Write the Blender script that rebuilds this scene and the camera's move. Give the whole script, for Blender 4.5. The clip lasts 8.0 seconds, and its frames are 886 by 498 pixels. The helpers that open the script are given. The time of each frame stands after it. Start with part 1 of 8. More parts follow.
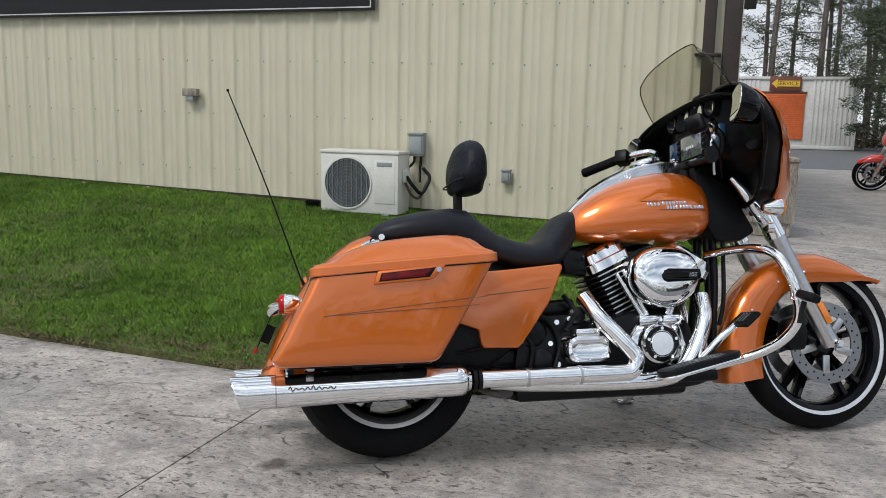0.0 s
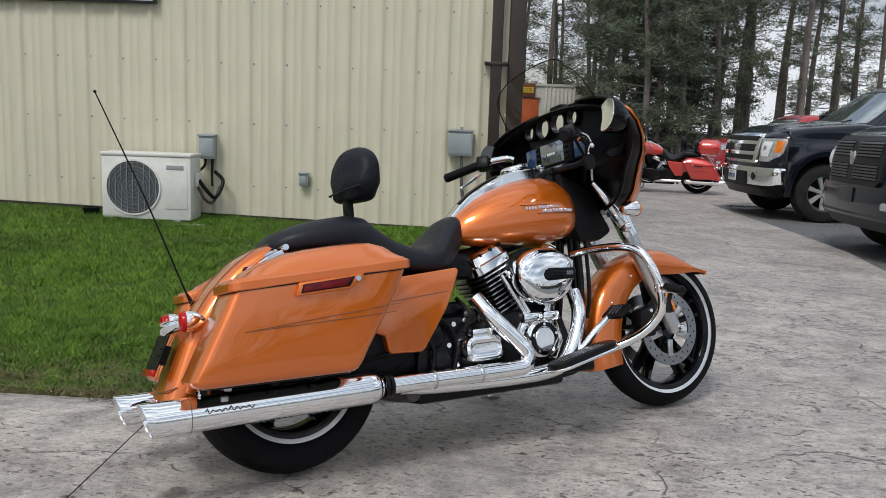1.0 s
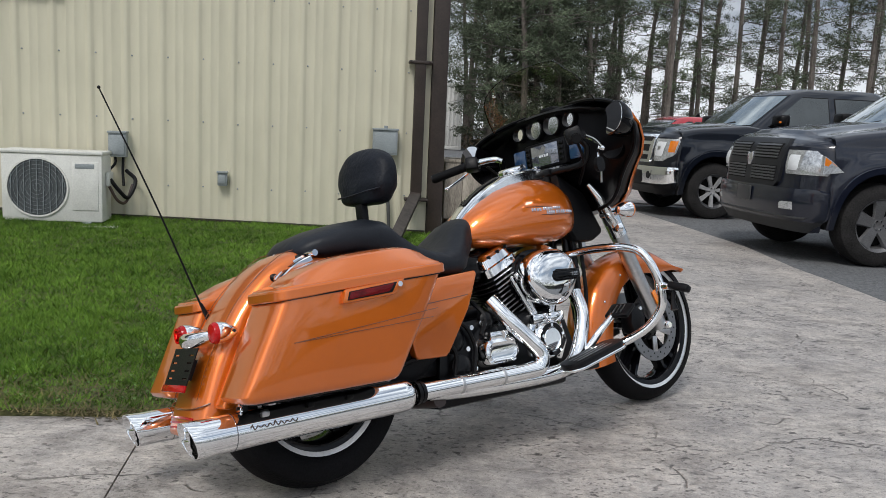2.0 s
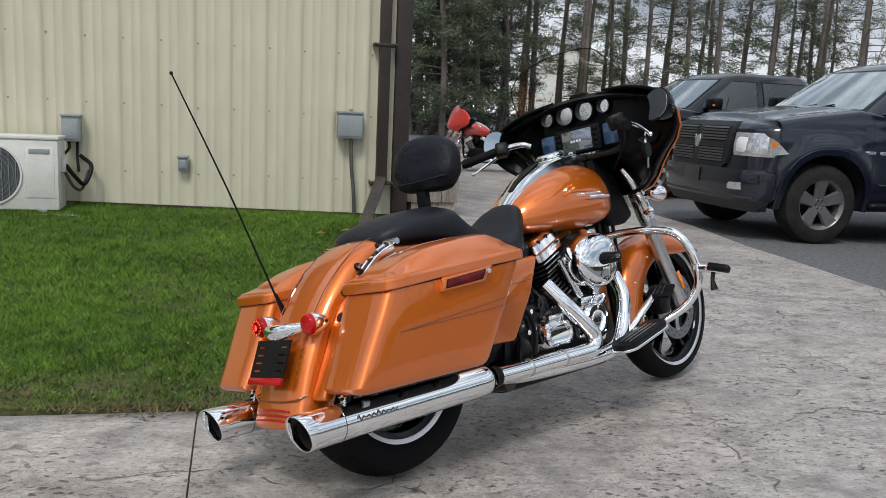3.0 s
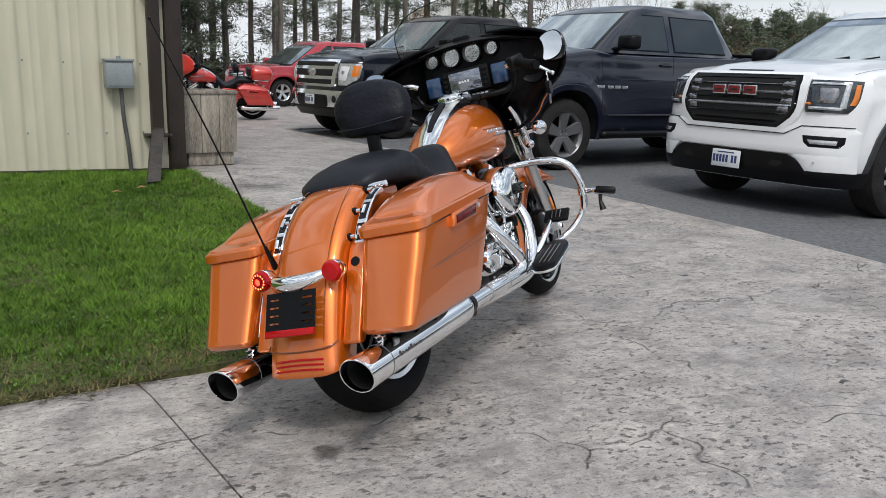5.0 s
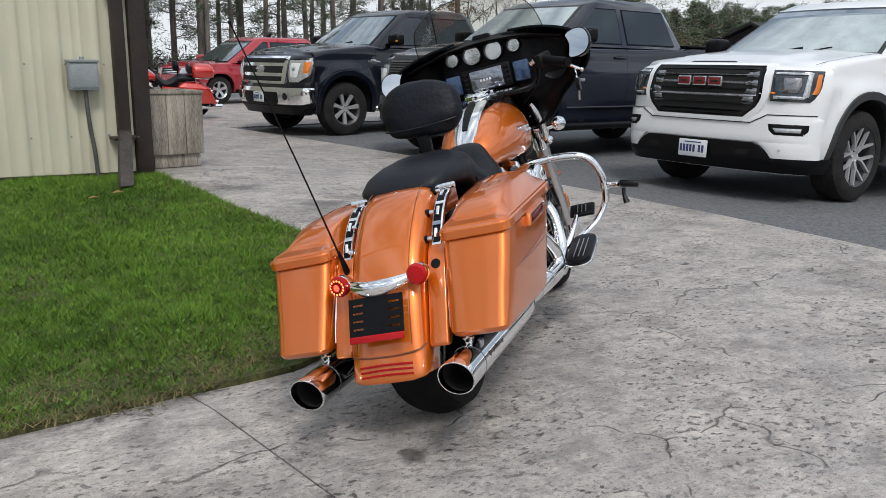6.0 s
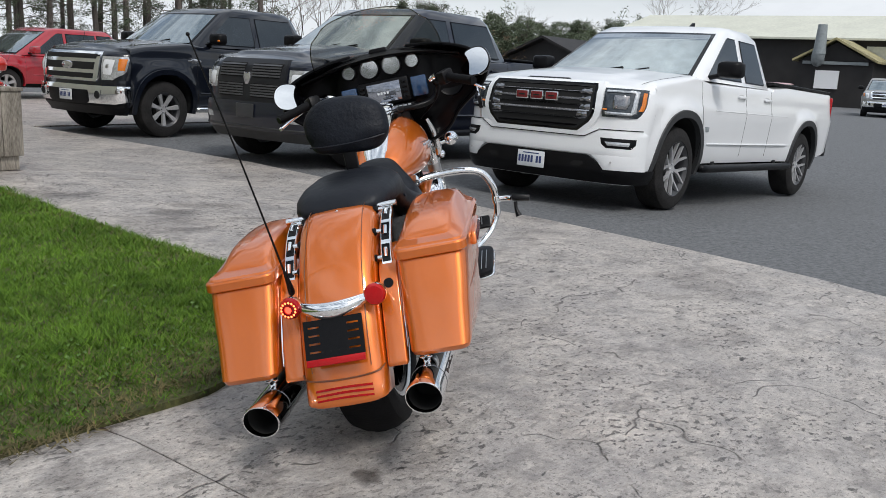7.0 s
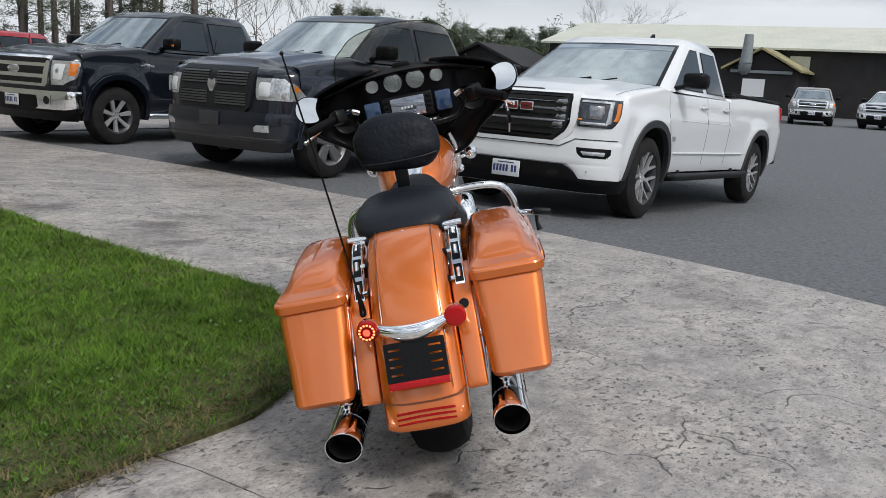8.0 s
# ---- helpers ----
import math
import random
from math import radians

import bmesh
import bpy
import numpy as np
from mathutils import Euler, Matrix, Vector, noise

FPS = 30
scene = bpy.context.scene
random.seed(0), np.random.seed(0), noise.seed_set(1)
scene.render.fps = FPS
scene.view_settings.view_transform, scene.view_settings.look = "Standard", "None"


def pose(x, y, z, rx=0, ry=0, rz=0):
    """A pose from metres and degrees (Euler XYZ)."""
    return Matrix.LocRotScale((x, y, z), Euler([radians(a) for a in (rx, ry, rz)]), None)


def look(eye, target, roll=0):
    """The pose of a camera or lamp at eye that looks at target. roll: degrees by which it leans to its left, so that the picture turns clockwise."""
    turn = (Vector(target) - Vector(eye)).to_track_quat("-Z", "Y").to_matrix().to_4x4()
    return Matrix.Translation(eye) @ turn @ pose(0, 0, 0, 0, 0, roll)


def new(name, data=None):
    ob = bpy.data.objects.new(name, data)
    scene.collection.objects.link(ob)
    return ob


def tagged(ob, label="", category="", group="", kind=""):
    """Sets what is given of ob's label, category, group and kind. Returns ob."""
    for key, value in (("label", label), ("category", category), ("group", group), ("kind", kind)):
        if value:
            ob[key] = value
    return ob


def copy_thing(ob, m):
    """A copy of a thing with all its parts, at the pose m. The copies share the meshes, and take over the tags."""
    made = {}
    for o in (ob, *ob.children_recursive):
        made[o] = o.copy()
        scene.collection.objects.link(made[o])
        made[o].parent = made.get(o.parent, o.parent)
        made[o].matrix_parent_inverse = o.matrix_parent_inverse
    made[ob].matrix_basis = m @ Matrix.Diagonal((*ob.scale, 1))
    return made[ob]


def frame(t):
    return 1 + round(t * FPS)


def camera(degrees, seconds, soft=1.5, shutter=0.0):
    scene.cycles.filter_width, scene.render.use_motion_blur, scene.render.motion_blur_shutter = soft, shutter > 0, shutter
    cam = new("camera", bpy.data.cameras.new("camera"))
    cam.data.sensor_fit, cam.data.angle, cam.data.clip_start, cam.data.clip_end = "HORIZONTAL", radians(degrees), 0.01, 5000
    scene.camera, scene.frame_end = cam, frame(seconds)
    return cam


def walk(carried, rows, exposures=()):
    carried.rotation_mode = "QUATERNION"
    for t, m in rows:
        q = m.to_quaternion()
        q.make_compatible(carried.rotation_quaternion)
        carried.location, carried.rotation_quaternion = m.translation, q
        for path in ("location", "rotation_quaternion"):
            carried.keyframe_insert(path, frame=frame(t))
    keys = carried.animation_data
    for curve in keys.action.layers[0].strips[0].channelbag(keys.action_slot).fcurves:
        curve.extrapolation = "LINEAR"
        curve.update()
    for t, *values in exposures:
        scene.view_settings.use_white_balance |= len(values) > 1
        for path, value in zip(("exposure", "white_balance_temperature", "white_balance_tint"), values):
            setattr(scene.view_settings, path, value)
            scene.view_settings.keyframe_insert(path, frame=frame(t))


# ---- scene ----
cam = camera(55.5, 8.0, soft=0.8)
PATH = [
    (0, (0.282, 1.021, 1.133), (-0.338, 2.897, 0.822), 1.2),
    (0.5, (0.035, 0.944, 1.137), (-0.396, 2.873, 0.837), 1.4),
    (1, (-0.214, 0.91, 1.144), (-0.246, 2.888, 0.85), 2.0),
    (1.5, (-0.458, 0.942, 1.143), (-0.4, 2.92, 0.852), 1.9),
    (1.7, (-0.553, 0.957, 1.142), (-0.409, 2.931, 0.854), 2.3),
    (2.8, (-1.129, 1.031, 1.128), (-0.675, 2.954, 0.818), 2.4),
    (3, (-1.217, 1.051, 1.134), (-0.738, 2.966, 0.812), 2.6),
    (3.5, (-1.451, 1.061, 1.136), (-0.739, 2.899, 0.798), 1.4),
    (4, (-1.676, 1.1, 1.127), (-0.771, 2.848, 0.773), 1.0),
    (4.5, (-1.865, 1.184, 1.11), (-0.909, 2.894, 0.707), 1.0),
    (5, (-2.075, 1.288, 1.103), (-0.955, 2.89, 0.678), 1.4),
    (5.2, (-2.163, 1.319, 1.115), (-0.997, 2.885, 0.684), 0.9),
    (6.3, (-2.528, 1.636, 1.12), (-1.183, 3.052, 0.686), 1.1),
    (6.5, (-2.605, 1.686, 1.14), (-1.165, 3.007, 0.712), 1.7),
    (7, (-2.734, 1.858, 1.155), (-1.156, 3.014, 0.738), 2.9),
    (7.5, (-2.814, 2.06, 1.16), (-1.193, 3.158, 0.752), 3.0),
    (8, (-2.948, 2.206, 1.174), (-1.279, 3.234, 0.776), 3.4),
]
walk(cam, [(t, look(eye, target, roll)) for t, eye, target, roll in PATH],
     exposures=((0.0, 0.02), (3.0, 0.02), (5.0, 0.06), (6.5, 0.04), (7.5, -0.03), (8.0, -0.10)))


# ---------- world, sun ----------
world = bpy.data.worlds.new("overcast_sky")
scene.world = world
world.use_nodes = True
wn, wl = world.node_tree.nodes, world.node_tree.links
wn.clear()
w_out = wn.new("ShaderNodeOutputWorld")
w_bg = wn.new("ShaderNodeBackground")
w_sky = wn.new("ShaderNodeTexSky")
w_sky.sky_type = "NISHITA"
w_sky.sun_disc = False
w_sky.sun_elevation = radians(32)
w_sky.sun_rotation = radians(200)
w_co = wn.new("ShaderNodeTexCoord")
w_map = wn.new("ShaderNodeMapping")
w_map.inputs["Scale"].default_value = (1.6, 1.6, 5.5)
w_n = wn.new("ShaderNodeTexNoise")
w_n.inputs["Scale"].default_value = 1.7
w_n.inputs["Detail"].default_value = 7
w_n.inputs["Roughness"].default_value = 0.55
w_r = wn.new("ShaderNodeValToRGB")
w_r.color_ramp.elements[0].position, w_r.color_ramp.elements[0].color = 0.38, (0.33, 0.39, 0.48, 1)
w_r.color_ramp.elements[1].position, w_r.color_ramp.elements[1].color = 0.58, (1.10, 1.16, 1.23, 1)
w_sc = wn.new("ShaderNodeMixRGB")
w_sc.blend_type = "MULTIPLY"
w_sc.inputs["Fac"].default_value = 1
w_sc.inputs["Color2"].default_value = (0.12, 0.12, 0.12, 1)
w_mix = wn.new("ShaderNodeMixRGB")
w_gap = wn.new("ShaderNodeTexNoise")
w_gap.inputs["Scale"].default_value = 1.1
w_gap.inputs["Detail"].default_value = 5
w_gr = wn.new("ShaderNodeValToRGB")
w_gr.color_ramp.elements[0].position, w_gr.color_ramp.elements[0].color = 0.40, (0.45, 0.45, 0.45, 1)
w_gr.color_ramp.elements[1].position, w_gr.color_ramp.elements[1].color = 0.56, (1, 1, 1, 1)
wl.new(w_co.outputs["Generated"], w_map.inputs["Vector"])
wl.new(w_map.outputs["Vector"], w_n.inputs["Vector"])
wl.new(w_map.outputs["Vector"], w_gap.inputs["Vector"])
wl.new(w_gap.outputs["Fac"], w_gr.inputs["Fac"])
wl.new(w_gr.outputs["Color"], w_mix.inputs["Fac"])
wl.new(w_n.outputs["Fac"], w_r.inputs["Fac"])
wl.new(w_sky.outputs["Color"], w_sc.inputs["Color1"])
wl.new(w_sc.outputs["Color"], w_mix.inputs["Color1"])
wl.new(w_r.outputs["Color"], w_mix.inputs["Color2"])
w_sep = wn.new("ShaderNodeSeparateXYZ")
w_hz = wn.new("ShaderNodeValToRGB")
w_hz.color_ramp.elements[0].position, w_hz.color_ramp.elements[0].color = 0.055, (1, 1, 1, 1)
w_hz.color_ramp.elements[1].position, w_hz.color_ramp.elements[1].color = 0.130, (0, 0, 0, 1)
w_low = wn.new("ShaderNodeMixRGB")
w_low.inputs["Color2"].default_value = (1.06, 1.11, 1.17, 1)
wl.new(w_co.outputs["Generated"], w_sep.inputs["Vector"])
wl.new(w_sep.outputs["Z"], w_hz.inputs["Fac"])
wl.new(w_hz.outputs["Color"], w_low.inputs["Fac"])
wl.new(w_mix.outputs["Color"], w_low.inputs["Color1"])
wl.new(w_low.outputs["Color"], w_bg.inputs["Color"])
w_up = wn.new("ShaderNodeMath")
w_up.operation, w_up.use_clamp = "MAXIMUM", False
w_up.inputs[1].default_value = 0.0
w_st = wn.new("ShaderNodeMath")
w_st.operation = "MULTIPLY_ADD"
w_st.inputs[1].default_value, w_st.inputs[2].default_value = 0.36, 0.74
wl.new(w_sep.outputs["Z"], w_up.inputs[0])
wl.new(w_up.outputs[0], w_st.inputs[0])
wl.new(w_st.outputs[0], w_bg.inputs["Strength"])
wl.new(w_bg.outputs["Background"], w_out.inputs["Surface"])

sun_data = bpy.data.lights.new("sun", "SUN")
sun_data.energy, sun_data.angle, sun_data.color = 1.9, radians(16), (1.0, 0.97, 0.93)
sun = new("sun", sun_data)
sun.matrix_world = look((-3, -6, 9), (0, 0, 0))
sun.location = (-6, -10, 20)


# ---------- materials ----------
def material(name, base, rough=0.5, metal=0.0, vary=0.12, scale=6.0, fine=80.0, bump=0.0, bump_scale=120.0, coat=0.0,
             spec=0.5, dark=None, per_object=0.0, stretch=(1, 1, 1), rough_vary=0.0):
    m = bpy.data.materials.new(name)
    m.use_nodes = True
    n, l = m.node_tree.nodes, m.node_tree.links
    p = n["Principled BSDF"]
    p.inputs["Roughness"].default_value = rough
    p.inputs["Metallic"].default_value = metal
    p.inputs["Specular IOR Level"].default_value = spec
    if coat:
        p.inputs["Coat Weight"].default_value = coat
        p.inputs["Coat Roughness"].default_value = 0.04
    co = n.new("ShaderNodeTexCoord")
    mp = n.new("ShaderNodeMapping")
    mp.inputs["Scale"].default_value = stretch
    l.new(co.outputs["Object"], mp.inputs["Vector"])
    big = n.new("ShaderNodeTexNoise")
    big.inputs["Scale"].default_value, big.inputs["Detail"].default_value = scale, 5
    small = n.new("ShaderNodeTexNoise")
    small.inputs["Scale"].default_value, small.inputs["Detail"].default_value = fine, 4
    l.new(mp.outputs["Vector"], big.inputs["Vector"])
    l.new(mp.outputs["Vector"], small.inputs["Vector"])
    mul = n.new("ShaderNodeMath")
    mul.operation = "MULTIPLY_ADD"
    mul.inputs[1].default_value, mul.inputs[2].default_value = 0.5, 0.0
    l.new(small.outputs["Fac"], mul.inputs[0])
    add = n.new("ShaderNodeMath")
    add.operation = "MULTIPLY_ADD"
    add.inputs[1].default_value = 0.5
    l.new(big.outputs["Fac"], add.inputs[0])
    l.new(mul.outputs[0], add.inputs[2])
    ramp = n.new("ShaderNodeValToRGB")
    lo = dark or tuple(max(0.0, c * (1 - vary * 2.2)) for c in base)
    hi = tuple(min(1.0, c * (1 + vary)) for c in base)
    ramp.color_ramp.elements[0].position, ramp.color_ramp.elements[0].color = 0.33, (*lo, 1)
    ramp.color_ramp.elements[1].position, ramp.color_ramp.elements[1].color = 0.62, (*hi, 1)
    l.new(add.outputs[0], ramp.inputs["Fac"])
    last = ramp.outputs["Color"]
    if per_object:
        info = n.new("ShaderNodeObjectInfo")
        k = n.new("ShaderNodeMath")
        k.operation = "MULTIPLY_ADD"
        k.inputs[1].default_value, k.inputs[2].default_value = 2 * per_object, 1 - per_object
        l.new(info.outputs["Random"], k.inputs[0])
        mm = n.new("ShaderNodeMixRGB")
        mm.blend_type = "MULTIPLY"
        mm.inputs["Fac"].default_value = 1
        l.new(last, mm.inputs["Color1"])
        l.new(k.outputs[0], mm.inputs["Color2"])
        last = mm.outputs["Color"]
    l.new(last, p.inputs["Base Color"])
    if rough_vary:
        rr = n.new("ShaderNodeMath")
        rr.operation = "MULTIPLY_ADD"
        rr.inputs[1].default_value, rr.inputs[2].default_value = 2 * rough_vary, rough - rough_vary
        l.new(big.outputs["Fac"], rr.inputs[0])
        l.new(rr.outputs[0], p.inputs["Roughness"])
    if bump:
        bn = n.new("ShaderNodeTexNoise")
        bn.inputs["Scale"].default_value, bn.inputs["Detail"].default_value = bump_scale, 6
        l.new(mp.outputs["Vector"], bn.inputs["Vector"])
        b = n.new("ShaderNodeBump")
        b.inputs["Strength"].default_value, b.inputs["Distance"].default_value = bump, 0.01
        l.new(bn.outputs["Fac"], b.inputs["Height"])
        l.new(b.outputs["Normal"], p.inputs["Normal"])
    return m


def flake_paint(name, base, metal=0.55, rough=0.32):
    m = material(name, base, rough=rough, metal=metal, vary=0.05, scale=3, fine=900, coat=1.0)
    m.node_tree.nodes["Principled BSDF"].inputs["Coat IOR"].default_value = 1.68
    return m


def glass(name, tint, rough=0.02, thin=0.75):
    m = bpy.data.materials.new(name)
    m.use_nodes = True
    n, l = m.node_tree.nodes, m.node_tree.links
    n.clear()
    o = n.new("ShaderNodeOutputMaterial")
    tr = n.new("ShaderNodeBsdfTransparent")
    tr.inputs["Color"].default_value = (*tint, 1)
    gl = n.new("ShaderNodeBsdfGlossy")
    gl.inputs["Roughness"].default_value = rough
    mx = n.new("ShaderNodeMixShader")
    mx.inputs["Fac"].default_value = 0.06
    l.new(tr.outputs[0], mx.inputs[1])
    l.new(gl.outputs[0], mx.inputs[2])
    l.new(mx.outputs[0], o.inputs["Surface"])
    return m


def lamp_glow(name, base, power):
    m = material(name, base, rough=0.15, vary=0.05, coat=0.6)
    p = m.node_tree.nodes["Principled BSDF"]
    p.inputs["Emission Color"].default_value = (*base, 1)
    p.inputs["Emission Strength"].default_value = power
    return m


def stamped_concrete():
    """Grey slab: blotches, smudged hand-sized marks, small pits and a few wandering grooves."""
    m = material("stamped_concrete", (0.436, 0.410, 0.388), rough=0.47, vary=0.14, scale=1.6, fine=16, dark=(0.30, 0.285, 0.278))
    n, l = m.node_tree.nodes, m.node_tree.links
    p = n["Principled BSDF"]
    co = n.new("ShaderNodeTexCoord")

    def noise(scale, detail, rough=0.5, warp=0.0, stretch=None):
        t = n.new("ShaderNodeTexNoise")
        t.inputs["Scale"].default_value, t.inputs["Detail"].default_value = scale, detail
        t.inputs["Roughness"].default_value, t.inputs["Distortion"].default_value = rough, warp
        src = co.outputs["Object"]
        if stretch:
            mp = n.new("ShaderNodeMapping")
            mp.inputs["Scale"].default_value = stretch
            mp.inputs["Rotation"].default_value = (0, 0, radians(24))
            l.new(src, mp.inputs["Vector"])
            src = mp.outputs["Vector"]
        l.new(src, t.inputs["Vector"])
        return t

    def band(sock, a, b, ca, cb):
        r = n.new("ShaderNodeValToRGB")
        r.color_ramp.elements[0].position, r.color_ramp.elements[0].color = a, (*ca, 1)
        r.color_ramp.elements[1].position, r.color_ramp.elements[1].color = b, (*cb, 1)
        l.new(sock, r.inputs["Fac"])
        return r.outputs["Color"]

    def blend(kind, a, b, fac=1.0):
        x = n.new("ShaderNodeMixRGB")
        x.blend_type = kind
        x.inputs["Fac"].default_value = fac
        l.new(a, x.inputs["Color1"])
        l.new(b, x.inputs["Color2"])
        return x.outputs["Color"]

    one, zero = (1, 1, 1), (0, 0, 0)
    # wandering grooves that come and go
    warp = noise(1.5, 3, 0.6)
    bent = blend("ADD", co.outputs["Object"], warp.outputs["Color"], 0.62)
    vo = n.new("ShaderNodeTexVoronoi")
    vo.feature = "DISTANCE_TO_EDGE"
    vo.inputs["Scale"].default_value = 0.95
    l.new(bent, vo.inputs["Vector"])
    ragged = blend("ADD", vo.outputs["Distance"], noise(26, 5, 0.65).outputs["Fac"], 0.012)
    line = band(ragged, 0.0062, 0.0100, zero, one)
    gone = band(noise(3.0, 5, 0.6).outputs["Fac"], 0.46, 0.51, zero, one)
    groove = blend("LIGHTEN", line, gone)
    # stone-like relief: soft shallow hollows, their shading put into the colour, thick in some places and thin in
    # others
    hollow_n = noise(6.5, 8, 0.62, 0.3, (0.85, 1.2, 1))
    thick = band(noise(0.8, 3).outputs["Fac"], 0.36, 0.62, zero, one)
    hollow = band(hollow_n.outputs["Fac"], 0.38, 0.52, (0.70, 0.695, 0.695), one)
    hollow = blend("LIGHTEN", hollow, band(thick, 0.2, 1.0, (0.92, 0.92, 0.92), (0.4, 0.4, 0.4)))
    # thumb-sized pits in clusters, and smaller ones between them, shaded dark in the colour too
    nick_n = noise(33, 4, 0.55, 0.2, (0.82, 1.22, 1))
    nick = band(nick_n.outputs["Fac"], 0.366, 0.436, (0.28, 0.275, 0.28), one)
    nick = blend("LIGHTEN", nick, band(noise(2.4, 4, 0.6).outputs["Fac"], 0.42, 0.60, (0.95, 0.95, 0.95), (0.05, 0.05, 0.05)))
    speck_n = noise(75, 3, 0.55, 0.2, (0.85, 1.2, 1))
    speck = band(speck_n.outputs["Fac"], 0.35, 0.43, (0.50, 0.495, 0.495), one)
    speck = blend("LIGHTEN", speck, band(noise(4.1, 4, 0.6).outputs["Fac"], 0.38, 0.56, (0.9, 0.9, 0.9), (0.2, 0.2, 0.2)))
    deep = band(noise(13, 3, 0.5, 0.4, (0.8, 1.3, 1)).outputs["Fac"], 0.262, 0.295, (0.22, 0.215, 0.215), one)
    grit = band(noise(170, 4, 0.7).outputs["Fac"], 0.34, 0.62, (0.82, 0.815, 0.81), (1.10, 1.10, 1.10))
    mottle = band(noise(44, 7, 0.72, 0.3).outputs["Fac"], 0.38, 0.62, (0.83, 0.825, 0.82), (1.13, 1.13, 1.13))
    # paler rubbed patches with a slight warm or lilac cast
    cast = band(noise(2.3, 6, 0.62).outputs["Fac"], 0.38, 0.62, (0.95, 0.935, 0.93), (1.14, 1.11, 1.07))
    rub = band(noise(21, 6, 0.66, 0.4, (0.8, 1.25, 1)).outputs["Fac"], 0.54, 0.66, one, (1.17, 1.165, 1.15))
    col = p.inputs["Base Color"].links[0].from_socket
    # old oil spots and damp marks with a place of their own
    rough_co = blend("ADD", co.outputs["Object"], noise(22, 4).outputs["Color"], 0.06)
    ragged_co = blend("ADD", co.outputs["Object"], noise(6, 6, 0.65).outputs["Color"], 0.42)
    marks = []
    for sx, sy, wx, wy, depth, soft in ((-1.04, 3.33, 1.0, 1.0, 0.40, 0), (0.55, 7.72, 3.4, 1.9, 0.50, 1), (0.86, 6.85, 3.0, 1.5, 0.42, 1), (1.30, 6.95, 4.2, 1.6, 0.50, 1), (0.72, 6.35, 3.2, 1.1, 0.55, 1), (1.25, 6.45, 2.4, 1.0, 0.55, 1), (1.45, 8.3, 2.6, 1.2, 0.6, 1), (1.05, 2.2, 1.4, 1.0, 0.6, 1)):
        mp = n.new("ShaderNodeMapping")
        mp.vector_type = "TEXTURE"
        o = 0.21 if soft else 0.03
        mp.inputs["Location"].default_value = (sx + o, sy + o, o)
        mp.inputs["Scale"].default_value = (wx, wy, 4.0 if soft else 1.0)
        mp.inputs["Rotation"].default_value = (0, 0, radians(-18 if soft else 0))
        l.new(ragged_co if soft else rough_co, mp.inputs["Vector"])
        ln = n.new("ShaderNodeVectorMath")
        ln.operation = "LENGTH"
        l.new(mp.outputs["Vector"], ln.inputs[0])
        marks.append(band(ln.outputs["Value"], 0.030, 0.085 if soft else 0.055, (depth, depth * .97, depth * .95), one))
    # damp darker patches
    damp = band(noise(1.15, 8, 0.64, 0.3, (0.85, 1.3, 1)).outputs["Fac"], 0.34, 0.47, (0.78, 0.77, 0.765), one)
    for k in (hollow, nick, speck, deep, mottle, grit, cast, rub, damp, *marks, band(groove, 0.0, 1.0, (0.20, 0.195, 0.19), one)):
        col = blend("MULTIPLY", col, k)
    l.new(col, p.inputs["Base Color"])
    # relief
    h1 = blend("ADD", hollow_n.outputs["Fac"], nick, 0.12)
    h2 = blend("ADD", h1, groove, 0.3)
    b = n.new("ShaderNodeBump")
    b.inputs["Strength"].default_value, b.inputs["Distance"].default_value = 1.0, 0.022
    l.new(h2, b.inputs["Height"])
    l.new(b.outputs["Normal"], p.inputs["Normal"])
    return m


ORANGE = flake_paint("amber_flake_paint", (0.69, 0.150, 0.006), metal=0.55, rough=0.36)
RED_BIKE = flake_paint("red_gloss_paint", (0.58, 0.022, 0.012), metal=0.1)
CHROME = material("chrome", (0.93, 0.94, 0.95), rough=0.055, metal=1.0, vary=0.02, rough_vary=0.025)
ALLOY = material("satin_alloy", (0.62, 0.62, 0.63), rough=0.3, metal=1.0, vary=0.06)
MACHINED = material("machined_rim", (0.80, 0.80, 0.80), rough=0.28, metal=0.85, vary=0.05)
FAIRING_BLACK = material("black_moulded_fairing", (0.003, 0.003, 0.004), rough=0.32, vary=0.2, fine=200, bump=0.05, bump_scale=300, spec=0.12)
CONSOLE_CHROME = material("brushed_console_chrome", (0.88, 0.89, 0.9), rough=0.14, metal=1.0, vary=0.03)
BLACK_GLOSS = material("black_gloss", (0.003, 0.003, 0.004), rough=0.12, vary=0.1, coat=0.3, spec=0.1)
BLACK_SATIN = material("black_satin_plastic", (0.005, 0.005, 0.006), rough=0.4, vary=0.2, bump=0.08, bump_scale=300, spec=0.18)
BLACK_PARTS = material("black_powdercoat", (0.004, 0.004, 0.005), rough=0.28, vary=0.2, bump=0.1, bump_scale=200, spec=0.22)
LEATHER = material("black_vinyl", (0.010, 0.012, 0.017), rough=0.47, vary=0.2, fine=260, bump=0.3, bump_scale=22, rough_vary=0.08, spec=0.26)
RUBBER = material("tyre_rubber", (0.005, 0.005, 0.006), rough=0.65, vary=0.3, fine=140, bump=0.25, bump_scale=160, spec=0.12)
RUBBER_DUSTY = material("dusty_tyre_rubber", (0.022, 0.021, 0.021), rough=0.85, vary=0.3, fine=60, bump=0.2, bump_scale=90, spec=0.25)
DISC_STEEL = material("brake_disc_steel", (0.34, 0.34, 0.35), rough=0.38, metal=1.0, vary=0.08, fine=240)
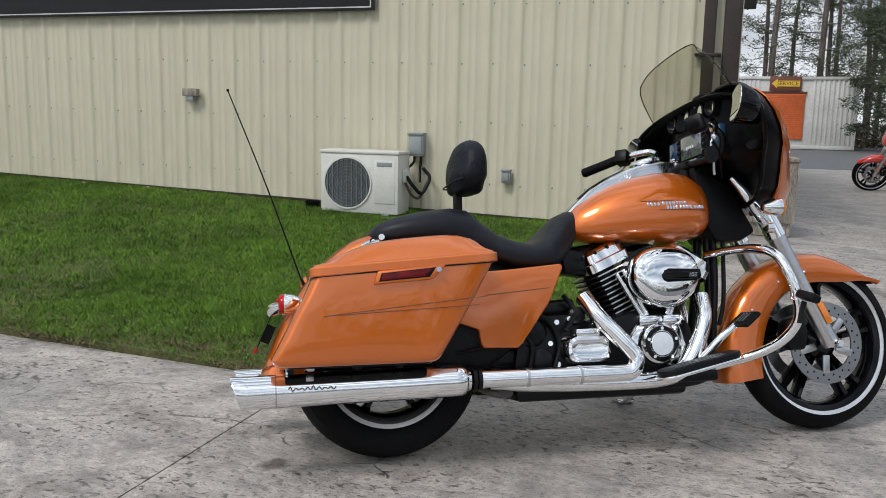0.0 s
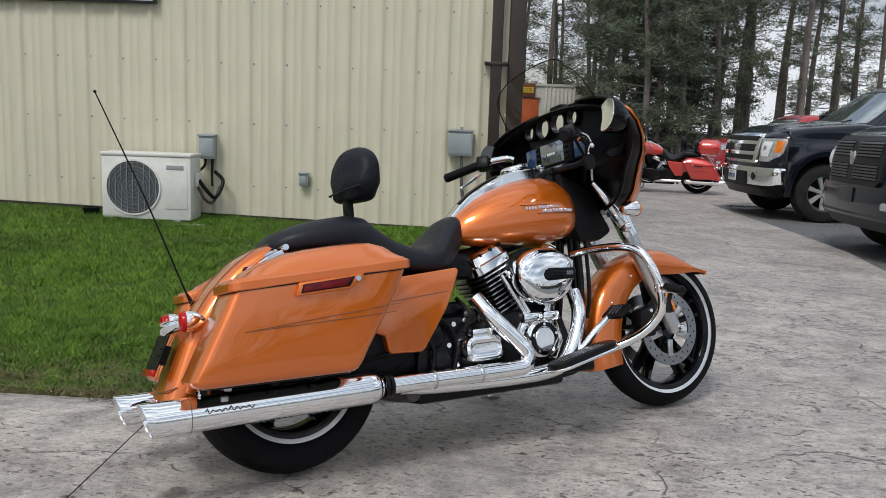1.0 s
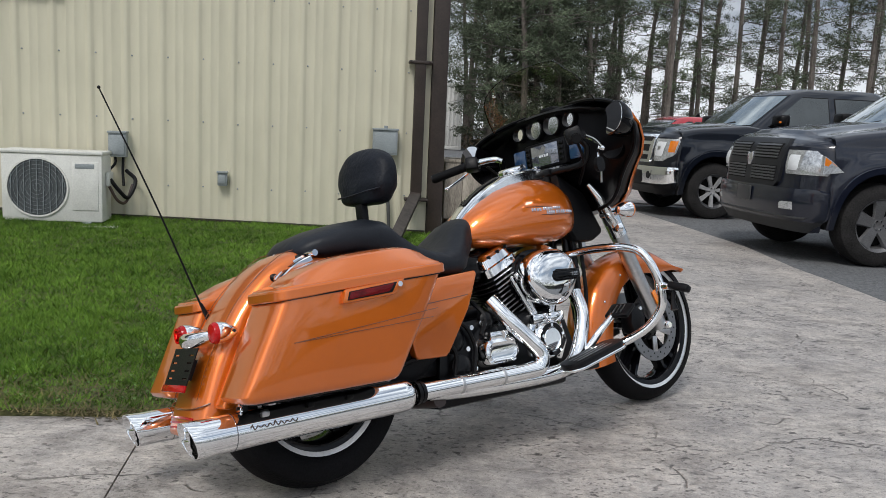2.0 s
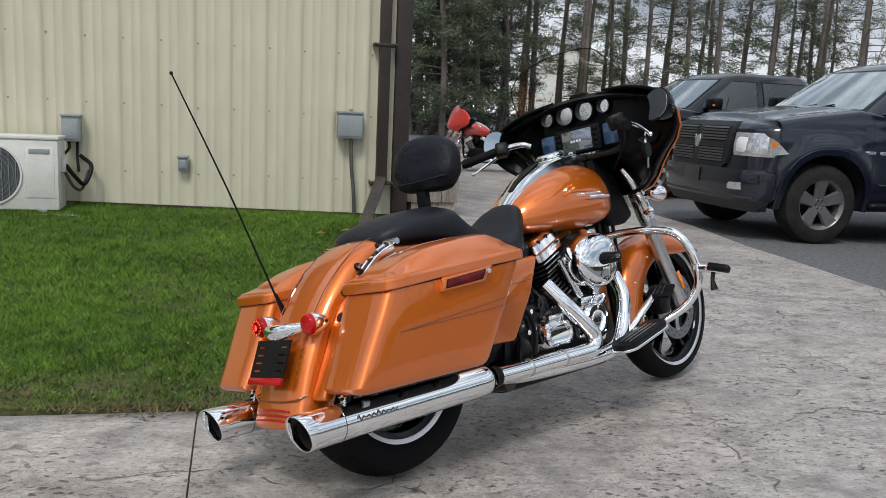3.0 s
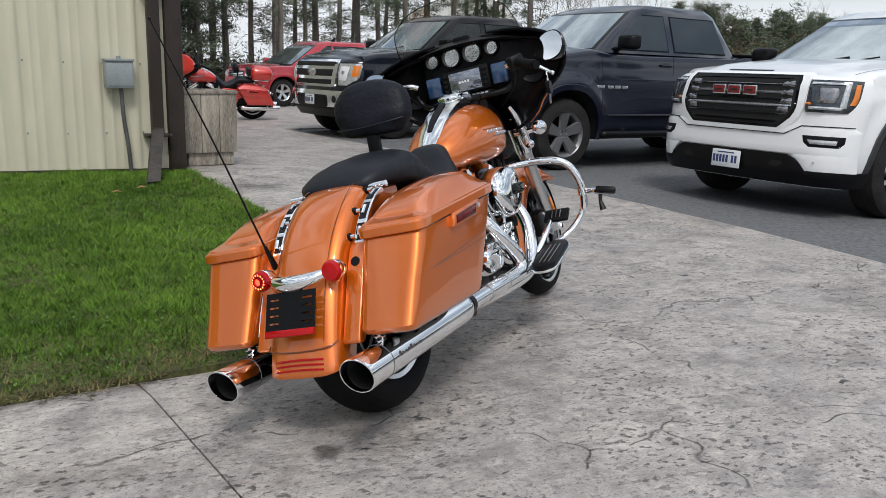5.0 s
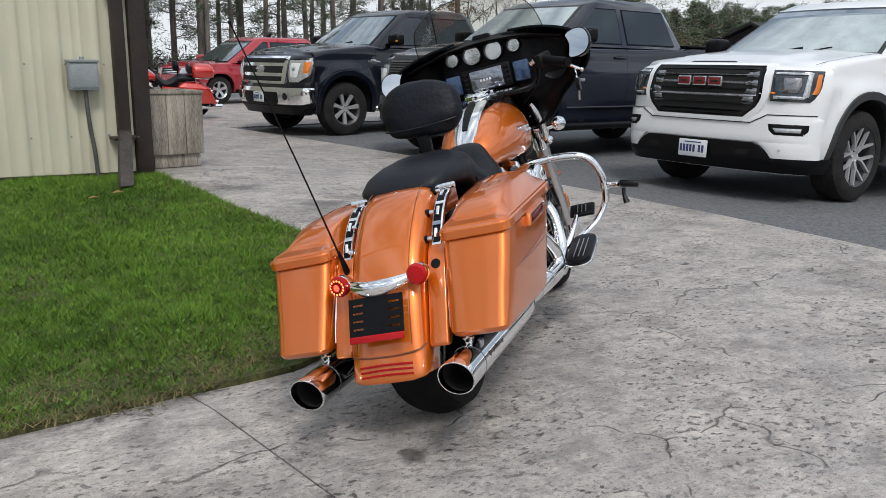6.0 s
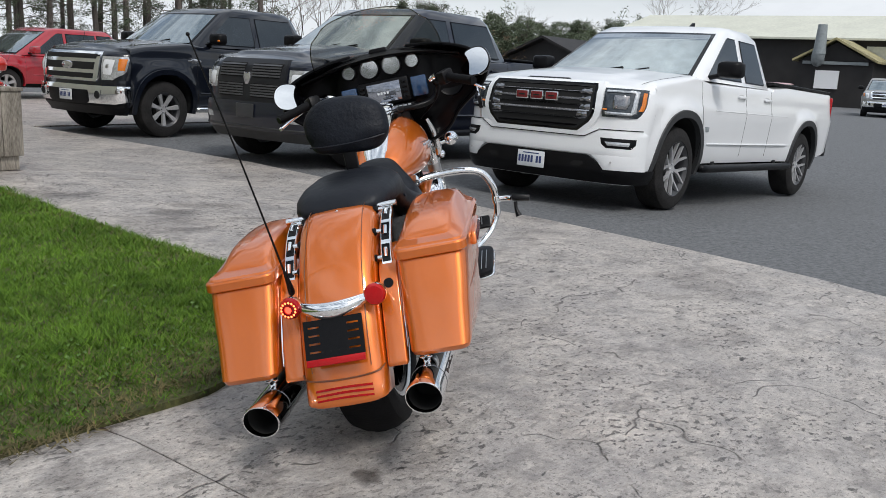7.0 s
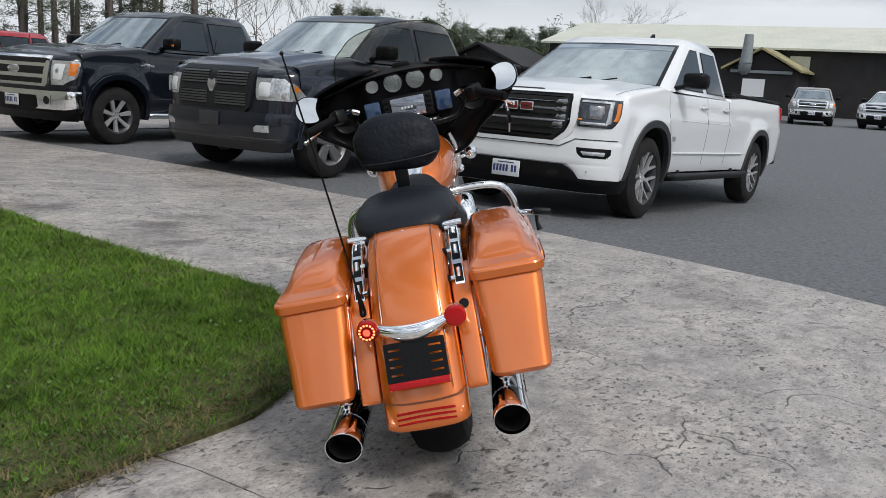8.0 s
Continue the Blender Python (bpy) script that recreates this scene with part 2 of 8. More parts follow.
RED_LENS = material("red_lens", (0.42, 0.006, 0.008), rough=0.15, vary=0.15, fine=300, coat=0.25, spec=0.2)
REFLECTOR = material("dark_red_reflector", (0.13, 0.004, 0.006), rough=0.2, vary=0.3, scale=40, fine=300, coat=0.2, spec=0.2)
RED_GLOW = lamp_glow("lit_red_lamp", (1.0, 0.06, 0.03), 3.0)
DIODE_GLOW = lamp_glow("lit_diodes", (1.0, 0.24, 0.08), 3.0)
AMBER_LENS = material("amber_lens", (0.75, 0.2, 0.01), rough=0.12, vary=0.1, fine=200, coat=1.0)
CLEAR_LENS = material("clear_lens", (0.62, 0.64, 0.66), rough=0.08, metal=0.55, vary=0.25, scale=9, fine=60, coat=1.0)
DIAL = material("dial_face", (0.60, 0.67, 0.74), rough=0.35, vary=0.05, coat=0.5)
SCREEN = material("screen_glass", (0.30, 0.32, 0.37), rough=0.06, metal=0.75, vary=0.12, scale=12, coat=0.8)
BLUE_GLOSS = material("dark_blue_gloss_panel", (0.02, 0.055, 0.13), rough=0.1, vary=0.1, coat=1.0)
MIRROR = material("mirror_glass", (0.9, 0.92, 0.94), rough=0.01, metal=1.0, vary=0.01)
COVER = material("stretched_black_cover", (0.007, 0.009, 0.014), rough=0.52, vary=0.25, fine=160, bump=0.35, bump_scale=60, spec=0.2)
SMOKED = glass("smoked_screen", (0.86, 0.85, 0.81))
CONCRETE = stamped_concrete()
PAD = material("concrete_pad", (0.45, 0.44, 0.41), rough=0.8, vary=0.15, bump=0.3, bump_scale=60)
ASPHALT = material("asphalt", (0.148, 0.152, 0.158), rough=0.8, vary=0.3, scale=26, fine=150, bump=0.9, bump_scale=120)
SOIL = material("lawn_soil", (0.075, 0.078, 0.026), rough=0.95, vary=0.4, scale=9, fine=60, dark=(0.022, 0.024, 0.009), bump=0.8, bump_scale=50)
SIDING = material("cream_steel_siding", (0.585, 0.555, 0.425), rough=0.5, vary=0.04, scale=0.8, fine=9, stretch=(1, 1, 0.25), per_object=0.02)
BROWN_TRIM = material("dark_brown_trim", (0.032, 0.022, 0.018), rough=0.5, vary=0.2)
BOX_GREY = material("grey_painted_steel", (0.27, 0.30, 0.31), rough=0.5, vary=0.1)
CONDUIT = material("galvanised_conduit", (0.13, 0.13, 0.125), rough=0.5, metal=0.4, vary=0.2)
AC_WHITE = material("off_white_enamel", (0.66, 0.66, 0.62), rough=0.45, vary=0.06)
AC_DARK = material("fan_interior", (0.07, 0.08, 0.085), rough=0.7, vary=0.2)
WEATHERED = material("weathered_wood", (0.30, 0.27, 0.225), rough=0.85, vary=0.3, scale=3, fine=40, stretch=(6, 6, 0.6), bump=0.3,
                     bump_scale=50, dark=(0.10, 0.085, 0.07), per_object=0.15)
SIGN_BLACK = material("sign_black", (0.012, 0.013, 0.018), rough=0.35, vary=0.15)
SIGN_EDGE = material("sign_edge", (0.55, 0.55, 0.55), rough=0.4, vary=0.1)
CONTAINER = material("off_white_container", (0.60, 0.60, 0.58), rough=0.6, vary=0.1, scale=1, fine=14)
ORANGE_DOOR = material("orange_shutter", (0.62, 0.13, 0.03), rough=0.5, vary=0.1)
SIGN_BROWN = material("sign_brown", (0.16, 0.05, 0.03), rough=0.5, vary=0.1)
SIGN_YELLOW = material("sign_yellow", (0.75, 0.5, 0.04), rough=0.5, vary=0.06)
DARK_CLAD = material("dark_cladding", (0.022, 0.020, 0.020), rough=0.7, vary=0.25, scale=1)
PALE_ROOF = material("pale_metal_roof", (0.62, 0.62, 0.52), rough=0.5, vary=0.07, scale=0.5, fine=5)
MOSSY_ROOF = material("mossy_porch_roof", (0.36, 0.32, 0.17), rough=0.85, vary=0.3, scale=1.5, fine=9)
BARK = material("pine_bark", (0.14, 0.12, 0.105), rough=0.95, vary=0.35, scale=3, fine=30, stretch=(1, 1, 0.25), bump=0.6, bump_scale=20)
NEEDLES = material("pine_needles", (0.10, 0.125, 0.075), rough=0.85, vary=0.4, scale=0.5, fine=8, per_object=0.3)
TWIGS = material("bare_twigs", (0.13, 0.105, 0.09), rough=0.9, vary=0.25)
SHRUB = material("dark_undergrowth", (0.045, 0.045, 0.024), rough=0.9, vary=0.5, scale=0.6, fine=6)
AUTUMN = material("autumn_leaves", (0.12, 0.08, 0.045), rough=0.8, vary=0.4, scale=1, fine=9)
TRUCK_BLACK = material("black_truck_paint", (0.006, 0.008, 0.014), rough=0.3, vary=0.15, scale=2, coat=1.0, spec=0.1)
TRUCK_NAVY = material("dark_navy_truck_paint", (0.008, 0.0105, 0.021), rough=0.3, vary=0.15, scale=2, coat=1.0, spec=0.2)
TRUCK_WHITE = material("white_truck_paint", (0.84, 0.85, 0.86), rough=0.3, vary=0.012, scale=2, coat=0.8)
SUV_RED = material("red_suv_paint", (0.36, 0.012, 0.022), rough=0.25, vary=0.1, coat=1.0)
TRUCK_GREY = material("pewter_truck_paint", (0.28, 0.27, 0.25), rough=0.3, vary=0.06, coat=0.8)
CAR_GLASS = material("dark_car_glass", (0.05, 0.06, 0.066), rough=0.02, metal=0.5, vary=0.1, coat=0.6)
SCREEN_GLASS = material("windscreen_glass", (0.39, 0.45, 0.46), rough=0.02, metal=0.85, vary=0.1, coat=0.8)
WELL = material("wheel_well", (0.006, 0.006, 0.006), rough=0.9, vary=0.1)
GRILLE_BLACK = material("black_grille_plastic", (0.016, 0.017, 0.020), rough=0.38, vary=0.15, spec=0.35)
# slat grey is lifted to carry the highlights on the dark grille
GRILLE_SLAT = material("highlit_grille_slat", (0.075, 0.077, 0.082), rough=0.35, vary=0.15)
SILVER_RIM = material("silver_wheel_paint", (0.50, 0.50, 0.51), rough=0.35, metal=0.45, vary=0.08)
ARCH_GREY = material("dark_grey_arch_plastic", (0.035, 0.036, 0.038), rough=0.6, vary=0.15)
DARK_CHROME = material("dark_chrome", (0.30, 0.30, 0.31), rough=0.2, metal=1.0, vary=0.05)
LAMP_GLASS = material("dark_lamp_glass", (0.045, 0.055, 0.065), rough=0.08, metal=0.3, vary=0.2, scale=20, coat=0.8)
PLATE = material("plate_white", (0.72, 0.74, 0.76), rough=0.4, vary=0.04)
INK = material("plate_ink", (0.03, 0.05, 0.16), rough=0.5, vary=0.05)
BADGE_RED = material("badge_red", (0.17, 0.010, 0.014), rough=0.25, vary=0.05, coat=0.6)
BADGE_SILVER = material("badge_silver", (0.7, 0.7, 0.72), rough=0.2, metal=0.9, vary=0.05)
BADGE_DARK = material("badge_dark", (0.05, 0.03, 0.025), rough=0.3, vary=0.1)
PINSTRIPE = material("pinstripe_brown", (0.16, 0.045, 0.008), rough=0.3, vary=0.1, coat=0.6)
DRY_GRASS = material("dry_grass", (0.15, 0.12, 0.05), rough=0.85, vary=0.35, scale=3, fine=30)
LEAF = material("fallen_leaf", (0.30, 0.19, 0.07), rough=0.8, vary=0.3)


def grass_material():
    m = material("lawn_grass", (0.108, 0.205, 0.032), rough=0.8, vary=0.35, scale=1.1, fine=12, spec=0.2, dark=(0.038, 0.082, 0.015))
    n, l = m.node_tree.nodes, m.node_tree.links
    p = n["Principled BSDF"]
    geo = n.new("ShaderNodeNewGeometry")
    ramp = n.new("ShaderNodeValToRGB")
    ramp.color_ramp.elements[0].color, ramp.color_ramp.elements[1].color = (0.52, 0.62, 0.52, 1), (1.5, 1.34, 1.0, 1)
    l.new(geo.outputs["Random Per Island"], ramp.inputs["Fac"])
    mm = n.new("ShaderNodeMixRGB")
    mm.blend_type = "MULTIPLY"
    mm.inputs["Fac"].default_value = 1
    l.new(p.inputs["Base Color"].links[0].from_socket, mm.inputs["Color1"])
    l.new(ramp.outputs["Color"], mm.inputs["Color2"])
    l.new(mm.outputs["Color"], p.inputs["Base Color"])
    return m


GRASS = grass_material()
SLAT = material("dark_grey_plastic", (0.045, 0.046, 0.05), rough=0.35, vary=0.1)


# ---------- geometry helpers: a shape is (vertices, faces) ----------
def join(*shapes):
    verts, faces = [], []
    for v, f in shapes:
        k = len(verts)
        verts += list(v)
        faces += [tuple(i + k for i in q) for q in f]
    return verts, faces


def moved(shape, m):
    return [tuple(m @ Vector(v)) for v in shape[0]], shape[1]


def mirrored(shape):
    return [(x, -y, z) for x, y, z in shape[0]], [tuple(reversed(q)) for q in shape[1]]


def from_bm(bm):
    bm.verts.index_update()
    out = [tuple(v.co) for v in bm.verts], [tuple(v.index for v in f.verts) for f in bm.faces]
    bm.free()
    return out


def bevelled(shape, width, seg=2, angle=25):
    bm = bmesh.new()
    vs = [bm.verts.new(v) for v in shape[0]]
    for f in shape[1]:
        bm.faces.new([vs[i] for i in f])
    bmesh.ops.recalc_face_normals(bm, faces=bm.faces)
    edges = [e for e in bm.edges if len(e.link_faces) == 2 and e.calc_face_angle(0) > radians(angle)]
    bmesh.ops.bevel(bm, geom=edges, offset=width, segments=seg, affect="EDGES", profile=0.5, clamp_overlap=True)
    return from_bm(bm)


def box(x0, x1, y0, y1, z0, z1, r=0.0, seg=2):
    v = [(x, y, z) for x in (x0, x1) for y in (y0, y1) for z in (z0, z1)]
    f = [(0, 1, 3, 2), (4, 6, 7, 5), (0, 4, 5, 1), (2, 3, 7, 6), (0, 2, 6, 4), (1, 5, 7, 3)]
    return bevelled((v, f), r, seg) if r else (v, f)


def prism(poly, axis, a, b, r=0.0, seg=2):
    """A flat outline pushed from a to b along an axis."""
    def at(p, h):
        return (h, p[0], p[1]) if axis == "x" else (p[0], h, p[1]) if axis == "y" else (p[0], p[1], h)
    n = len(poly)
    v = [at(p, a) for p in poly] + [at(p, b) for p in poly]
    f = [tuple(range(n)), tuple(reversed(range(n, 2 * n)))] + [(i, n + i, n + (i + 1) % n, (i + 1) % n) for i in range(n)]
    return bevelled((v, f), r, seg) if r else (v, f)


def loft(rings, caps=True, closed=True):
    n = len(rings[0])
    v = [p for r in rings for p in r]
    f = []
    for k in range(len(rings) - 1):
        for i in range(n if closed else n - 1):
            j = (i + 1) % n
            f.append((k * n + i, k * n + j, (k + 1) * n + j, (k + 1) * n + i))
    if caps and closed:
        f += [tuple(reversed(range(n))), tuple(range((len(rings) - 1) * n, len(rings) * n))]
    return v, f


def oval(c, a, b, n=20, e=2.0, plane="yz", start=0.0):
    """A ring round c, half sizes a and b; e above 2 makes it boxier."""
    out = []
    for i in range(n):
        t = start + 2 * math.pi * i / n
        co, si = math.cos(t), math.sin(t)
        u = a * math.copysign(abs(co) ** (2 / e), co)
        w = b * math.copysign(abs(si) ** (2 / e), si)
        x, y, z = c
        out.append((x, y + u, z + w) if plane == "yz" else (x + u, y, z + w) if plane == "xz" else (x + u, y + w, z))
    return out


def smooth_path(pts, steps=6):
    pts = [Vector(p) for p in pts]
    if len(pts) < 3:
        return pts
    ext = [2 * pts[0] - pts[1], *pts, 2 * pts[-1] - pts[-2]]
    out = []
    for k in range(1, len(ext) - 2):
        p0, p1, p2, p3 = ext[k - 1:k + 3]
        for s in range(steps):
            t = s / steps
            out.append(0.5 * ((2 * p1) + (p2 - p0) * t + (2 * p0 - 5 * p1 + 4 * p2 - p3) * t * t + (3 * p1 - p0 - 3 * p2 + p3) * t ** 3))
    out.append(pts[-1])
    return out


def tube(pts, r, n=12, steps=6, caps=True):
    """A pipe through points; r is one radius, or one at each point."""
    path = smooth_path(pts, steps)
    if isinstance(r, (int, float)):
        radii = [r] * len(path)
    else:
        radii = [float(q) for q in np.interp(np.linspace(0, len(r) - 1, len(path)), range(len(r)), r)]
    rings, up = [], Vector((0, 0, 1))
    for i, p in enumerate(path):
        d = (path[min(i + 1, len(path) - 1)] - path[max(i - 1, 0)]).normalized()
        if i == 0 and abs(d.z) > 0.9:
            up = Vector((1, 0, 0))
        side = d.cross(up)
        if side.length < 1e-4:
            side = d.cross(Vector((0, 1, 0)))
        side.normalize()
        up = side.cross(d).normalized()
        rings.append([tuple(p + radii[i] * (math.cos(a) * side + math.sin(a) * up)) for a in (2 * math.pi * k / n for k in range(n))])
    return loft(rings, caps)


def lathe(profile, c, axis="y", n=32, close=False):
    """Turns (radius, along) pairs round an axis through c."""
    rings = []
    for r, h in profile:
        ring = []
        for k in range(n):
            a = 2 * math.pi * k / n
            u, w = r * math.cos(a), r * math.sin(a)
            x, y, z = c
            ring.append((x + u, y + h, z + w) if axis == "y" else (x + h, y + u, z + w) if axis == "x" else (x + u, y + w, z + h))
        rings.append(ring)
    if close:
        rings.append(rings[0])
        return loft(rings, False)
    return loft(rings, True)


def ball(c, a, b=None, d=None, n=16, m=10):
    b, d = b or a, d or a
    rings = []
    for k in range(m + 1):
        t = math.pi * (0.02 + 0.96 * k / m)
        rings.append([(c[0] + a * math.sin(t) * math.cos(u), c[1] + b * math.sin(t) * math.sin(u), c[2] - d * math.cos(t))
                      for u in (2 * math.pi * i / n for i in range(n))])
    return loft(rings)


def to_mesh(name, shape, mat, sharp=38):
    me = bpy.data.meshes.new(name)
    me.from_pydata(shape[0], [], shape[1])
    bm = bmesh.new()
    bm.from_mesh(me)
    bmesh.ops.recalc_face_normals(bm, faces=bm.faces)
    bm.to_mesh(me)
    bm.free()
    me.materials.append(mat)
    me.polygons.foreach_set("use_smooth", [True] * len(me.polygons))
    me.set_sharp_from_angle(angle=radians(sharp))
    return me


def part(name, shape, mat, parent=None, label="", sharp=38):
    ob = new(name, to_mesh(name, shape, mat, sharp))
    if parent is not None:
        ob.parent = parent
    if label:
        ob["label"] = label
    return ob


def thing(name, label, category, group="", m=None, kind=""):
    ob = new(name)
    tagged(ob, label, category, group, kind)
    if m is not None:
        ob.matrix_basis = m
    return ob


def lettering(name, text, size, m, mat, parent, depth=0.004, shear=0.0):
    cu = bpy.data.curves.new(name, "FONT")
    cu.body, cu.size, cu.extrude, cu.align_x, cu.align_y, cu.shear = text, size, depth, "CENTER", "CENTER", shear
    tmp = bpy.data.objects.new(name, cu)
    me = bpy.data.meshes.new_from_object(tmp)
    bpy.data.objects.remove(tmp)
    me.transform(m)
    me.materials.clear()
    me.materials.append(mat)
    ob = new(name, me)
    ob.parent = parent
    return ob

# ---------- ground ----------
def ramp01(v, a, b):
    t = min(1.0, max(0.0, (v - a) / (b - a)))
    return t * t * (3 - 2 * t)


EDGE_Y = [-30, -14, -4, 0, 1.4, 2.5, 3.04, 3.9, 5, 6, 7.3, 8.2, 9.4, 11, 14.6]
EDGE_X = [-9, -5, -0.2, 1.55, 2.1, 2.56, 2.78, 2.98, 3.2, 3.33, 3.46, 3.54, 3.74, 3.82, 3.88]
LAWN_Y = [4.16, 4.19, 4.28, 4.5, 4.9, 5.26, 5.75, 6.2, 7.2, 8.2, 8.83]
LAWN_X = [-0.95, -0.78, -0.5, -0.15, 0.13, 0.225, 0.235, 0.215, 0.255, 0.385, 0.42]


def slab_height(x, y):
    h = 0.135 * ramp01(y, 4.6, 8.6) * ramp01(-x, -3.0, -0.7) * (1 - ramp01(y, 11, 16))
    inside = float(np.interp(y, LAWN_Y, LAWN_X)) - 0.06 - x if 4.0 < y < 8.84 else -1
    return h * (1 - ramp01(inside, 0.0, 0.25)) - 0.02 * ramp01(inside, 0.0, 0.25)


def lot_height(x, y):
    """The car park: level, with a shallow drained hollow."""
    return -0.022 - 0.23 * math.exp(-((x - 8.8) ** 2) / 11 - ((y - 4.5) ** 2) / 13.5)


def lawn_height(x, y):
    s = min(1.0, max(0.0, (y - 4.2) / 4.6))
    return 0.012 + s * (0.125 - 0.027 * x)


def slab_edge(y):
    return float(np.interp(y, EDGE_Y, EDGE_X)) + 0.02 * noise.noise((0.0, y * 1.7, 3.0))


def lawn_edge(y):
    return float(np.interp(y, LAWN_Y, LAWN_X)) + 0.025 * noise.noise((5.0, y * 3.1, 0.0))


def sheet(name, rows, mat, label, category, depth=0.0):
    """A surface from rows of points; with depth, its rim is carried down."""
    n = len(rows[0])
    v = [p for r in rows for p in r]
    f = [(k * n + i, k * n + i + 1, (k + 1) * n + i + 1, (k + 1) * n + i) for k in range(len(rows) - 1) for i in range(n - 1)]
    if depth:
        rim = [i for i in range(n)] + [k * n + n - 1 for k in range(1, len(rows))] + [(len(rows) - 1) * n + i for i in range(n - 2, -1, -1)]
        rim += [k * n for k in range(len(rows) - 2, 0, -1)]
        base = len(v)
        v += [(v[i][0], v[i][1], v[i][2] - depth) for i in rim]
        f += [(rim[i], base + i, base + (i + 1) % len(rim), rim[(i + 1) % len(rim)]) for i in range(len(rim))]
    ob = new(name, to_mesh(name, (v, f), mat, 30))
    return tagged(ob, label, category, kind="structure")


gx = [-900, -300, -100, -50, -30, -20] + [k * 1.0 for k in range(-14, 31)] + [36, 45, 60, 100, 300, 900]
gy = [-900, -300, -100, -40, -25] + [k * 1.0 for k in range(-14, 26)] + [30, 40, 60, 100, 300, 900]
sheet("ground", [[(x, y, lot_height(x, y)) for x in gx] for y in gy], ASPHALT, "dark grey asphalt car park, worn and slightly hollowed", "asphalt")

ys = [-30, -20, -14, -10, -7, -5, -3] + [k * 0.25 for k in range(-8, 36)] + [8.82]
ys2 = [8.83] + [9 + 0.4 * k for k in range(15)]


def slab_rows(x0, x1, rows, n):
    out = []
    for y in rows:
        a, b = x0, x1 if x1 is not None else slab_edge(y)
        b = max(b, a + 0.05)
        out.append([(a + (b - a) * k / n, y, slab_height(a + (b - a) * k / n, y)) for k in range(n + 1)])
    return out


sheet("pavement", slab_rows(-30, -1.353, ys, 30), CONCRETE, "grey stamped concrete slab with mottled stone pattern", "pavement", 0.12)
sheet("pavement", slab_rows(-1.347, None, ys, 20), CONCRETE, "grey stamped concrete slab with mottled stone pattern", "pavement", 0.12)
sheet("pavement", slab_rows(0.34, None, ys2, 16), CONCRETE, "grey stamped concrete slab beside the building", "pavement", 0.12)
sheet("pavement", [[(0.34 + 1.5 * k, y, 0.0) for k in range(30)] for y in (14.615, 16, 18, 20, 22, 24.5)], CONCRETE, "grey concrete apron behind the parked trucks", "pavement", 0.12)

joint = part("slab_joint", box(-1.356, -1.344, -14, 4.3, -.08, -.012), BADGE_DARK)
tagged(joint, "narrow dark joint between two slabs", "joint", kind="structure")

lawn_rows = []
for k in range(40):
    s = k / 39
    y0 = 4.16 + s * 4.66
    xe = lawn_edge(y0)
    row = []
    for i in range(61):
        u = 1 - (1 - i / 60) ** 1.6
        x = xe - (xe + 16) * (1 - u)
        y = y0 + (1 - s) * max(0.0, -x - 1.0) * 0.065 + (1 - s) * 0.02 * noise.noise((x * 2.3, 0, 0))
        row.append((x, y, lawn_height(x, y)))
    lawn_rows.append(row)
sheet("lawn", lawn_rows, SOIL, "short green lawn sloping up to the building", "lawn", 0.06)


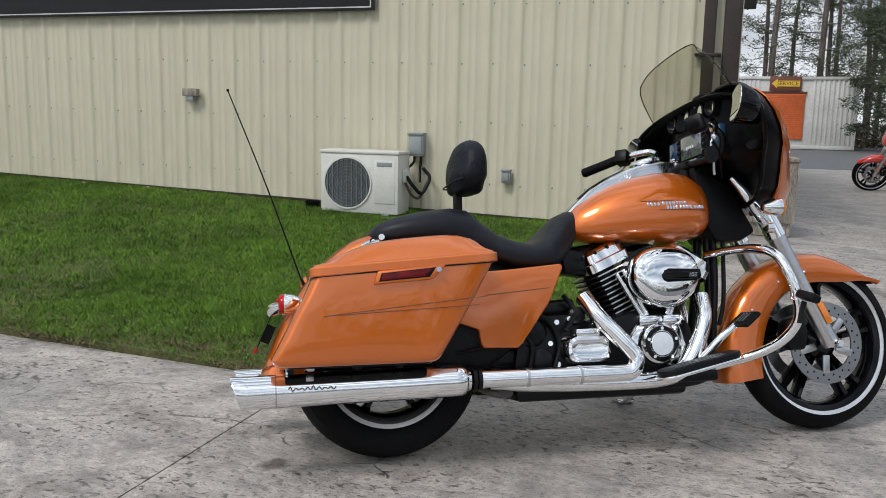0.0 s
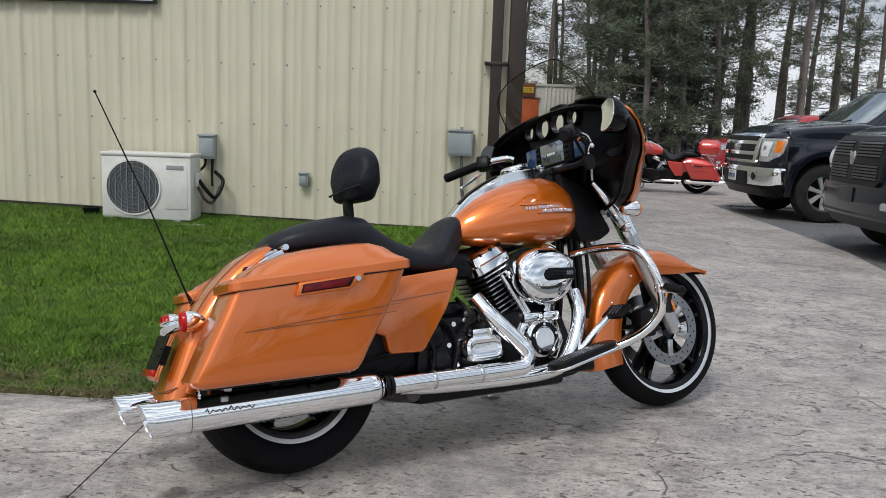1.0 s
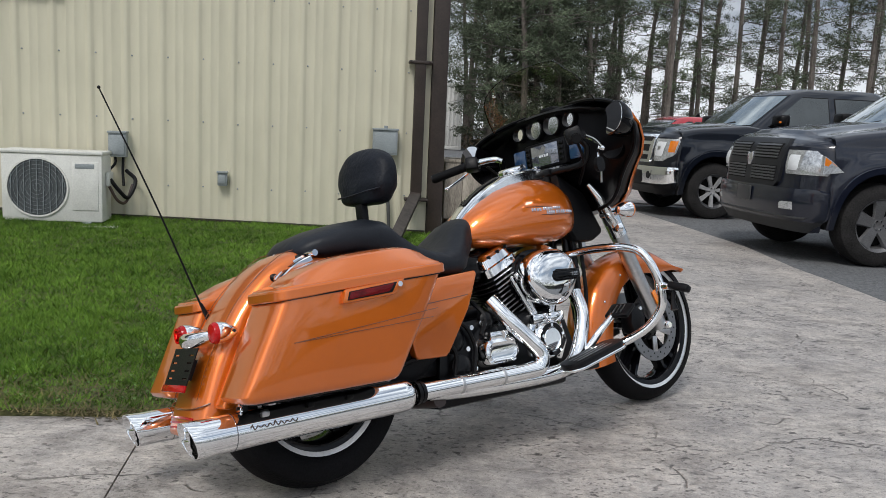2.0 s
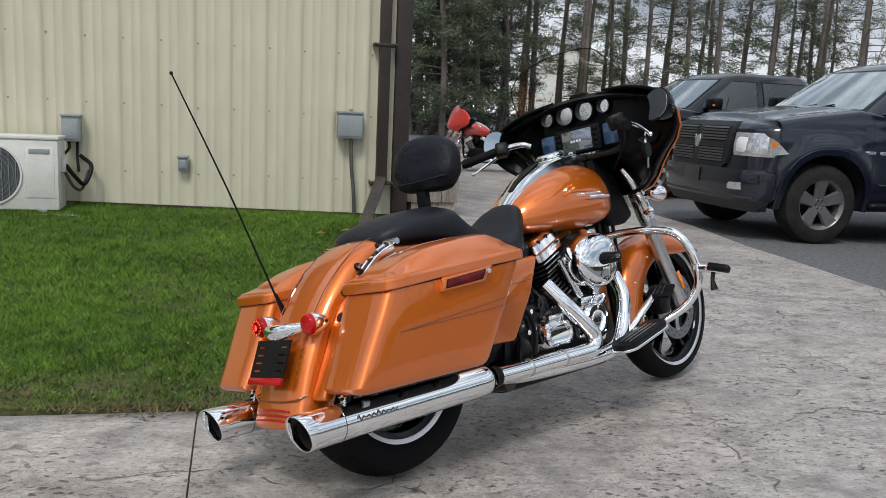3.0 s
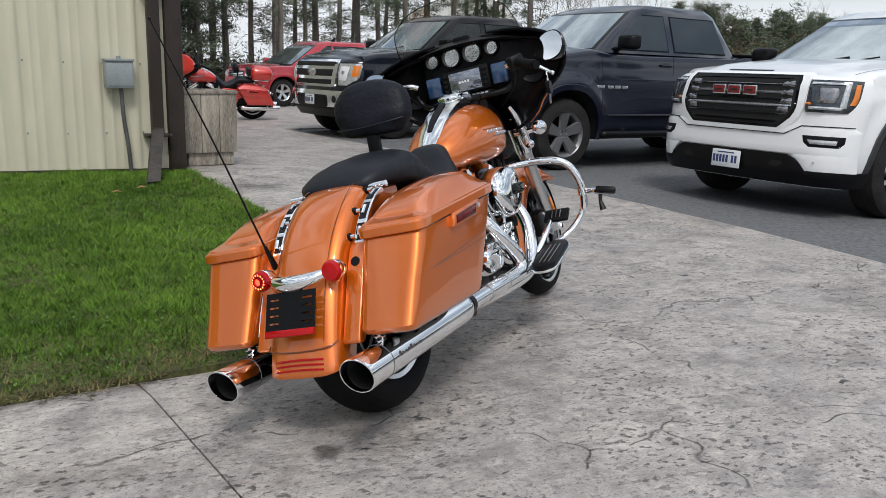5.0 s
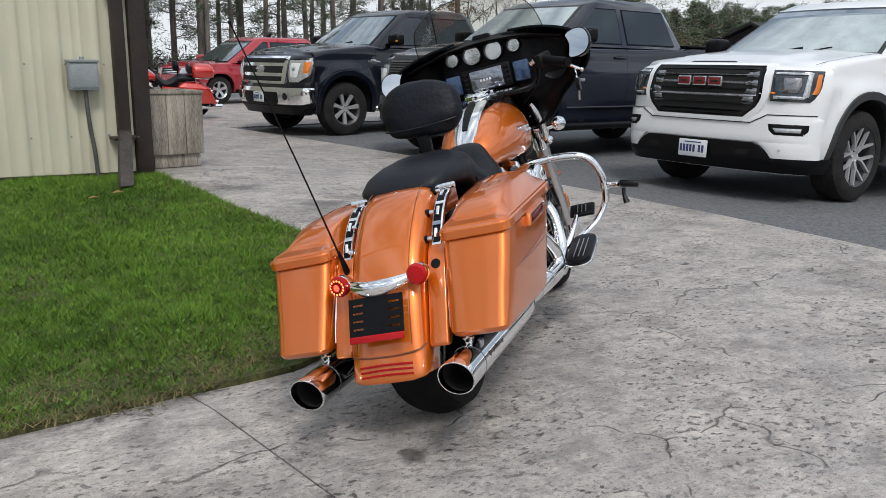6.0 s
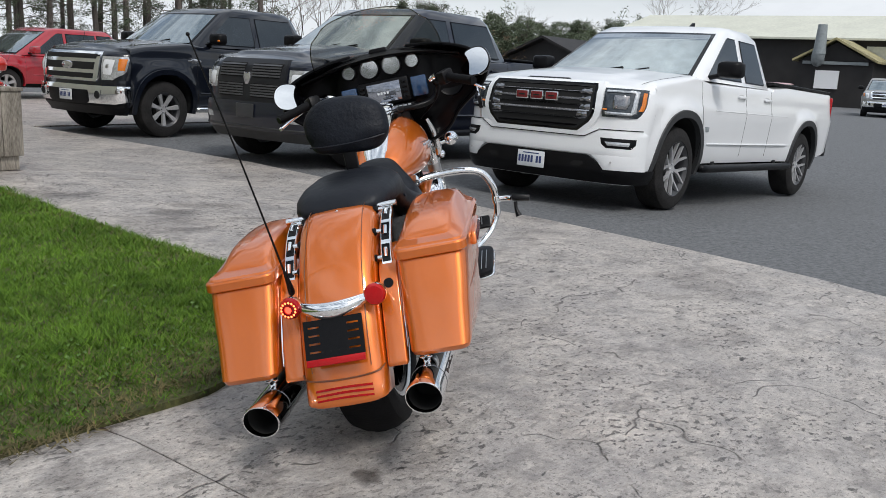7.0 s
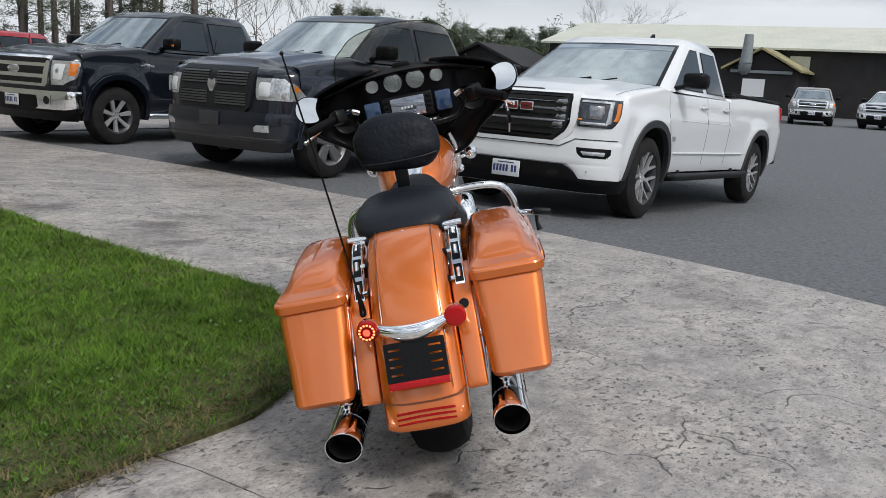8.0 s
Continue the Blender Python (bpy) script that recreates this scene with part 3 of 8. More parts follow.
def grass_blades():
    rng = np.random.default_rng(4)
    spots = []
    for x0, x1, y0, y1, per in ((-3.4, 0.55, 4.14, 5.6, 20000), (-3.4, 0.55, 5.6, 8.8, 11000), (-9.5, -3.4, 4.2, 8.8, 6000)):
        n = int((x1 - x0) * (y1 - y0) * per)
        spots.append(np.column_stack([rng.uniform(x0, x1, n), rng.uniform(y0, y1, n)]))
    p = np.concatenate(spots)
    edge = np.interp(p[:, 1], LAWN_Y, LAWN_X) + rng.normal(0, 0.022, len(p))
    front = 4.16 + np.maximum(0, -p[:, 0] - 1.0) * 0.065 + rng.normal(0, 0.02, len(p))
    keep = (p[:, 0] < edge) & (p[:, 1] > front) & (rng.random(len(p)) < 0.45 + 0.55 * np.clip((p[:, 1] - front) / 0.45, 0, 1))
    p = p[keep]
    n = len(p)
    s = np.clip((p[:, 1] - 4.2) / 4.6, 0, 1)
    z = 0.008 + s * (0.125 - 0.027 * p[:, 0])
    def clumps(cell):
        grid = rng.random((int(24 / cell) + 3, int(9 / cell) + 3))
        u, v = (p[:, 0] + 12) / cell, p[:, 1] / cell
        i, j = u.astype(int), v.astype(int)
        fu, fv = u - i, v - j
        fu, fv = fu * fu * (3 - 2 * fu), fv * fv * (3 - 2 * fv)
        return (grid[i, j] * (1 - fu) + grid[i + 1, j] * fu) * (1 - fv) + (grid[i, j + 1] * (1 - fu) + grid[i + 1, j + 1] * fu) * fv

    thin = np.clip((p[:, 1] - front[keep]) / 0.5, 0, 1)
    tuft = 0.35 + 0.45 * clumps(0.55) + 0.75 * clumps(0.11) ** 2 + 0.25 * clumps(0.045)
    h = (0.014 + 0.030 * rng.random(n)) * tuft * (0.75 + 0.25 * thin)
    w = 0.0016 + 0.0020 * rng.random(n) + (p[:, 1] > 5.6) * 0.0007 + (p[:, 0] < -3.4) * 0.0009
    a = rng.uniform(0, 2 * np.pi, n)
    lean = rng.uniform(0.3, 1.7, n) * h
    b = 4 * np.pi * clumps(0.07) + rng.normal(0, 1.7, n)
    dx, dy = np.cos(a) * w, np.sin(a) * w
    v = np.empty((n, 3, 3))
    v[:, 0] = np.column_stack([p[:, 0] - dx, p[:, 1] - dy, z])
    v[:, 1] = np.column_stack([p[:, 0] + dx, p[:, 1] + dy, z])
    v[:, 2] = np.column_stack([p[:, 0] + np.cos(b) * lean, p[:, 1] + np.sin(b) * lean, z + h])
    me = bpy.data.meshes.new("grass")
    me.vertices.add(3 * n)
    me.vertices.foreach_set("co", v.reshape(-1))
    me.loops.add(3 * n)
    me.loops.foreach_set("vertex_index", np.arange(3 * n, dtype=np.int32))
    me.polygons.add(n)
    me.polygons.foreach_set("loop_start", np.arange(0, 3 * n, 3, dtype=np.int32))
    me.update(calc_edges=True)
    me.materials.append(GRASS)
    return tagged(new("grass", me), "short mown green grass with a few yellowed tips", "grass", kind="stuff")


grass_blades()


def dry_edge():
    """Straw and torn roots along the ragged rim of the lawn, some of it lying on the slab."""
    rng = np.random.default_rng(9)
    n = 11000
    along = rng.uniform(0, 1, n)
    front = along < .72
    x = np.where(front, -9.0 + 9.2 * (along / .72) ** .6, 0.0)
    y = np.where(front, 4.16 + np.maximum(0, -x - 1.0) * .065, 4.2 + 4.5 * (along - .72) / .28)
    x = np.where(front, x, np.interp(y, LAWN_Y, LAWN_X))
    off = np.where(rng.random(n) < .5, rng.normal(.03, .035, n), np.abs(rng.normal(0, .22, n))) + .05 * np.sin(x * 5.3 + y * 3.1)
    y = np.where(front, y + off, y)
    x = np.where(front, x, x - off)
    keep = x < np.interp(y, LAWN_Y, LAWN_X) + .03
    x, y = x[keep], y[keep]
    n = len(x)
    s = np.clip((y - 4.2) / 4.6, 0, 1)
    z = .006 + s * (.125 - .027 * x) * (off[keep] > 0) + .012 * (off[keep] > .08)
    a, l, w = rng.uniform(0, 6.28, n), rng.uniform(.015, .05, n), rng.uniform(.0015, .004, n)
    v = np.empty((n, 3, 3))
    v[:, 0] = np.column_stack([x - np.sin(a) * w, y + np.cos(a) * w, z])
    v[:, 1] = np.column_stack([x + np.sin(a) * w, y - np.cos(a) * w, z])
    v[:, 2] = np.column_stack([x + np.cos(a) * l, y + np.sin(a) * l, z + rng.uniform(.002, .03, n)])
    me = bpy.data.meshes.new("dry_grass")
    me.from_pydata(v.reshape(-1, 3).tolist(), [], np.arange(3 * n).reshape(-1, 3).tolist())
    me.materials.append(DRY_GRASS)
    tagged(new("dry_grass", me), "straw-coloured dry grass along the lawn's edge", "grass", kind="stuff")


dry_edge()


def broad_leaves():
    """Clover and dandelion leaves low in the lawn's front edge."""
    rng = random.Random(8)
    sh = []
    for _ in range(480):
        x = rng.uniform(-3.2, 0.2)
        y = 4.2 + abs(rng.gauss(0, 0.6)) + max(0, -x - 1) * 0.065
        if x > float(np.interp(y, LAWN_Y, LAWN_X)) - 0.05:
            continue
        r, a, z = rng.uniform(0.004, 0.011), rng.uniform(0, 6.3), lawn_height(x, y) + rng.uniform(0.015, 0.035)
        sh.append(([(x + r * q * math.cos(a + k), y + r * q * math.sin(a + k), z + 0.006 * math.sin(3 * k)) for k, q in ((0, 1), (1.2, .8), (2.4, .9), (3.6, .6), (4.9, .9))], [(0, 1, 2, 3, 4)]))
    ob = part("weed_leaves", join(*sh), material("clover_leaf", (0.09, 0.17, 0.03), rough=0.7, vary=0.3))
    tagged(ob, "small clover and weed leaves in the lawn", "weeds", kind="stuff")


broad_leaves()

WALL_Y, CORNER_X, EAVE = 8.825, 0.33, 3.75

# ---------- main building ----------
wall_front = part("wall_front", box(-16, CORNER_X - 0.02, WALL_Y + 0.03, WALL_Y + 0.25, -0.1, EAVE), SIDING)
tagged(wall_front, "cream ribbed steel siding wall with screw rows", "wall", kind="structure")
wall_side = part("wall_side", box(CORNER_X - 0.22, CORNER_X, WALL_Y + 0.25, 22, -0.1, EAVE), SIDING)
tagged(wall_side, "cream steel siding end wall", "wall", kind="structure")
wall_back = part("wall_back", box(-16, CORNER_X, 22, 22.2, -0.1, EAVE), SIDING)
tagged(wall_back, "cream steel siding back wall", "wall", kind="structure")
wall_far = part("wall_far", box(-16.2, -16, WALL_Y + 0.03, 22.2, -0.1, EAVE), SIDING)
tagged(wall_far, "cream steel siding far end wall", "wall", kind="structure")
roof = part("roof", prism([(WALL_Y - 0.3, EAVE), (15.5, EAVE + 1.5), (22.5, EAVE), (22.5, EAVE + .15), (15.5, EAVE + 1.65), (WALL_Y - 0.3, EAVE + .15)], "x", -16.5, CORNER_X + 0.4), BROWN_TRIM)
tagged(roof, "dark brown metal gable roof", "roof", kind="structure")
corner = part("trim", box(CORNER_X - 0.13, CORNER_X + 0.012, WALL_Y - 0.045, WALL_Y + 0.12, 0.02, EAVE - .05, 0.008), BROWN_TRIM)
tagged(corner, "dark brown steel corner trim", "trim", kind="structure")
# brown strip put in for the shadow gap and dirty line below the siding
base_trim = part("base_trim", prism([(-16, 0), (CORNER_X - .14, 0), (CORNER_X - .14, .158), (-6, .325), (-16, .6)], "y", WALL_Y - .026, WALL_Y - .002), BROWN_TRIM)
tagged(base_trim, "dark strip for the shadow gap and dirt along the foot of the wall", "trim", kind="structure")


def downspout():
    t = thing("downspout", "dark brown square downspout strapped to the wall", "downspout")
    x = 0.085
    part("pipe", box(x - 0.05, x + 0.05, WALL_Y - 0.125, WALL_Y - 0.045, 0.47, EAVE - .02, 0.012), BROWN_TRIM, t)
    a, b = Vector((x, WALL_Y - 0.085, 0.50)), Vector((-0.17, 8.06, 0.115))
    d = (b - a).normalized()
    s = Vector((1, 0.2, 0)).normalized()
    u = s.cross(d).normalized()
    def ring(c, k):
        return [tuple(c + s * k * p + u * k * q * 0.8) for p, q in ((-.05, -.05), (.05, -.05), (.05, .05), (-.05, .05))]
    elbow = [ring(a + Vector((0, 0, .06)), .98), ring(a, 1.0), ring(a + d * .08, 1.05)]
    part("elbow", loft(elbow), BROWN_TRIM, t)
    part("extension", loft([ring(a + d * .06, 1.08), ring(b, 1.08), ring(b, .95), ring(b - d * .2, .95)], False), material("weathered_downspout", (.05, .042, .036), rough=.6, vary=.3, fine=30), t, "weathered grey kick-out")
    for z in (1.70, 0.455):
        strap = part("strap", box(x - 0.105, x + 0.105, WALL_Y - 0.135, WALL_Y - 0.012, z - 0.014, z + 0.014, 0.006), BROWN_TRIM, t)
        for sx in (-0.095, 0.095):
            part("bolt", ball((x + sx, WALL_Y - 0.14, z), 0.016, n=8, m=6), BROWN_TRIM, strap)


downspout()


def air_conditioner():
    x0, x1, y0, y1, z0, z1 = -3.40, -2.60, 8.36, 8.66, 0.205, 0.80
    t = thing("heat_pump_unit", "off-white outdoor heat pump on a concrete pad", "heat pump")
    part("cabinet", box(x0, x1, y0, y1, z0, z1 - 0.03, 0.012), AC_WHITE, t)
    part("top_cover", box(x0 - 0.008, x1 + 0.008, y0 - 0.01, y1 + 0.008, z1 - 0.032, z1, 0.01), AC_WHITE, t)
    cx, cz, r = x0 + 0.285, z0 + 0.285, 0.235
    part("fan_opening", lathe([(0.001, 0), (r, 0), (r, -0.004), (0.001, -0.004)], (cx, y0 - 0.002, cz), n=40), AC_DARK, t, "dark round fan opening")
    for k in range(1, 8):
        part("guard_ring", lathe([(r * k / 7.5 - .001, 0), (r * k / 7.5 + .001, 0), (r * k / 7.5 + .001, -.004), (r * k / 7.5 - .001, -.004)], (cx, y0 - .008, cz), n=40, close=True), BOX_GREY, t)
    for k in range(-4, 5):
        h = math.sqrt(r * r - (k * r / 4.6) ** 2)
        part("guard_bar", box(cx + k * r / 4.6 - .0018, cx + k * r / 4.6 + .0018, y0 - .018, y0 - .012, cz - h, cz + h), BOX_GREY, t)
    part("fan_frame", lathe([(r, 0), (r + .014, 0), (r + .014, -.012), (r, -.012)], (cx, y0 - .001, cz), n=40, close=True), AC_WHITE, t)
    part("front_panel", box(x0 + .56, x1 - .03, y0 - .006, y0 + .004, z0 + .1, z1 - .09, .004), AC_WHITE, t)
    part("grip_slot", box(x0 + .585, x1 - .06, y0 - .009, y0 - .004, z1 - .145, z1 - .105, .002), BOX_GREY, t)
    part("valve_cover", box(x1, x1 + .035, y0 + .1, y1 - .06, z0 + .3, z0 + .42, .01), AC_WHITE, t)
    part("line_set", tube([(x1 + .03, 8.5, z0 + .36), (x1 + .1, 8.52, z0 + .26), (x1 + .16, 8.58, z0 + .2), (x1 + .2, 8.68, z0 + .34), (x1 + .1, 8.78, z0 + .42)], .017), BLACK_SATIN, t, "black insulated pipes")
    part("line_set", tube([(x1 + .03, 8.47, z0 + .30), (x1 + .09, 8.5, z0 + .18), (x1 + .14, 8.58, z0 + .16), (x1 + .17, 8.7, z0 + .30)], .013), BADGE_DARK, t)
    for sx in (x0 + .1, x1 - .16):
        part("foot", box(sx, sx + .07, y0 - .02, y1 + .02, z0 - .02, z0 + .003, .004), BOX_GREY, t)
    pad = part("concrete_pad", box(-3.55, -2.45, 8.22, 8.78, 0.02, 0.187, .012), PAD)
    tagged(pad, "weathered concrete pad under the heat pump", "pad")
    junk = thing("planting_pot", "dark plastic tray beside the heat pump", "tray")
    part("tray", lathe([(0.04, 0), (.065, 0), (.08, .07), (.072, .07), (.06, .012), (.04, .012)], (-3.56, 8.5, .215), axis="z", n=20), BLACK_SATIN, junk)


air_conditioner()


def electrical_box(name, x, z, w, h, d, label, pipes):
    t = thing(name, label, "electrical box")
    y = WALL_Y - 0.03
    part("enclosure", box(x - w / 2, x + w / 2, y - d, y, z - h, z, .008), BOX_GREY, t)
    part("cover", box(x - w / 2 + .012, x + w / 2 - .012, y - d - .008, y - d + .002, z - h + .02, z - .03, .004), BOX_GREY, t)
    part("rain_lip", box(x - w / 2 - .006, x + w / 2 + .006, y - d - .014, y, z - .012, z + .006, .003), BOX_GREY, t)
    for name2, pts, r, mat in pipes:
        part(name2, tube(pts, r, n=10), mat, t)


electrical_box("disconnect_box", -2.56, 0.966, 0.15, 0.22, 0.09, "small grey electrical disconnect box on the wall",
               [("cable", [(-2.59, 8.76, .76), (-2.58, 8.72, .69), (-2.62, 8.66, .63)], .012, BLACK_SATIN),
                ("cable", [(-2.52, 8.76, .76), (-2.52, 8.74, .62), (-2.50, 8.68, .5)], .012, BLACK_SATIN)])
electrical_box("junction_box", -1.665, 0.645, 0.085, 0.125, 0.05, "tiny grey junction box on the wall", [])
electrical_box("meter_box", -0.215, 1.09, 0.225, 0.235, 0.1, "grey electrical box with conduit into the lawn",
               [("conduit", [(-.2, 8.75, .86), (-.19, 8.75, .6), (-.165, 8.745, .36), (-.15, 8.745, .05)], .017, CONDUIT),
                ("knob", [(-.21, 8.75, 1.09), (-.21, 8.75, 1.12)], .018, BOX_GREY)])

vent = thing("wall_vent", "small weathered dryer vent on the siding", "wall vent")
part("body", box(-5.21, -5.03, WALL_Y - .1, WALL_Y - .03, 1.29, 1.37, .01), WEATHERED, vent)
part("hood", box(-5.17, -5.08, WALL_Y - .09, WALL_Y - .03, 1.235, 1.3, .008), BOX_GREY, vent)

board = thing("wall_sign", "large black sign board with a thin pale border", "sign")
part("panel", box(-10.2, -3.03, WALL_Y - .075, WALL_Y - .028, 2.135, 3.6, .004), SIGN_BLACK, board)
for z in (2.163, 3.565):
    part("border", box(-10.17, -3.055, WALL_Y - .08, WALL_Y - .074, z - .006, z + .006), SIGN_EDGE, board)
part("border", box(-3.066, -3.055, WALL_Y - .08, WALL_Y - .074, 2.17, 3.558), SIGN_EDGE, board)


def planter():
    t = thing("planter_box", "weathered grey wooden planter box on the slab", "planter")
    x0, x1, y0, y1 = 0.385, 0.90, 8.98, 9.5
    zb, zt = slab_height(0.65, 9.2) + .005, 0.83
    part("plinth", box(x0 + .05, x1 - .03, y0 + .03, y1 - .03, zb, zb + .12, .006), WEATHERED, t)
    n = 3
    for k in range(n):
        a, b = x0 + (x1 - x0) * k / n, x0 + (x1 - x0) * (k + 1) / n
        part("board", box(a + .002, b - .002, y0, y0 + .03, zb + .12, zt - .03, .005), WEATHERED, t)
        part("board", box(a + .002, b - .002, y1 - .03, y1, zb + .12, zt - .03, .005), WEATHERED, t)
        a, b = y0 + .031 + (y1 - y0 - .062) * k / n, y0 + .031 + (y1 - y0 - .062) * (k + 1) / n
        part("board", box(x0, x0 + .03, a + .002, b - .002, zb + .12, zt - .03, .005), WEATHERED, t)
        part("board", box(x1 - .03, x1, a + .002, b - .002, zb + .12, zt - .03, .005), WEATHERED, t)
    part("rim", box(x0 - .012, x1 + .012, y0 - .012, y0 + .05, zt - .03, zt, .005), WEATHERED, t)
    part("rim", box(x0 - .012, x1 + .012, y1 - .05, y1 + .012, zt - .03, zt, .005), WEATHERED, t)
    part("rim", box(x0 - .012, x0 + .05, y0 + .052, y1 - .052, zt - .03, zt, .005), WEATHERED, t)
    part("rim", box(x1 - .05, x1 + .012, y0 + .052, y1 - .052, zt - .03, zt, .005), WEATHERED, t)
    part("earth", box(x0 + .032, x1 - .032, y0 + .032, y1 - .032, zt - .2, zt - .06), BARK, t)


planter()


def service_container():
    t = thing("storage_container", "off-white storage container with an orange shutter", "container")
    x0, x1, y0, y1, z0, z1 = -0.4, 5.75, 43, 45.4, 0.0, 3.25
    part("shell", box(x0, x1, y0 + .05, y1, z0 + .1, z1 - .03, .02), CONTAINER, t)
    for k in range(30):
        x = x0 + .1 + k * (x1 - x0 - .2) / 30
        if not (1.55 < x < 3.75):
            part("rib", box(x, x + .1, y0 + .005, y0 + .07, z0 + .2, z1 - .15, .015), CONTAINER, t)
    part("bottom_rail", box(x0, x1, y0 - .02, y0 + .1, z0, z0 + .17, .01), CONTAINER, t)
    part("top_rail", box(x0, x1, y0 - .02, y0 + .1, z1 - .13, z1, .01), CONTAINER, t)
    part("corner_post", box(x1 - .12, x1 + .01, y0 - .03, y0 + .1, z0, z1, .01), CONTAINER, t)
    sh = part("shutter", box(1.75, 3.55, y0 - .03, y0 + .02, .42, 2.48, .005), ORANGE_DOOR, t, "orange roll-up shutter")
    for k in range(22):
        part("slat", box(1.77, 3.53, y0 - .045, y0 - .028, .44 + k * .092, .515 + k * .092, .006), ORANGE_DOOR, sh)
    part("shutter_frame", box(1.68, 3.62, y0 - .05, y0 + .02, 2.49, 2.58, .005), SIGN_BROWN, t)
    s = thing("service_sign", "brown sign with a yellow arrow reading SERVICE", "sign")
    part("panel", box(2.0, 3.35, y0 - .1, y0 - .055, 2.6, 3.25, .01), SIGN_BROWN, s)
    arrow = [(2.08, 2.93), (2.32, 3.15), (2.32, 3.06), (3.27, 3.06), (3.27, 2.80), (2.32, 2.80), (2.32, 2.71)]
    part("arrow", prism(arrow, "y", y0 - .125, y0 - .1), SIGN_YELLOW, s)
    lettering("words", "SERVICE", 0.25, pose(2.76, y0 - .128, 2.93, 90, 0, 0), SIGN_BROWN, s)


service_container()


def dark_building():
    t = thing("workshop_building", "long dark-clad workshop with a pale metal roof", "building")
    x0, x1, y0, y1, e = 64, 80, -40, 34, 4.7
    part("wall", box(x0, x0 + .3, y0, y1, -.2, e), DARK_CLAD, t)
    part("wall", box(x0 + .3, x1, y1 - .3, y1, -.2, e), DARK_CLAD, t)
    part("wall", box(x1, x1 + .3, y0, y1, -.2, e), DARK_CLAD, t)
    part("wall", box(x0 + .3, x1, y0, y0 + .3, -.2, e), DARK_CLAD, t)
    part("gable", prism([(x0, e), (x1 + .3, e), ((x0 + x1) / 2, e + 2.0)], "y", y1 - .3, y1 - .02), DARK_CLAD, t)
    mid = (x0 + x1) / 2
    for a, b in (((x0 - .6, e - .12), (mid, e + 2.05)), ((x1 + .9, e - .12), (mid, e + 2.05))):
        part("roof", prism([a, b, (b[0], b[1] + .15), (a[0], a[1] + .15)], "y", y0 - .5, y1 + .6), PALE_ROOF, t, "pale standing-seam roof")
    # porch with its own little roof
    px, pa, pb = x0 - 5.0, 12.8, 18.1
    part("wall", box(px, x0 - .02, pa + .3, pb - .3, -.2, 3.0), DARK_CLAD, t)
    for ya, yb in ((pa, 15.5), (pb, 15.5)):
        part("roof", prism([(ya, 2.9), (yb, 4.35), (yb, 4.5), (ya, 3.05)], "x", px - .5, x0 - .02), MOSSY_ROOF, t, "mossy porch roof")
    part("gable", prism([(pa + .3, 2.95), (pb - .3, 2.95), (15.5, 4.2)], "x", px, px + .2), DARK_CLAD, t)
    part("fascia", box(px - .15, px - .02, pa + .6, pb - .6, 2.75, 2.95), BOX_GREY, t)
    part("notice_board", box(px - .12, px - .02, 15.1, 16.6, 1.15, 2.35), TRUCK_WHITE, t, "white notice board")
    duct = part("duct", tube([(px - .6, 16.4, 3.4), (px - .6, 16.4, 5.3)], [.42, .30], n=12), BOX_GREY, t, "grey metal chimney duct")
    part("duct_bend", tube([(px + .6, 16.7, 2.9), (px - .4, 16.5, 3.1), (px - .6, 16.4, 3.6)], .42, n=12), BOX_GREY, t)
    for yy in (16.2, 5.4, 2.2):
        part("wall_lamp", box(x0 - .35, x0 - .02, yy - .25, yy + .25, 3.6, 3.85, .03), BOX_GREY, t) if yy < 15 else None
    an = prism([(35.5, 0), (35.5, 2.4), (39.5, 4.1), (43.5, 2.4), (43.5, 0)], "x", 62, 70)
    part("annex", an, DARK_CLAD, t, "dark gabled annex")
    for ya, yb in ((35.0, 39.5), (44.0, 39.5)):
        part("annex_roof", prism([(ya, 2.3), (yb, 4.2), (yb, 4.4), (ya, 2.5)], "x", 61.3, 70.5), DARK_CLAD, t)
    win = part("window", box(x0 - .06, x0 - .01, 13.2, 14.6, 2.6, 4.2), PALE_ROOF, t, "boarded pale window")
    part("sill", box(x0 - .1, x0 - .06, 13.1, 14.7, 2.5, 2.6), BOX_GREY, win)


dark_building()


def green_shed():
    t = thing("green_shed", "small shed with a green metal roof beyond the trucks", "shed")
    part("wall", box(43, 47, 41, 45, -.1, 2.3), CONTAINER, t)
    part("roof", prism([(40.5, 2.2), (43, 3.1), (45.5, 2.2), (45.5, 2.35), (43, 3.25), (40.5, 2.35)], "x", 42.5, 47.5), material("green_roof", (0.03, 0.14, 0.10), rough=.5), t)


green_shed()

# ---------- motorcycles: local x ahead, y to the rider's left, z up, origin under the rear axle ----------
def rounded_rect(x0, x1, y0, y1, r, n=5):
    out = []
    for cx, cy, a0 in ((x1 - r, y1 - r, 0), (x0 + r, y1 - r, 90), (x0 + r, y0 + r, 180), (x1 - r, y0 + r, 270)):
        for k in range(n):
            a = radians(a0 + 90 * k / (n - 1))
            out.append((cx + r * math.cos(a), cy + r * math.sin(a)))
    return out


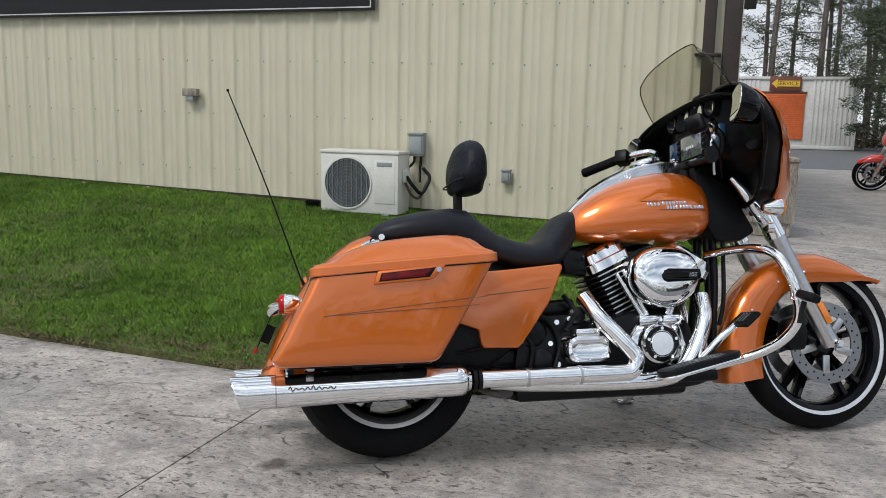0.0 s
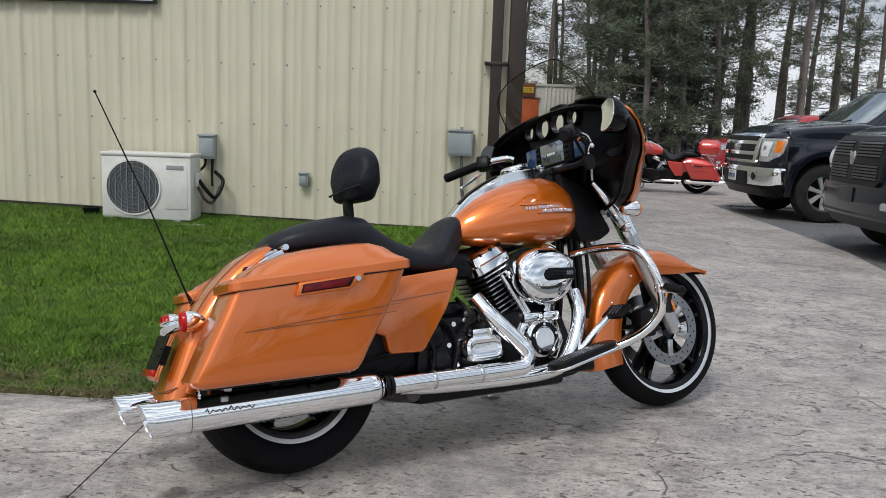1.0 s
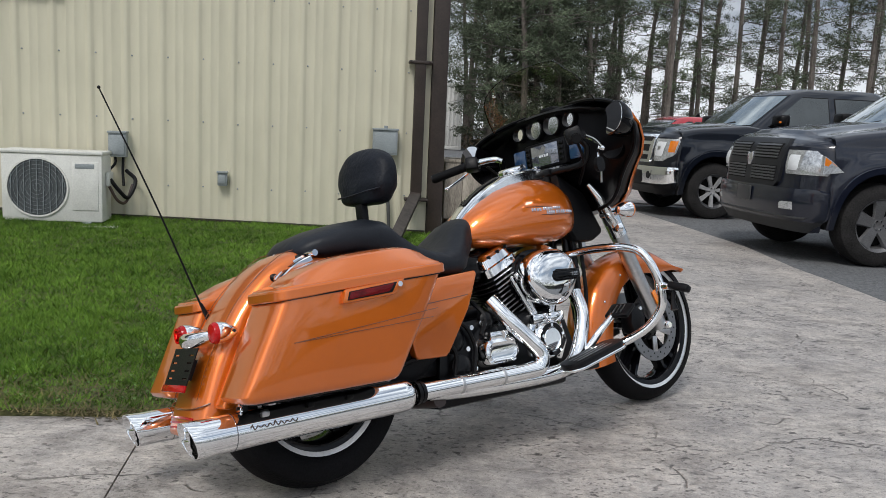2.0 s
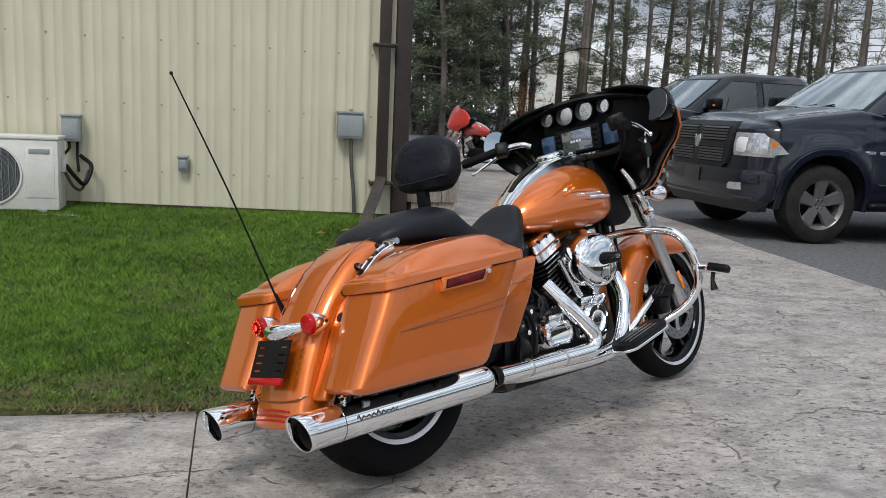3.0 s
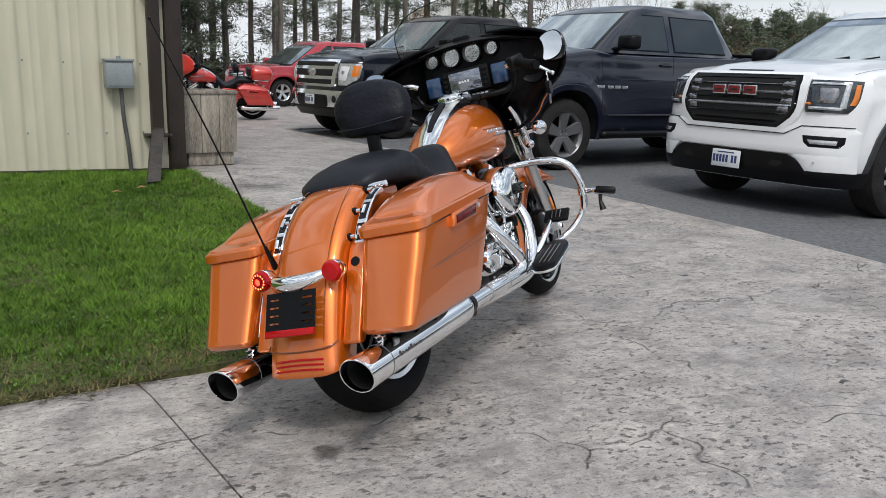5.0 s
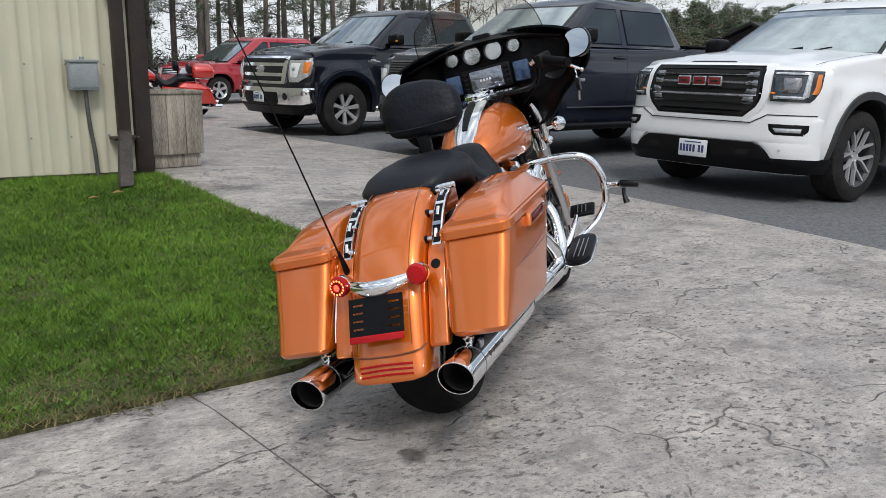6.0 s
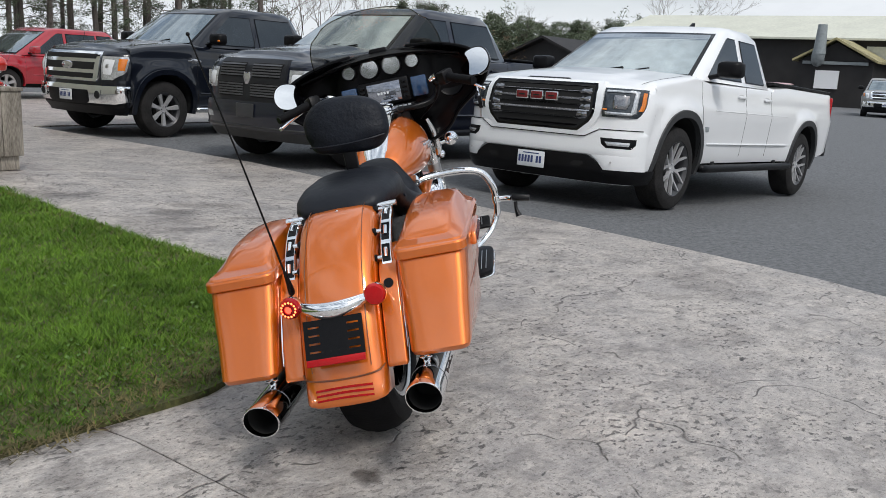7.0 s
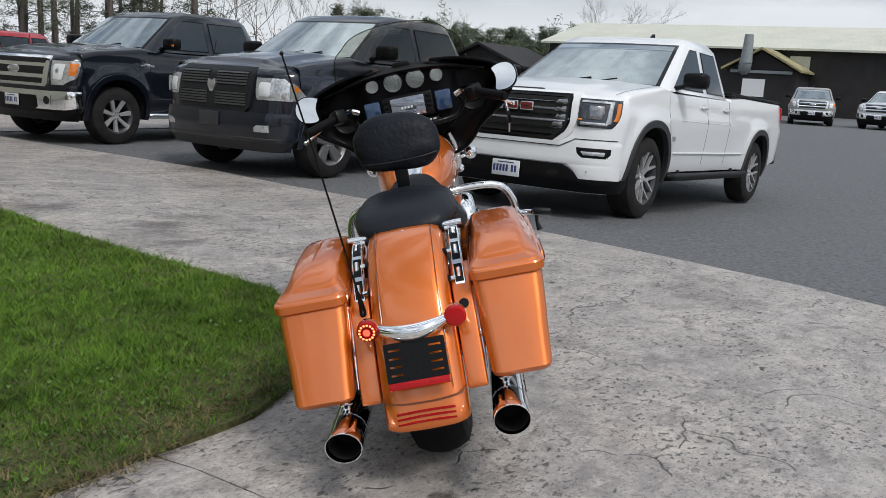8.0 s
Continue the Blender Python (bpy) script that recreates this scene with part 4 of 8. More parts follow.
def arch_strip(path, section, thick=0.006):
    """A curved guard: each path row is (x, z, side depth); section rows are (y, share of depth, extra depth)."""
    rings = []
    for i, (x, z, d) in enumerate(path):
        xa, za = path[max(i - 1, 0)][:2]
        xb, zb = path[min(i + 1, len(path) - 1)][:2]
        t = Vector((xb - xa, zb - za)).normalized()
        nx, nz = -t.y, t.x
        outer = [(x + nx * (s * d + e), y, z + nz * (s * d + e)) for y, s, e in section]
        inner = [(x + nx * (s * d + e + thick), y * .95, z + nz * (s * d + e + thick)) for y, s, e in reversed(section)]
        rings.append(outer + inner)
    return loft(rings)


def dense(rows, steps=4):
    pts = smooth_path([Vector(r) for r in rows], steps)
    return [tuple(p) for p in pts]


def bike_wheel(bike, cx, cz, big_r, w, rim_r, discs):
    t = part("wheel", lathe([(.035, -.07), (.06, -.05), (.06, .05), (.035, .07)], (cx, 0, cz), n=24), BLACK_GLOSS, bike, "black cast wheel")
    h = w / 2
    prof = [(rim_r, -h * .78), (rim_r + .012, -h * .92), (big_r - .055, -h), (big_r - .025, -h * .86), (big_r - .008, -h * .5), (big_r, -h * .12),
            (big_r, h * .12), (big_r - .008, h * .5), (big_r - .025, h * .86), (big_r - .055, h), (rim_r + .012, h * .92), (rim_r, h * .78)]
    part("tyre", lathe(prof, (cx, 0, cz), n=64, close=True), RUBBER, t)
    rr = rim_r
    part("rim", lathe([(rr - .03, -h * .70), (rr - .006, -h * .79), (rr + .002, -h * .8), (rr + .002, h * .8), (rr - .006, h * .79), (rr - .03, h * .70), (rr - .04, h * .5), (rr - .04, -h * .5)], (cx, 0, cz), n=64, close=True), BLACK_GLOSS, t)
    for s in (-1, 1):
        part("rim_lip", lathe([(rr - .010, s * h * .79), (rr + .004, s * h * .86), (rr + .004, s * h * .88), (rr - .010, s * h * .815)], (cx, 0, cz), n=64, close=True), MACHINED, t, "bright machined rim edge")
    for k in range(5):
        for da in (-9, 9):
            a = radians(72 * k + 20)
            a2 = a + radians(da)
            d = Vector((math.cos(a2), 0, math.sin(a2)))
            s = Vector((-math.sin(a2), 0, math.cos(a2)))
            c = Vector((cx, 0, cz))
            rings = []
            for q, wd, dp in ((.045, .016, .036), (.10, .013, .03), (rr - .05, .012, .026), (rr - .03, .022, h * .62)):
                p = c + d * q
                rings.append([tuple(p + s * (u * wd) + Vector((0, v * dp, 0))) for u, v in ((-1, -.6), (-.6, -1), (.6, -1), (1, -.6), (1, .6), (.6, 1), (-.6, 1), (-1, .6))])
            part("spoke", loft(rings), BLACK_GLOSS, t)
    for y in discs:
        disc = part("brake_disc", lathe([(.105, y - .003), (.15, y - .003), (.15, y + .003), (.105, y + .003)], (cx, 0, cz), n=48, close=True), DISC_STEEL, t, "drilled steel brake disc")
        holes = []
        sgn = -1 if y < 0 else 1
        for k in range(36):
            a = 2 * math.pi * k / 36
            q = .135 if k % 2 else .119
            holes.append(lathe([(.0005, 0), (.0042, 0), (.0042, .0006), (.0005, .0006)], (cx + q * math.cos(a), y + sgn * .0031, cz + q * math.sin(a)), n=8))
        part("drilling", join(*holes), WELL, disc)
        arms = []
        for k in range(5):
            a = radians(72 * k + 50)
            arms.append(moved(box(.045, .112, -.014, .014, -.004, .004, .003), Matrix.Translation((cx, y, cz)) @ Matrix.Rotation(-a, 4, "Y") @ Matrix.Rotation(radians(90), 4, "X")))
        part("disc_carrier", join(*arms), ALLOY, disc)
    return t


def closed_curve(pts, steps=4):
    """A smooth closed outline through points."""
    n, out = len(pts), []
    for k in range(n):
        p0, p1, p2, p3 = (Vector(pts[(k + j) % n]) for j in (-1, 0, 1, 2))
        for q in range(steps):
            t = q / steps
            out.append(tuple(0.5 * ((2 * p1) + (p2 - p0) * t + (2 * p0 - 5 * p1 + 4 * p2 - p3) * t * t + (3 * p1 - p0 - 3 * p2 + p3) * t ** 3)))
    return out


LID_X = [-.30, -.262, -.205, -.15, -.094, -.03, .03, .10, .172, .215, .25, .285, .33]
LID_Z = [.600, .612, .640, .662, .680, .692, .698, .704, .707, .699, .681, .655, .620]


def saddlebag(bike, s, paint):
    """s is -1 on the rider's right, 1 on the left."""
    flip = (lambda q: q) if s > 0 else mirrored
    slope = .07

    def bulge(u):
        return .0075 * max(0.0, 1 - u * u)

    def outline(x0, x1, y0, y1, r):
        flat = rounded_rect(x0, x1, y0, y1, r)
        out = []
        for k, (x, y) in enumerate(flat):
            xn, yn = flat[(k + 1) % len(flat)]
            n = 9 if k in (4, 14) else 3 if k in (9, 19) else 1
            out += [(x + (xn - x) * j / n, y + (yn - y) * j / n) for j in range(n)]
        return out

    def ring(z, x0, x1, y0, y1, r):
        out = []
        for px, py in outline(x0, x1, y0, y1, r):
            if py > (y0 + y1) / 2:
                py += bulge((px - (x0 + x1) / 2) / ((x1 - x0) / 2)) * min(1.0, max(0.0, (z - .33) / .08))
            out.append((px, py, z + slope * (px + .26) * max(0, (z - .40) / .19)))
        return out
    rows = [(.323, -.345, .085, .218, .340, .02), (.3265, -.366, .103, .206, .354, .026), (.333, -.379, .113, .199, .361, .028), (.346, -.386, .124, .195, .365, .03),
            (.40, -.357, .157, .193, .369, .03), (.455, -.329, .196, .190, .373, .03), (.475, -.319, .210, .189, .376, .03),
            (.53, -.290, .248, .187, .381, .03), (.582, -.263, .283, .185, .385, .03)]
    body = part("saddlebag", flip(loft([ring(*q) for q in rows])), paint, bike, "painted hard saddlebag")

    def lid_ring(x0, x1, y0, y1, r, up, crown=None):
        out = []
        for px, py in outline(x0, x1, y0, y1, r):
            base = .584 + slope * (px + .26)
            out.append((px, py, base + up if crown is None else max(base + .036, float(np.interp(px, LID_X, LID_Z)) + crown)))
        return out
    loops = [lid_ring(-.270, .297, .180, .392, .032, 0), lid_ring(-.273, .300, .178, .395, .033, .003), lid_ring(-.273, .300, .178, .395, .033, .024), lid_ring(-.270, .297, .180, .392, .032, .029),
             lid_ring(-.262, .290, .184, .387, .030, .031), lid_ring(-.258, .287, .186, .384, .030, .036),
             lid_ring(-.212, .262, .205, .353, .022, 0, -.006), lid_ring(-.205, .256, .209, .347, .022, 0, -.001), lid_ring(-.190, .246, .216, .338, .022, 0, .002),
             lid_ring(-.15, .21, .235, .318, .02, 0, .006), lid_ring(-.10, .16, .262, .292, .008, 0, .008)]
    lid = part("lid", flip(loft(loops)), paint, body, sharp=28)
    part("seam", flip(loft([ring(.5825, -.265, .287, .184, .388, .03), ring(.5855, -.265, .287, .184, .388, .03)])), BLACK_SATIN, body)

    def plate(poly, a, b, r=0.0):
        return prism(poly, "y", s * a, s * b, r)
    bez = part("latch", plate([(-.09, .558), (.088, .570), (.132, .615), (-.077, .598)], .383, .407, .007), paint, lid, "painted latch surround")
    part("latch_recess", plate([(-.075, .566), (.078, .577), (.098, .606), (-.066, .591)], .4055, .4078, .002), BLACK_SATIN, bez)
    part("reflector", plate([(-.07, .569), (.068, .580), (.086, .603), (-.062, .589)], .4065, .4105, .002), REFLECTOR, bez, "red reflector")
    part("lock", lathe([(.0005, 0), (.008, 0), (.008, s * .004), (.0005, s * .004)], (.106, s * .4065, .599), n=14), CHROME, bez)
    for a, b in (((-.235, .470), (.255, .517)), ((-.235, .470), (.235, .492))):
        n = 12
        pts = []
        for k in range(n + 1):
            x, z = a[0] + (b[0] - a[0]) * k / n, a[1] + (b[1] - a[1]) * k / n
            pts.append((x, s * (.3767 + (z - .475) * .09 + bulge((x + .05) / .265)), z))
        part("pinstripe", tube(pts, .0011, n=5, steps=1), PINSTRIPE, body)
    # added black plate: the shaded underside is put in as colour
    part("bag_floor", flip(prism(rounded_rect(-.345, .095, .212, .342, .03), "z", .319, .3255, .004, 1)), BLACK_PARTS, body, "black plate under the bag standing in for its shade")
    part("bag_guard", flip(tube([(-.25, .20, .312), (-.1, .22, .312), (.12, .20, .33)], .009, n=8)), BLACK_PARTS, body)
    for x, mat in ((-.27, ALLOY), (-.13, BLACK_PARTS), (.0, BLACK_PARTS)):
        part("bag_mount", flip(box(x - .012, x + .012, .24, .29, .308, .325, .005)), mat, body, "small support bracket")


def exhaust(bike, s):
    flip = (lambda q: q) if s > 0 else mirrored
    y, r = .229, .0505
    m = part("muffler", flip(tube([(.235, y, .257), (.222, y, .257), (.200, y, .257), (.1, y, .256), (-.2, y, .2525), (-.455, y, .249)], [.031, .036, r - .001, r, r, r], n=40, steps=3, caps=False)), CHROME, bike, "long chrome muffler")

    # slash-cut end with rolled rim and dark bore
    def cut(x, q, lean=.016):
        return [(x + lean * -math.sin(a), y + q * math.cos(a), .249 + q * math.sin(a)) for a in (2 * math.pi * k / 40 for k in range(40))]
    part("tip", flip(loft([cut(-.452, r, 0), cut(-.486, r + .001), cut(-.490, r - .0002), cut(-.490, r - .0025), cut(-.486, r - .004), cut(-.40, r - .005)], False)), CHROME, m, "slash-cut chrome tip")
    part("bore", flip(loft([cut(-.462, r - .0044, .004), cut(-.36, r - .006, 0), cut(-.36, .001, 0)], False)), WELL, m)
    part("tip_band", flip(lathe([(r - .001, -.0012), (r + .0008, -.0012), (r + .0008, .0012), (r - .001, .0012)], (-.372, y, .2503), axis="x", n=36, close=True)), DARK_CHROME, m)
    for x, q in ((.245, .037), (.262, .035)):
        part("clamp", flip(lathe([(q - .004, -.006), (q, -.006), (q, .006), (q - .004, .006)], (x, y, .257), axis="x", n=24, close=True)), BLACK_PARTS, m)
    wave = [(-.335 + k * .0052, y + r - .0006 - .0004 * (k % 2), .2575 + .006 * math.sin(k * 1.9) * (1.5 if k in (1, 2, 14, 15) else .6 + .3 * math.sin(k * .8))) for k in range(28)]
    part("script_mark", flip(tube(wave, .0021, n=5, steps=2)), BADGE_DARK, m, "dark script mark")
    star = [((.021 if k % 2 == 0 else .0095) * math.sin(math.pi * k / 5), (.021 if k % 2 == 0 else .0095) * math.cos(math.pi * k / 5)) for k in range(10)]
    hang = part("hanger", flip(moved(prism([(y + u, .309 + w) for u, w in star], "x", -.342, -.334, .002, 1), Matrix.Identity(4))), CHROME, m, "star-shaped chrome hanger plate")
    part("hanger_bolt", flip(tube([(-.348, y, .309), (-.318, y, .309)], .005, n=8)), BLACK_PARTS, hang)
    part("hanger_arm", flip(box(-.336, -.318, y - .010, y + .010, .294, .326, .003)), BLACK_PARTS, hang)


def head_pipes(bike):
    y = -.232
    p = part("rear_head_pipe", tube([(.655, -.155, .515), (.695, -.20, .44), (.765, -.228, .355), (.80, -.235, .305), (.785, -.236, .265), (.73, -.236, .257), (.5, -.234, .257), (.26, -.232, .257)], .029, n=18), CHROME, bike, "chrome exhaust shield")
    part("front_head_pipe", tube([(1.10, -.145, .505), (1.085, -.185, .43), (1.045, -.205, .345), (.985, -.214, .262), (.91, -.216, .232), (.75, -.218, .226), (.45, -.216, .235), (.3, -.222, .25)], .027, n=18), CHROME, bike, "chrome exhaust shield")
    for c, r in (((.60, -.2345, .257), .031), ((.42, -.2335, .257), .031)):
        part("pipe_clamp", lathe([(r - .003, -.005), (r, -.005), (r, .005), (r - .003, .005)], c, axis="x", n=20, close=True), ALLOY, p)
    part("left_head_pipe", mirrored(tube([(.3, y, .257), (.6, y, .257), (.75, -.2, .24), (.8, -.12, .2)], .027, n=14)), CHROME, bike)
    part("crossover", tube([(.36, -.2, .215), (.38, 0, .20), (.36, .2, .215)], .024, n=12), BADGE_DARK, bike, "dull crossover pipe")


def engine(bike):
    e = part("crankcase", prism([(.66, .22), (1.06, .22), (1.10, .30), (1.06, .42), (.98, .46), (.84, .46), (.70, .42), (.64, .34)], "y", -.125, .125, .02, 3), BLACK_PARTS, bike, "black engine crankcase")
    for name, base, top in (("rear_cylinder", Vector((.865, 0, .42)), Vector((.775, 0, .625))), ("front_cylinder", Vector((.965, 0, .42)), Vector((1.085, 0, .625)))):
        d = (top - base).normalized()
        turn = d.to_track_quat("Z", "X").to_matrix().to_4x4()
        def put(q, c):
            return moved(q, Matrix.Translation(c) @ turn)
        cyl = part(name, put(lathe([(.06, 0), (.06, .21)], (0, 0, 0), axis="z", n=20), base), BLACK_PARTS, bike, "finned black cylinder")
        for k in range(11):
            c = base + d * (.02 + k * .018)
            w = .082 if k < 8 else .092
            part("fin", put(loft([oval((0, 0, z), w, w * 1.08, 20, 3, "xy") for z in (-.0026, .0026)]), c), BLACK_PARTS, cyl)
            part("fin_edge", put(box(-w * .55, w * .55, -w * 1.08 - .0012, -w * 1.08 + .002, -.0024, .0024), c), ALLOY, cyl)
        rc = part("rocker_cover", put(loft([[(x, y, z) for x, y in rounded_rect(-w * (.74 if name == "rear_cylinder" else 1), w, -q, q, .03, 4)] for z, w, q in ((.0, .098, .105), (.03, .098, .105), (.034, .09, .098), (.062, .085, .092), (.075, .07, .075))]), base + d * .215), CHROME, cyl, "chrome rocker cover")
        for sx in (-.07, -.02, .03, .075):
            part("bolt", put(lathe([(.0005, .012), (.007, .012), (.007, 0), (.0005, 0)], (sx, -.088, .058), axis="z", n=8), base + d * .215), BLACK_PARTS, rc)
    for a, b in (((.905, -.125, .435), (.825, -.118, .60)), ((.885, -.13, .435), (.795, -.125, .59)), ((.985, -.125, .435), (1.05, -.118, .60)), ((.97, -.13, .435), (1.03, -.125, .6))):
        part("pushrod_tube", tube([a, b], [.010, .008], n=10), CHROME, bike)
    for x in (.895, .985):
        part("lifter_block", box(x - .04, x + .035, -.16, -.10, .405, .445, .012), CHROME, bike)
    tc = part("timing_cover", lathe([(.0005, -.172), (.04, -.172), (.044, -.168), (.062, -.168), (.066, -.163), (.072, -.156), (.080, -.135), (.083, -.10)], (.932, 0, .345), n=36), CHROME, bike, "round chrome timing cover")
    part("cover_ring", lathe([(.046, -.1690), (.061, -.1690), (.061, -.1715), (.046, -.1715)], (.932, 0, .345), n=32, close=True), BLACK_GLOSS, tc)
    for k in range(5):
        a = radians(72 * k + 18)
        part("bolt", lathe([(.0005, -.174), (.006, -.174), (.006, -.169), (.0005, -.169)], (.932 + .053 * math.cos(a), 0, .345 + .053 * math.sin(a)), n=8), CHROME, tc)
    part("cam_chest", prism([(.84, .29), (1.0, .26), (1.04, .33), (1.02, .41), (.95, .445), (.87, .43), (.83, .37)], "y", -.142, -.10, .012, 2), CHROME, bike)
    part("oil_filter", lathe([(.0005, 0), (.032, 0), (.036, .006), (.036, .08), (.0005, .08)], (1.075, -.02, .30), axis="x", n=20), CHROME, bike)
    ac_rings = []
    for y, k in ((-.10, .86), (-.135, .98), (-.165, 1.0), (-.19, .965), (-.205, .86), (-.213, .62), (-.216, .25)):
        ring = []
        for x, q, z in oval((.945, y, .577), .122 * k, .103 * k, 40, 2.15, "xz"):
            low = max(0.0, (.577 - z) / .103)
            ring.append((.945 + (x - .945) * (1 - .16 * low ** 1.6) + (.012 if x > .95 else 0), q, z - .008 * low ** 2))
        ac_rings.append(ring)
    ac = part("air_cleaner", loft(ac_rings), CHROME, bike, "polished chrome air cleaner cover")
    part("backing_plate", loft([oval((.945, -.085, .577), .128, .108, 32, 2.1, "xz"), oval((.945, -.10, .577), .128, .108, 32, 2.1, "xz")]), BLACK_GLOSS, ac)
    slot = part("insert", prism([(.925, .560), (.94, .553), (1.05, .557), (1.068, .572), (1.064, .597), (.945, .601), (.928, .592), (.918, .577)], "y", -.219, -.195, .004), BLACK_GLOSS, ac, "black ribbed insert")
    for k in range(4):
        part("rib", box(.93, 1.055, -.2215, -.219, .5625 + k * .0095, .566 + k * .0095, .001, 1), BLACK_SATIN, slot)
    lettering("number", "103", .021, pose(1.03, -.2225, .577, 90, 0, 0), BADGE_SILVER, slot, .001, .2)
    tr = part("gearbox", prism([(.40, .25), (.68, .23), (.70, .42), (.62, .46), (.50, .455), (.42, .38)], "y", -.15, .15, .02), BLACK_PARTS, bike, "black gearbox case")
    part("clutch_cover", loft([[(x, y, z) for x, z in rounded_rect(.575 + q, .735 - q, .29 + q, .385 - q, .035 - q * .6, 6)] for y, q in ((-.145, -.006), (-.185, 0), (-.198, .006), (-.202, .016), (-.199, .022), (-.198, .03))]), CHROME, tr, "chrome clutch cover")
    part("cover_cap", box(.61, .70, -.195, -.15, .378, .408, .01), CHROME, tr)
    for x, z in ((.555, .43), (.60, .44), (.68, .43), (.555, .29), (.69, .26), (.53, .36)):
        part("bolt", lathe([(.0005, -.165), (.009, -.165), (.01, -.15), (.0005, -.15)], (x, 0, z), n=8), CHROME, tr)
    for x, z, q in ((.47, .40, .05), (.50, .30, .045), (.63, .45, .03)):
        part("case_boss", lathe([(.0005, -.175), (q * .6, -.172), (q, -.16), (q, -.14)], (x, 0, z), n=20), BLACK_PARTS, tr)
    for q in ([(.44, -.16, .47), (.52, -.17, .44), (.56, -.165, .36), (.54, -.17, .28)], [(.60, -.12, .52), (.62, -.165, .46), (.58, -.18, .40)], [(.40, -.165, .42), (.46, -.18, .36), (.45, -.175, .27)]):
        part("hose", tube(q, .008, n=8), BLACK_SATIN, tr)
    part("starter", tube([(.50, -.08, .47), (.64, -.08, .475)], .035, n=14), BLACK_PARTS, tr)


def chassis(bike):
    part("frame_backbone", join(tube([(.58, 0, .655), (.72, 0, .672), (.95, 0, .715), (1.18, 0, .80)], .030, n=12), prism([(.63, .60), (.735, .585), (.76, .665), (.62, .69)], "y", -.06, .06, .012)), BLACK_PARTS, bike, "black frame backbone under the tank")
    for s in (-1, 1):
        f = part("frame_rail", tube([(.30, s * .12, .235), (.7, s * .13, .212), (1.08, s * .12, .212), (1.16, s * .09, .30), (1.19, s * .05, .55), (1.20, s * .035, .72)], .017, n=10), BLACK_PARTS, bike)
        part("swingarm", box(-.02, .42, s * .115 - .018, s * .115 + .018, .285, .345, .012), BLACK_PARTS, bike)
        part("shock", tube([(.02, s * .15, .34), (.22, s * .15, .46)], .024, n=12), BLACK_PARTS, bike)
    part("oil_pan", box(.42, 1.05, -.11, .11, .165, .225, .02), BLACK_PARTS, bike)
    part("under_seat_tray", prism([(-.02, .62), (.18, .45), (.42, .40), (.56, .50), (.62, .66), (.1, .66)], "y", -.10, .10, .02), BLACK_PARTS, bike)
    part("lower_box", prism([(.06, .30), (.30, .28), (.42, .36), (.36, .50), (.12, .44)], "y", -.175, .175, .02), BLACK_SATIN, bike)
    part("brake_line", tube([(.26, -.18, .44), (.32, -.19, .40), (.30, -.19, .36), (.2, -.17, .34)], .007, n=8), BLACK_SATIN, bike)
    part("neck", prism([(1.12, .985), (1.27, .90), (1.365, .735), (1.30, .70), (1.20, .70), (1.155, .78)], "y", -.105, .105, .02), BLACK_SATIN, bike, "black steering neck covers")
    part("brake_hose", tube([(1.21, -.06, .74), (1.195, -.08, .55), (1.16, -.10, .33)], .012, n=8), BLACK_SATIN, bike)
    part("brake_hose", tube([(1.24, -.075, .72), (1.215, -.1, .5), (1.19, -.1, .40)], .008, n=8), BLACK_SATIN, bike)
    st = part("side_stand", tube([(.98, .12, .19), (.99, .26, .12), (1.02, .375, .107)], [.013, .012, .012], n=10), CHROME, bike)
    part("stand_foot", box(.99, 1.06, .355, .395, .096, .110, .004), CHROME, st)


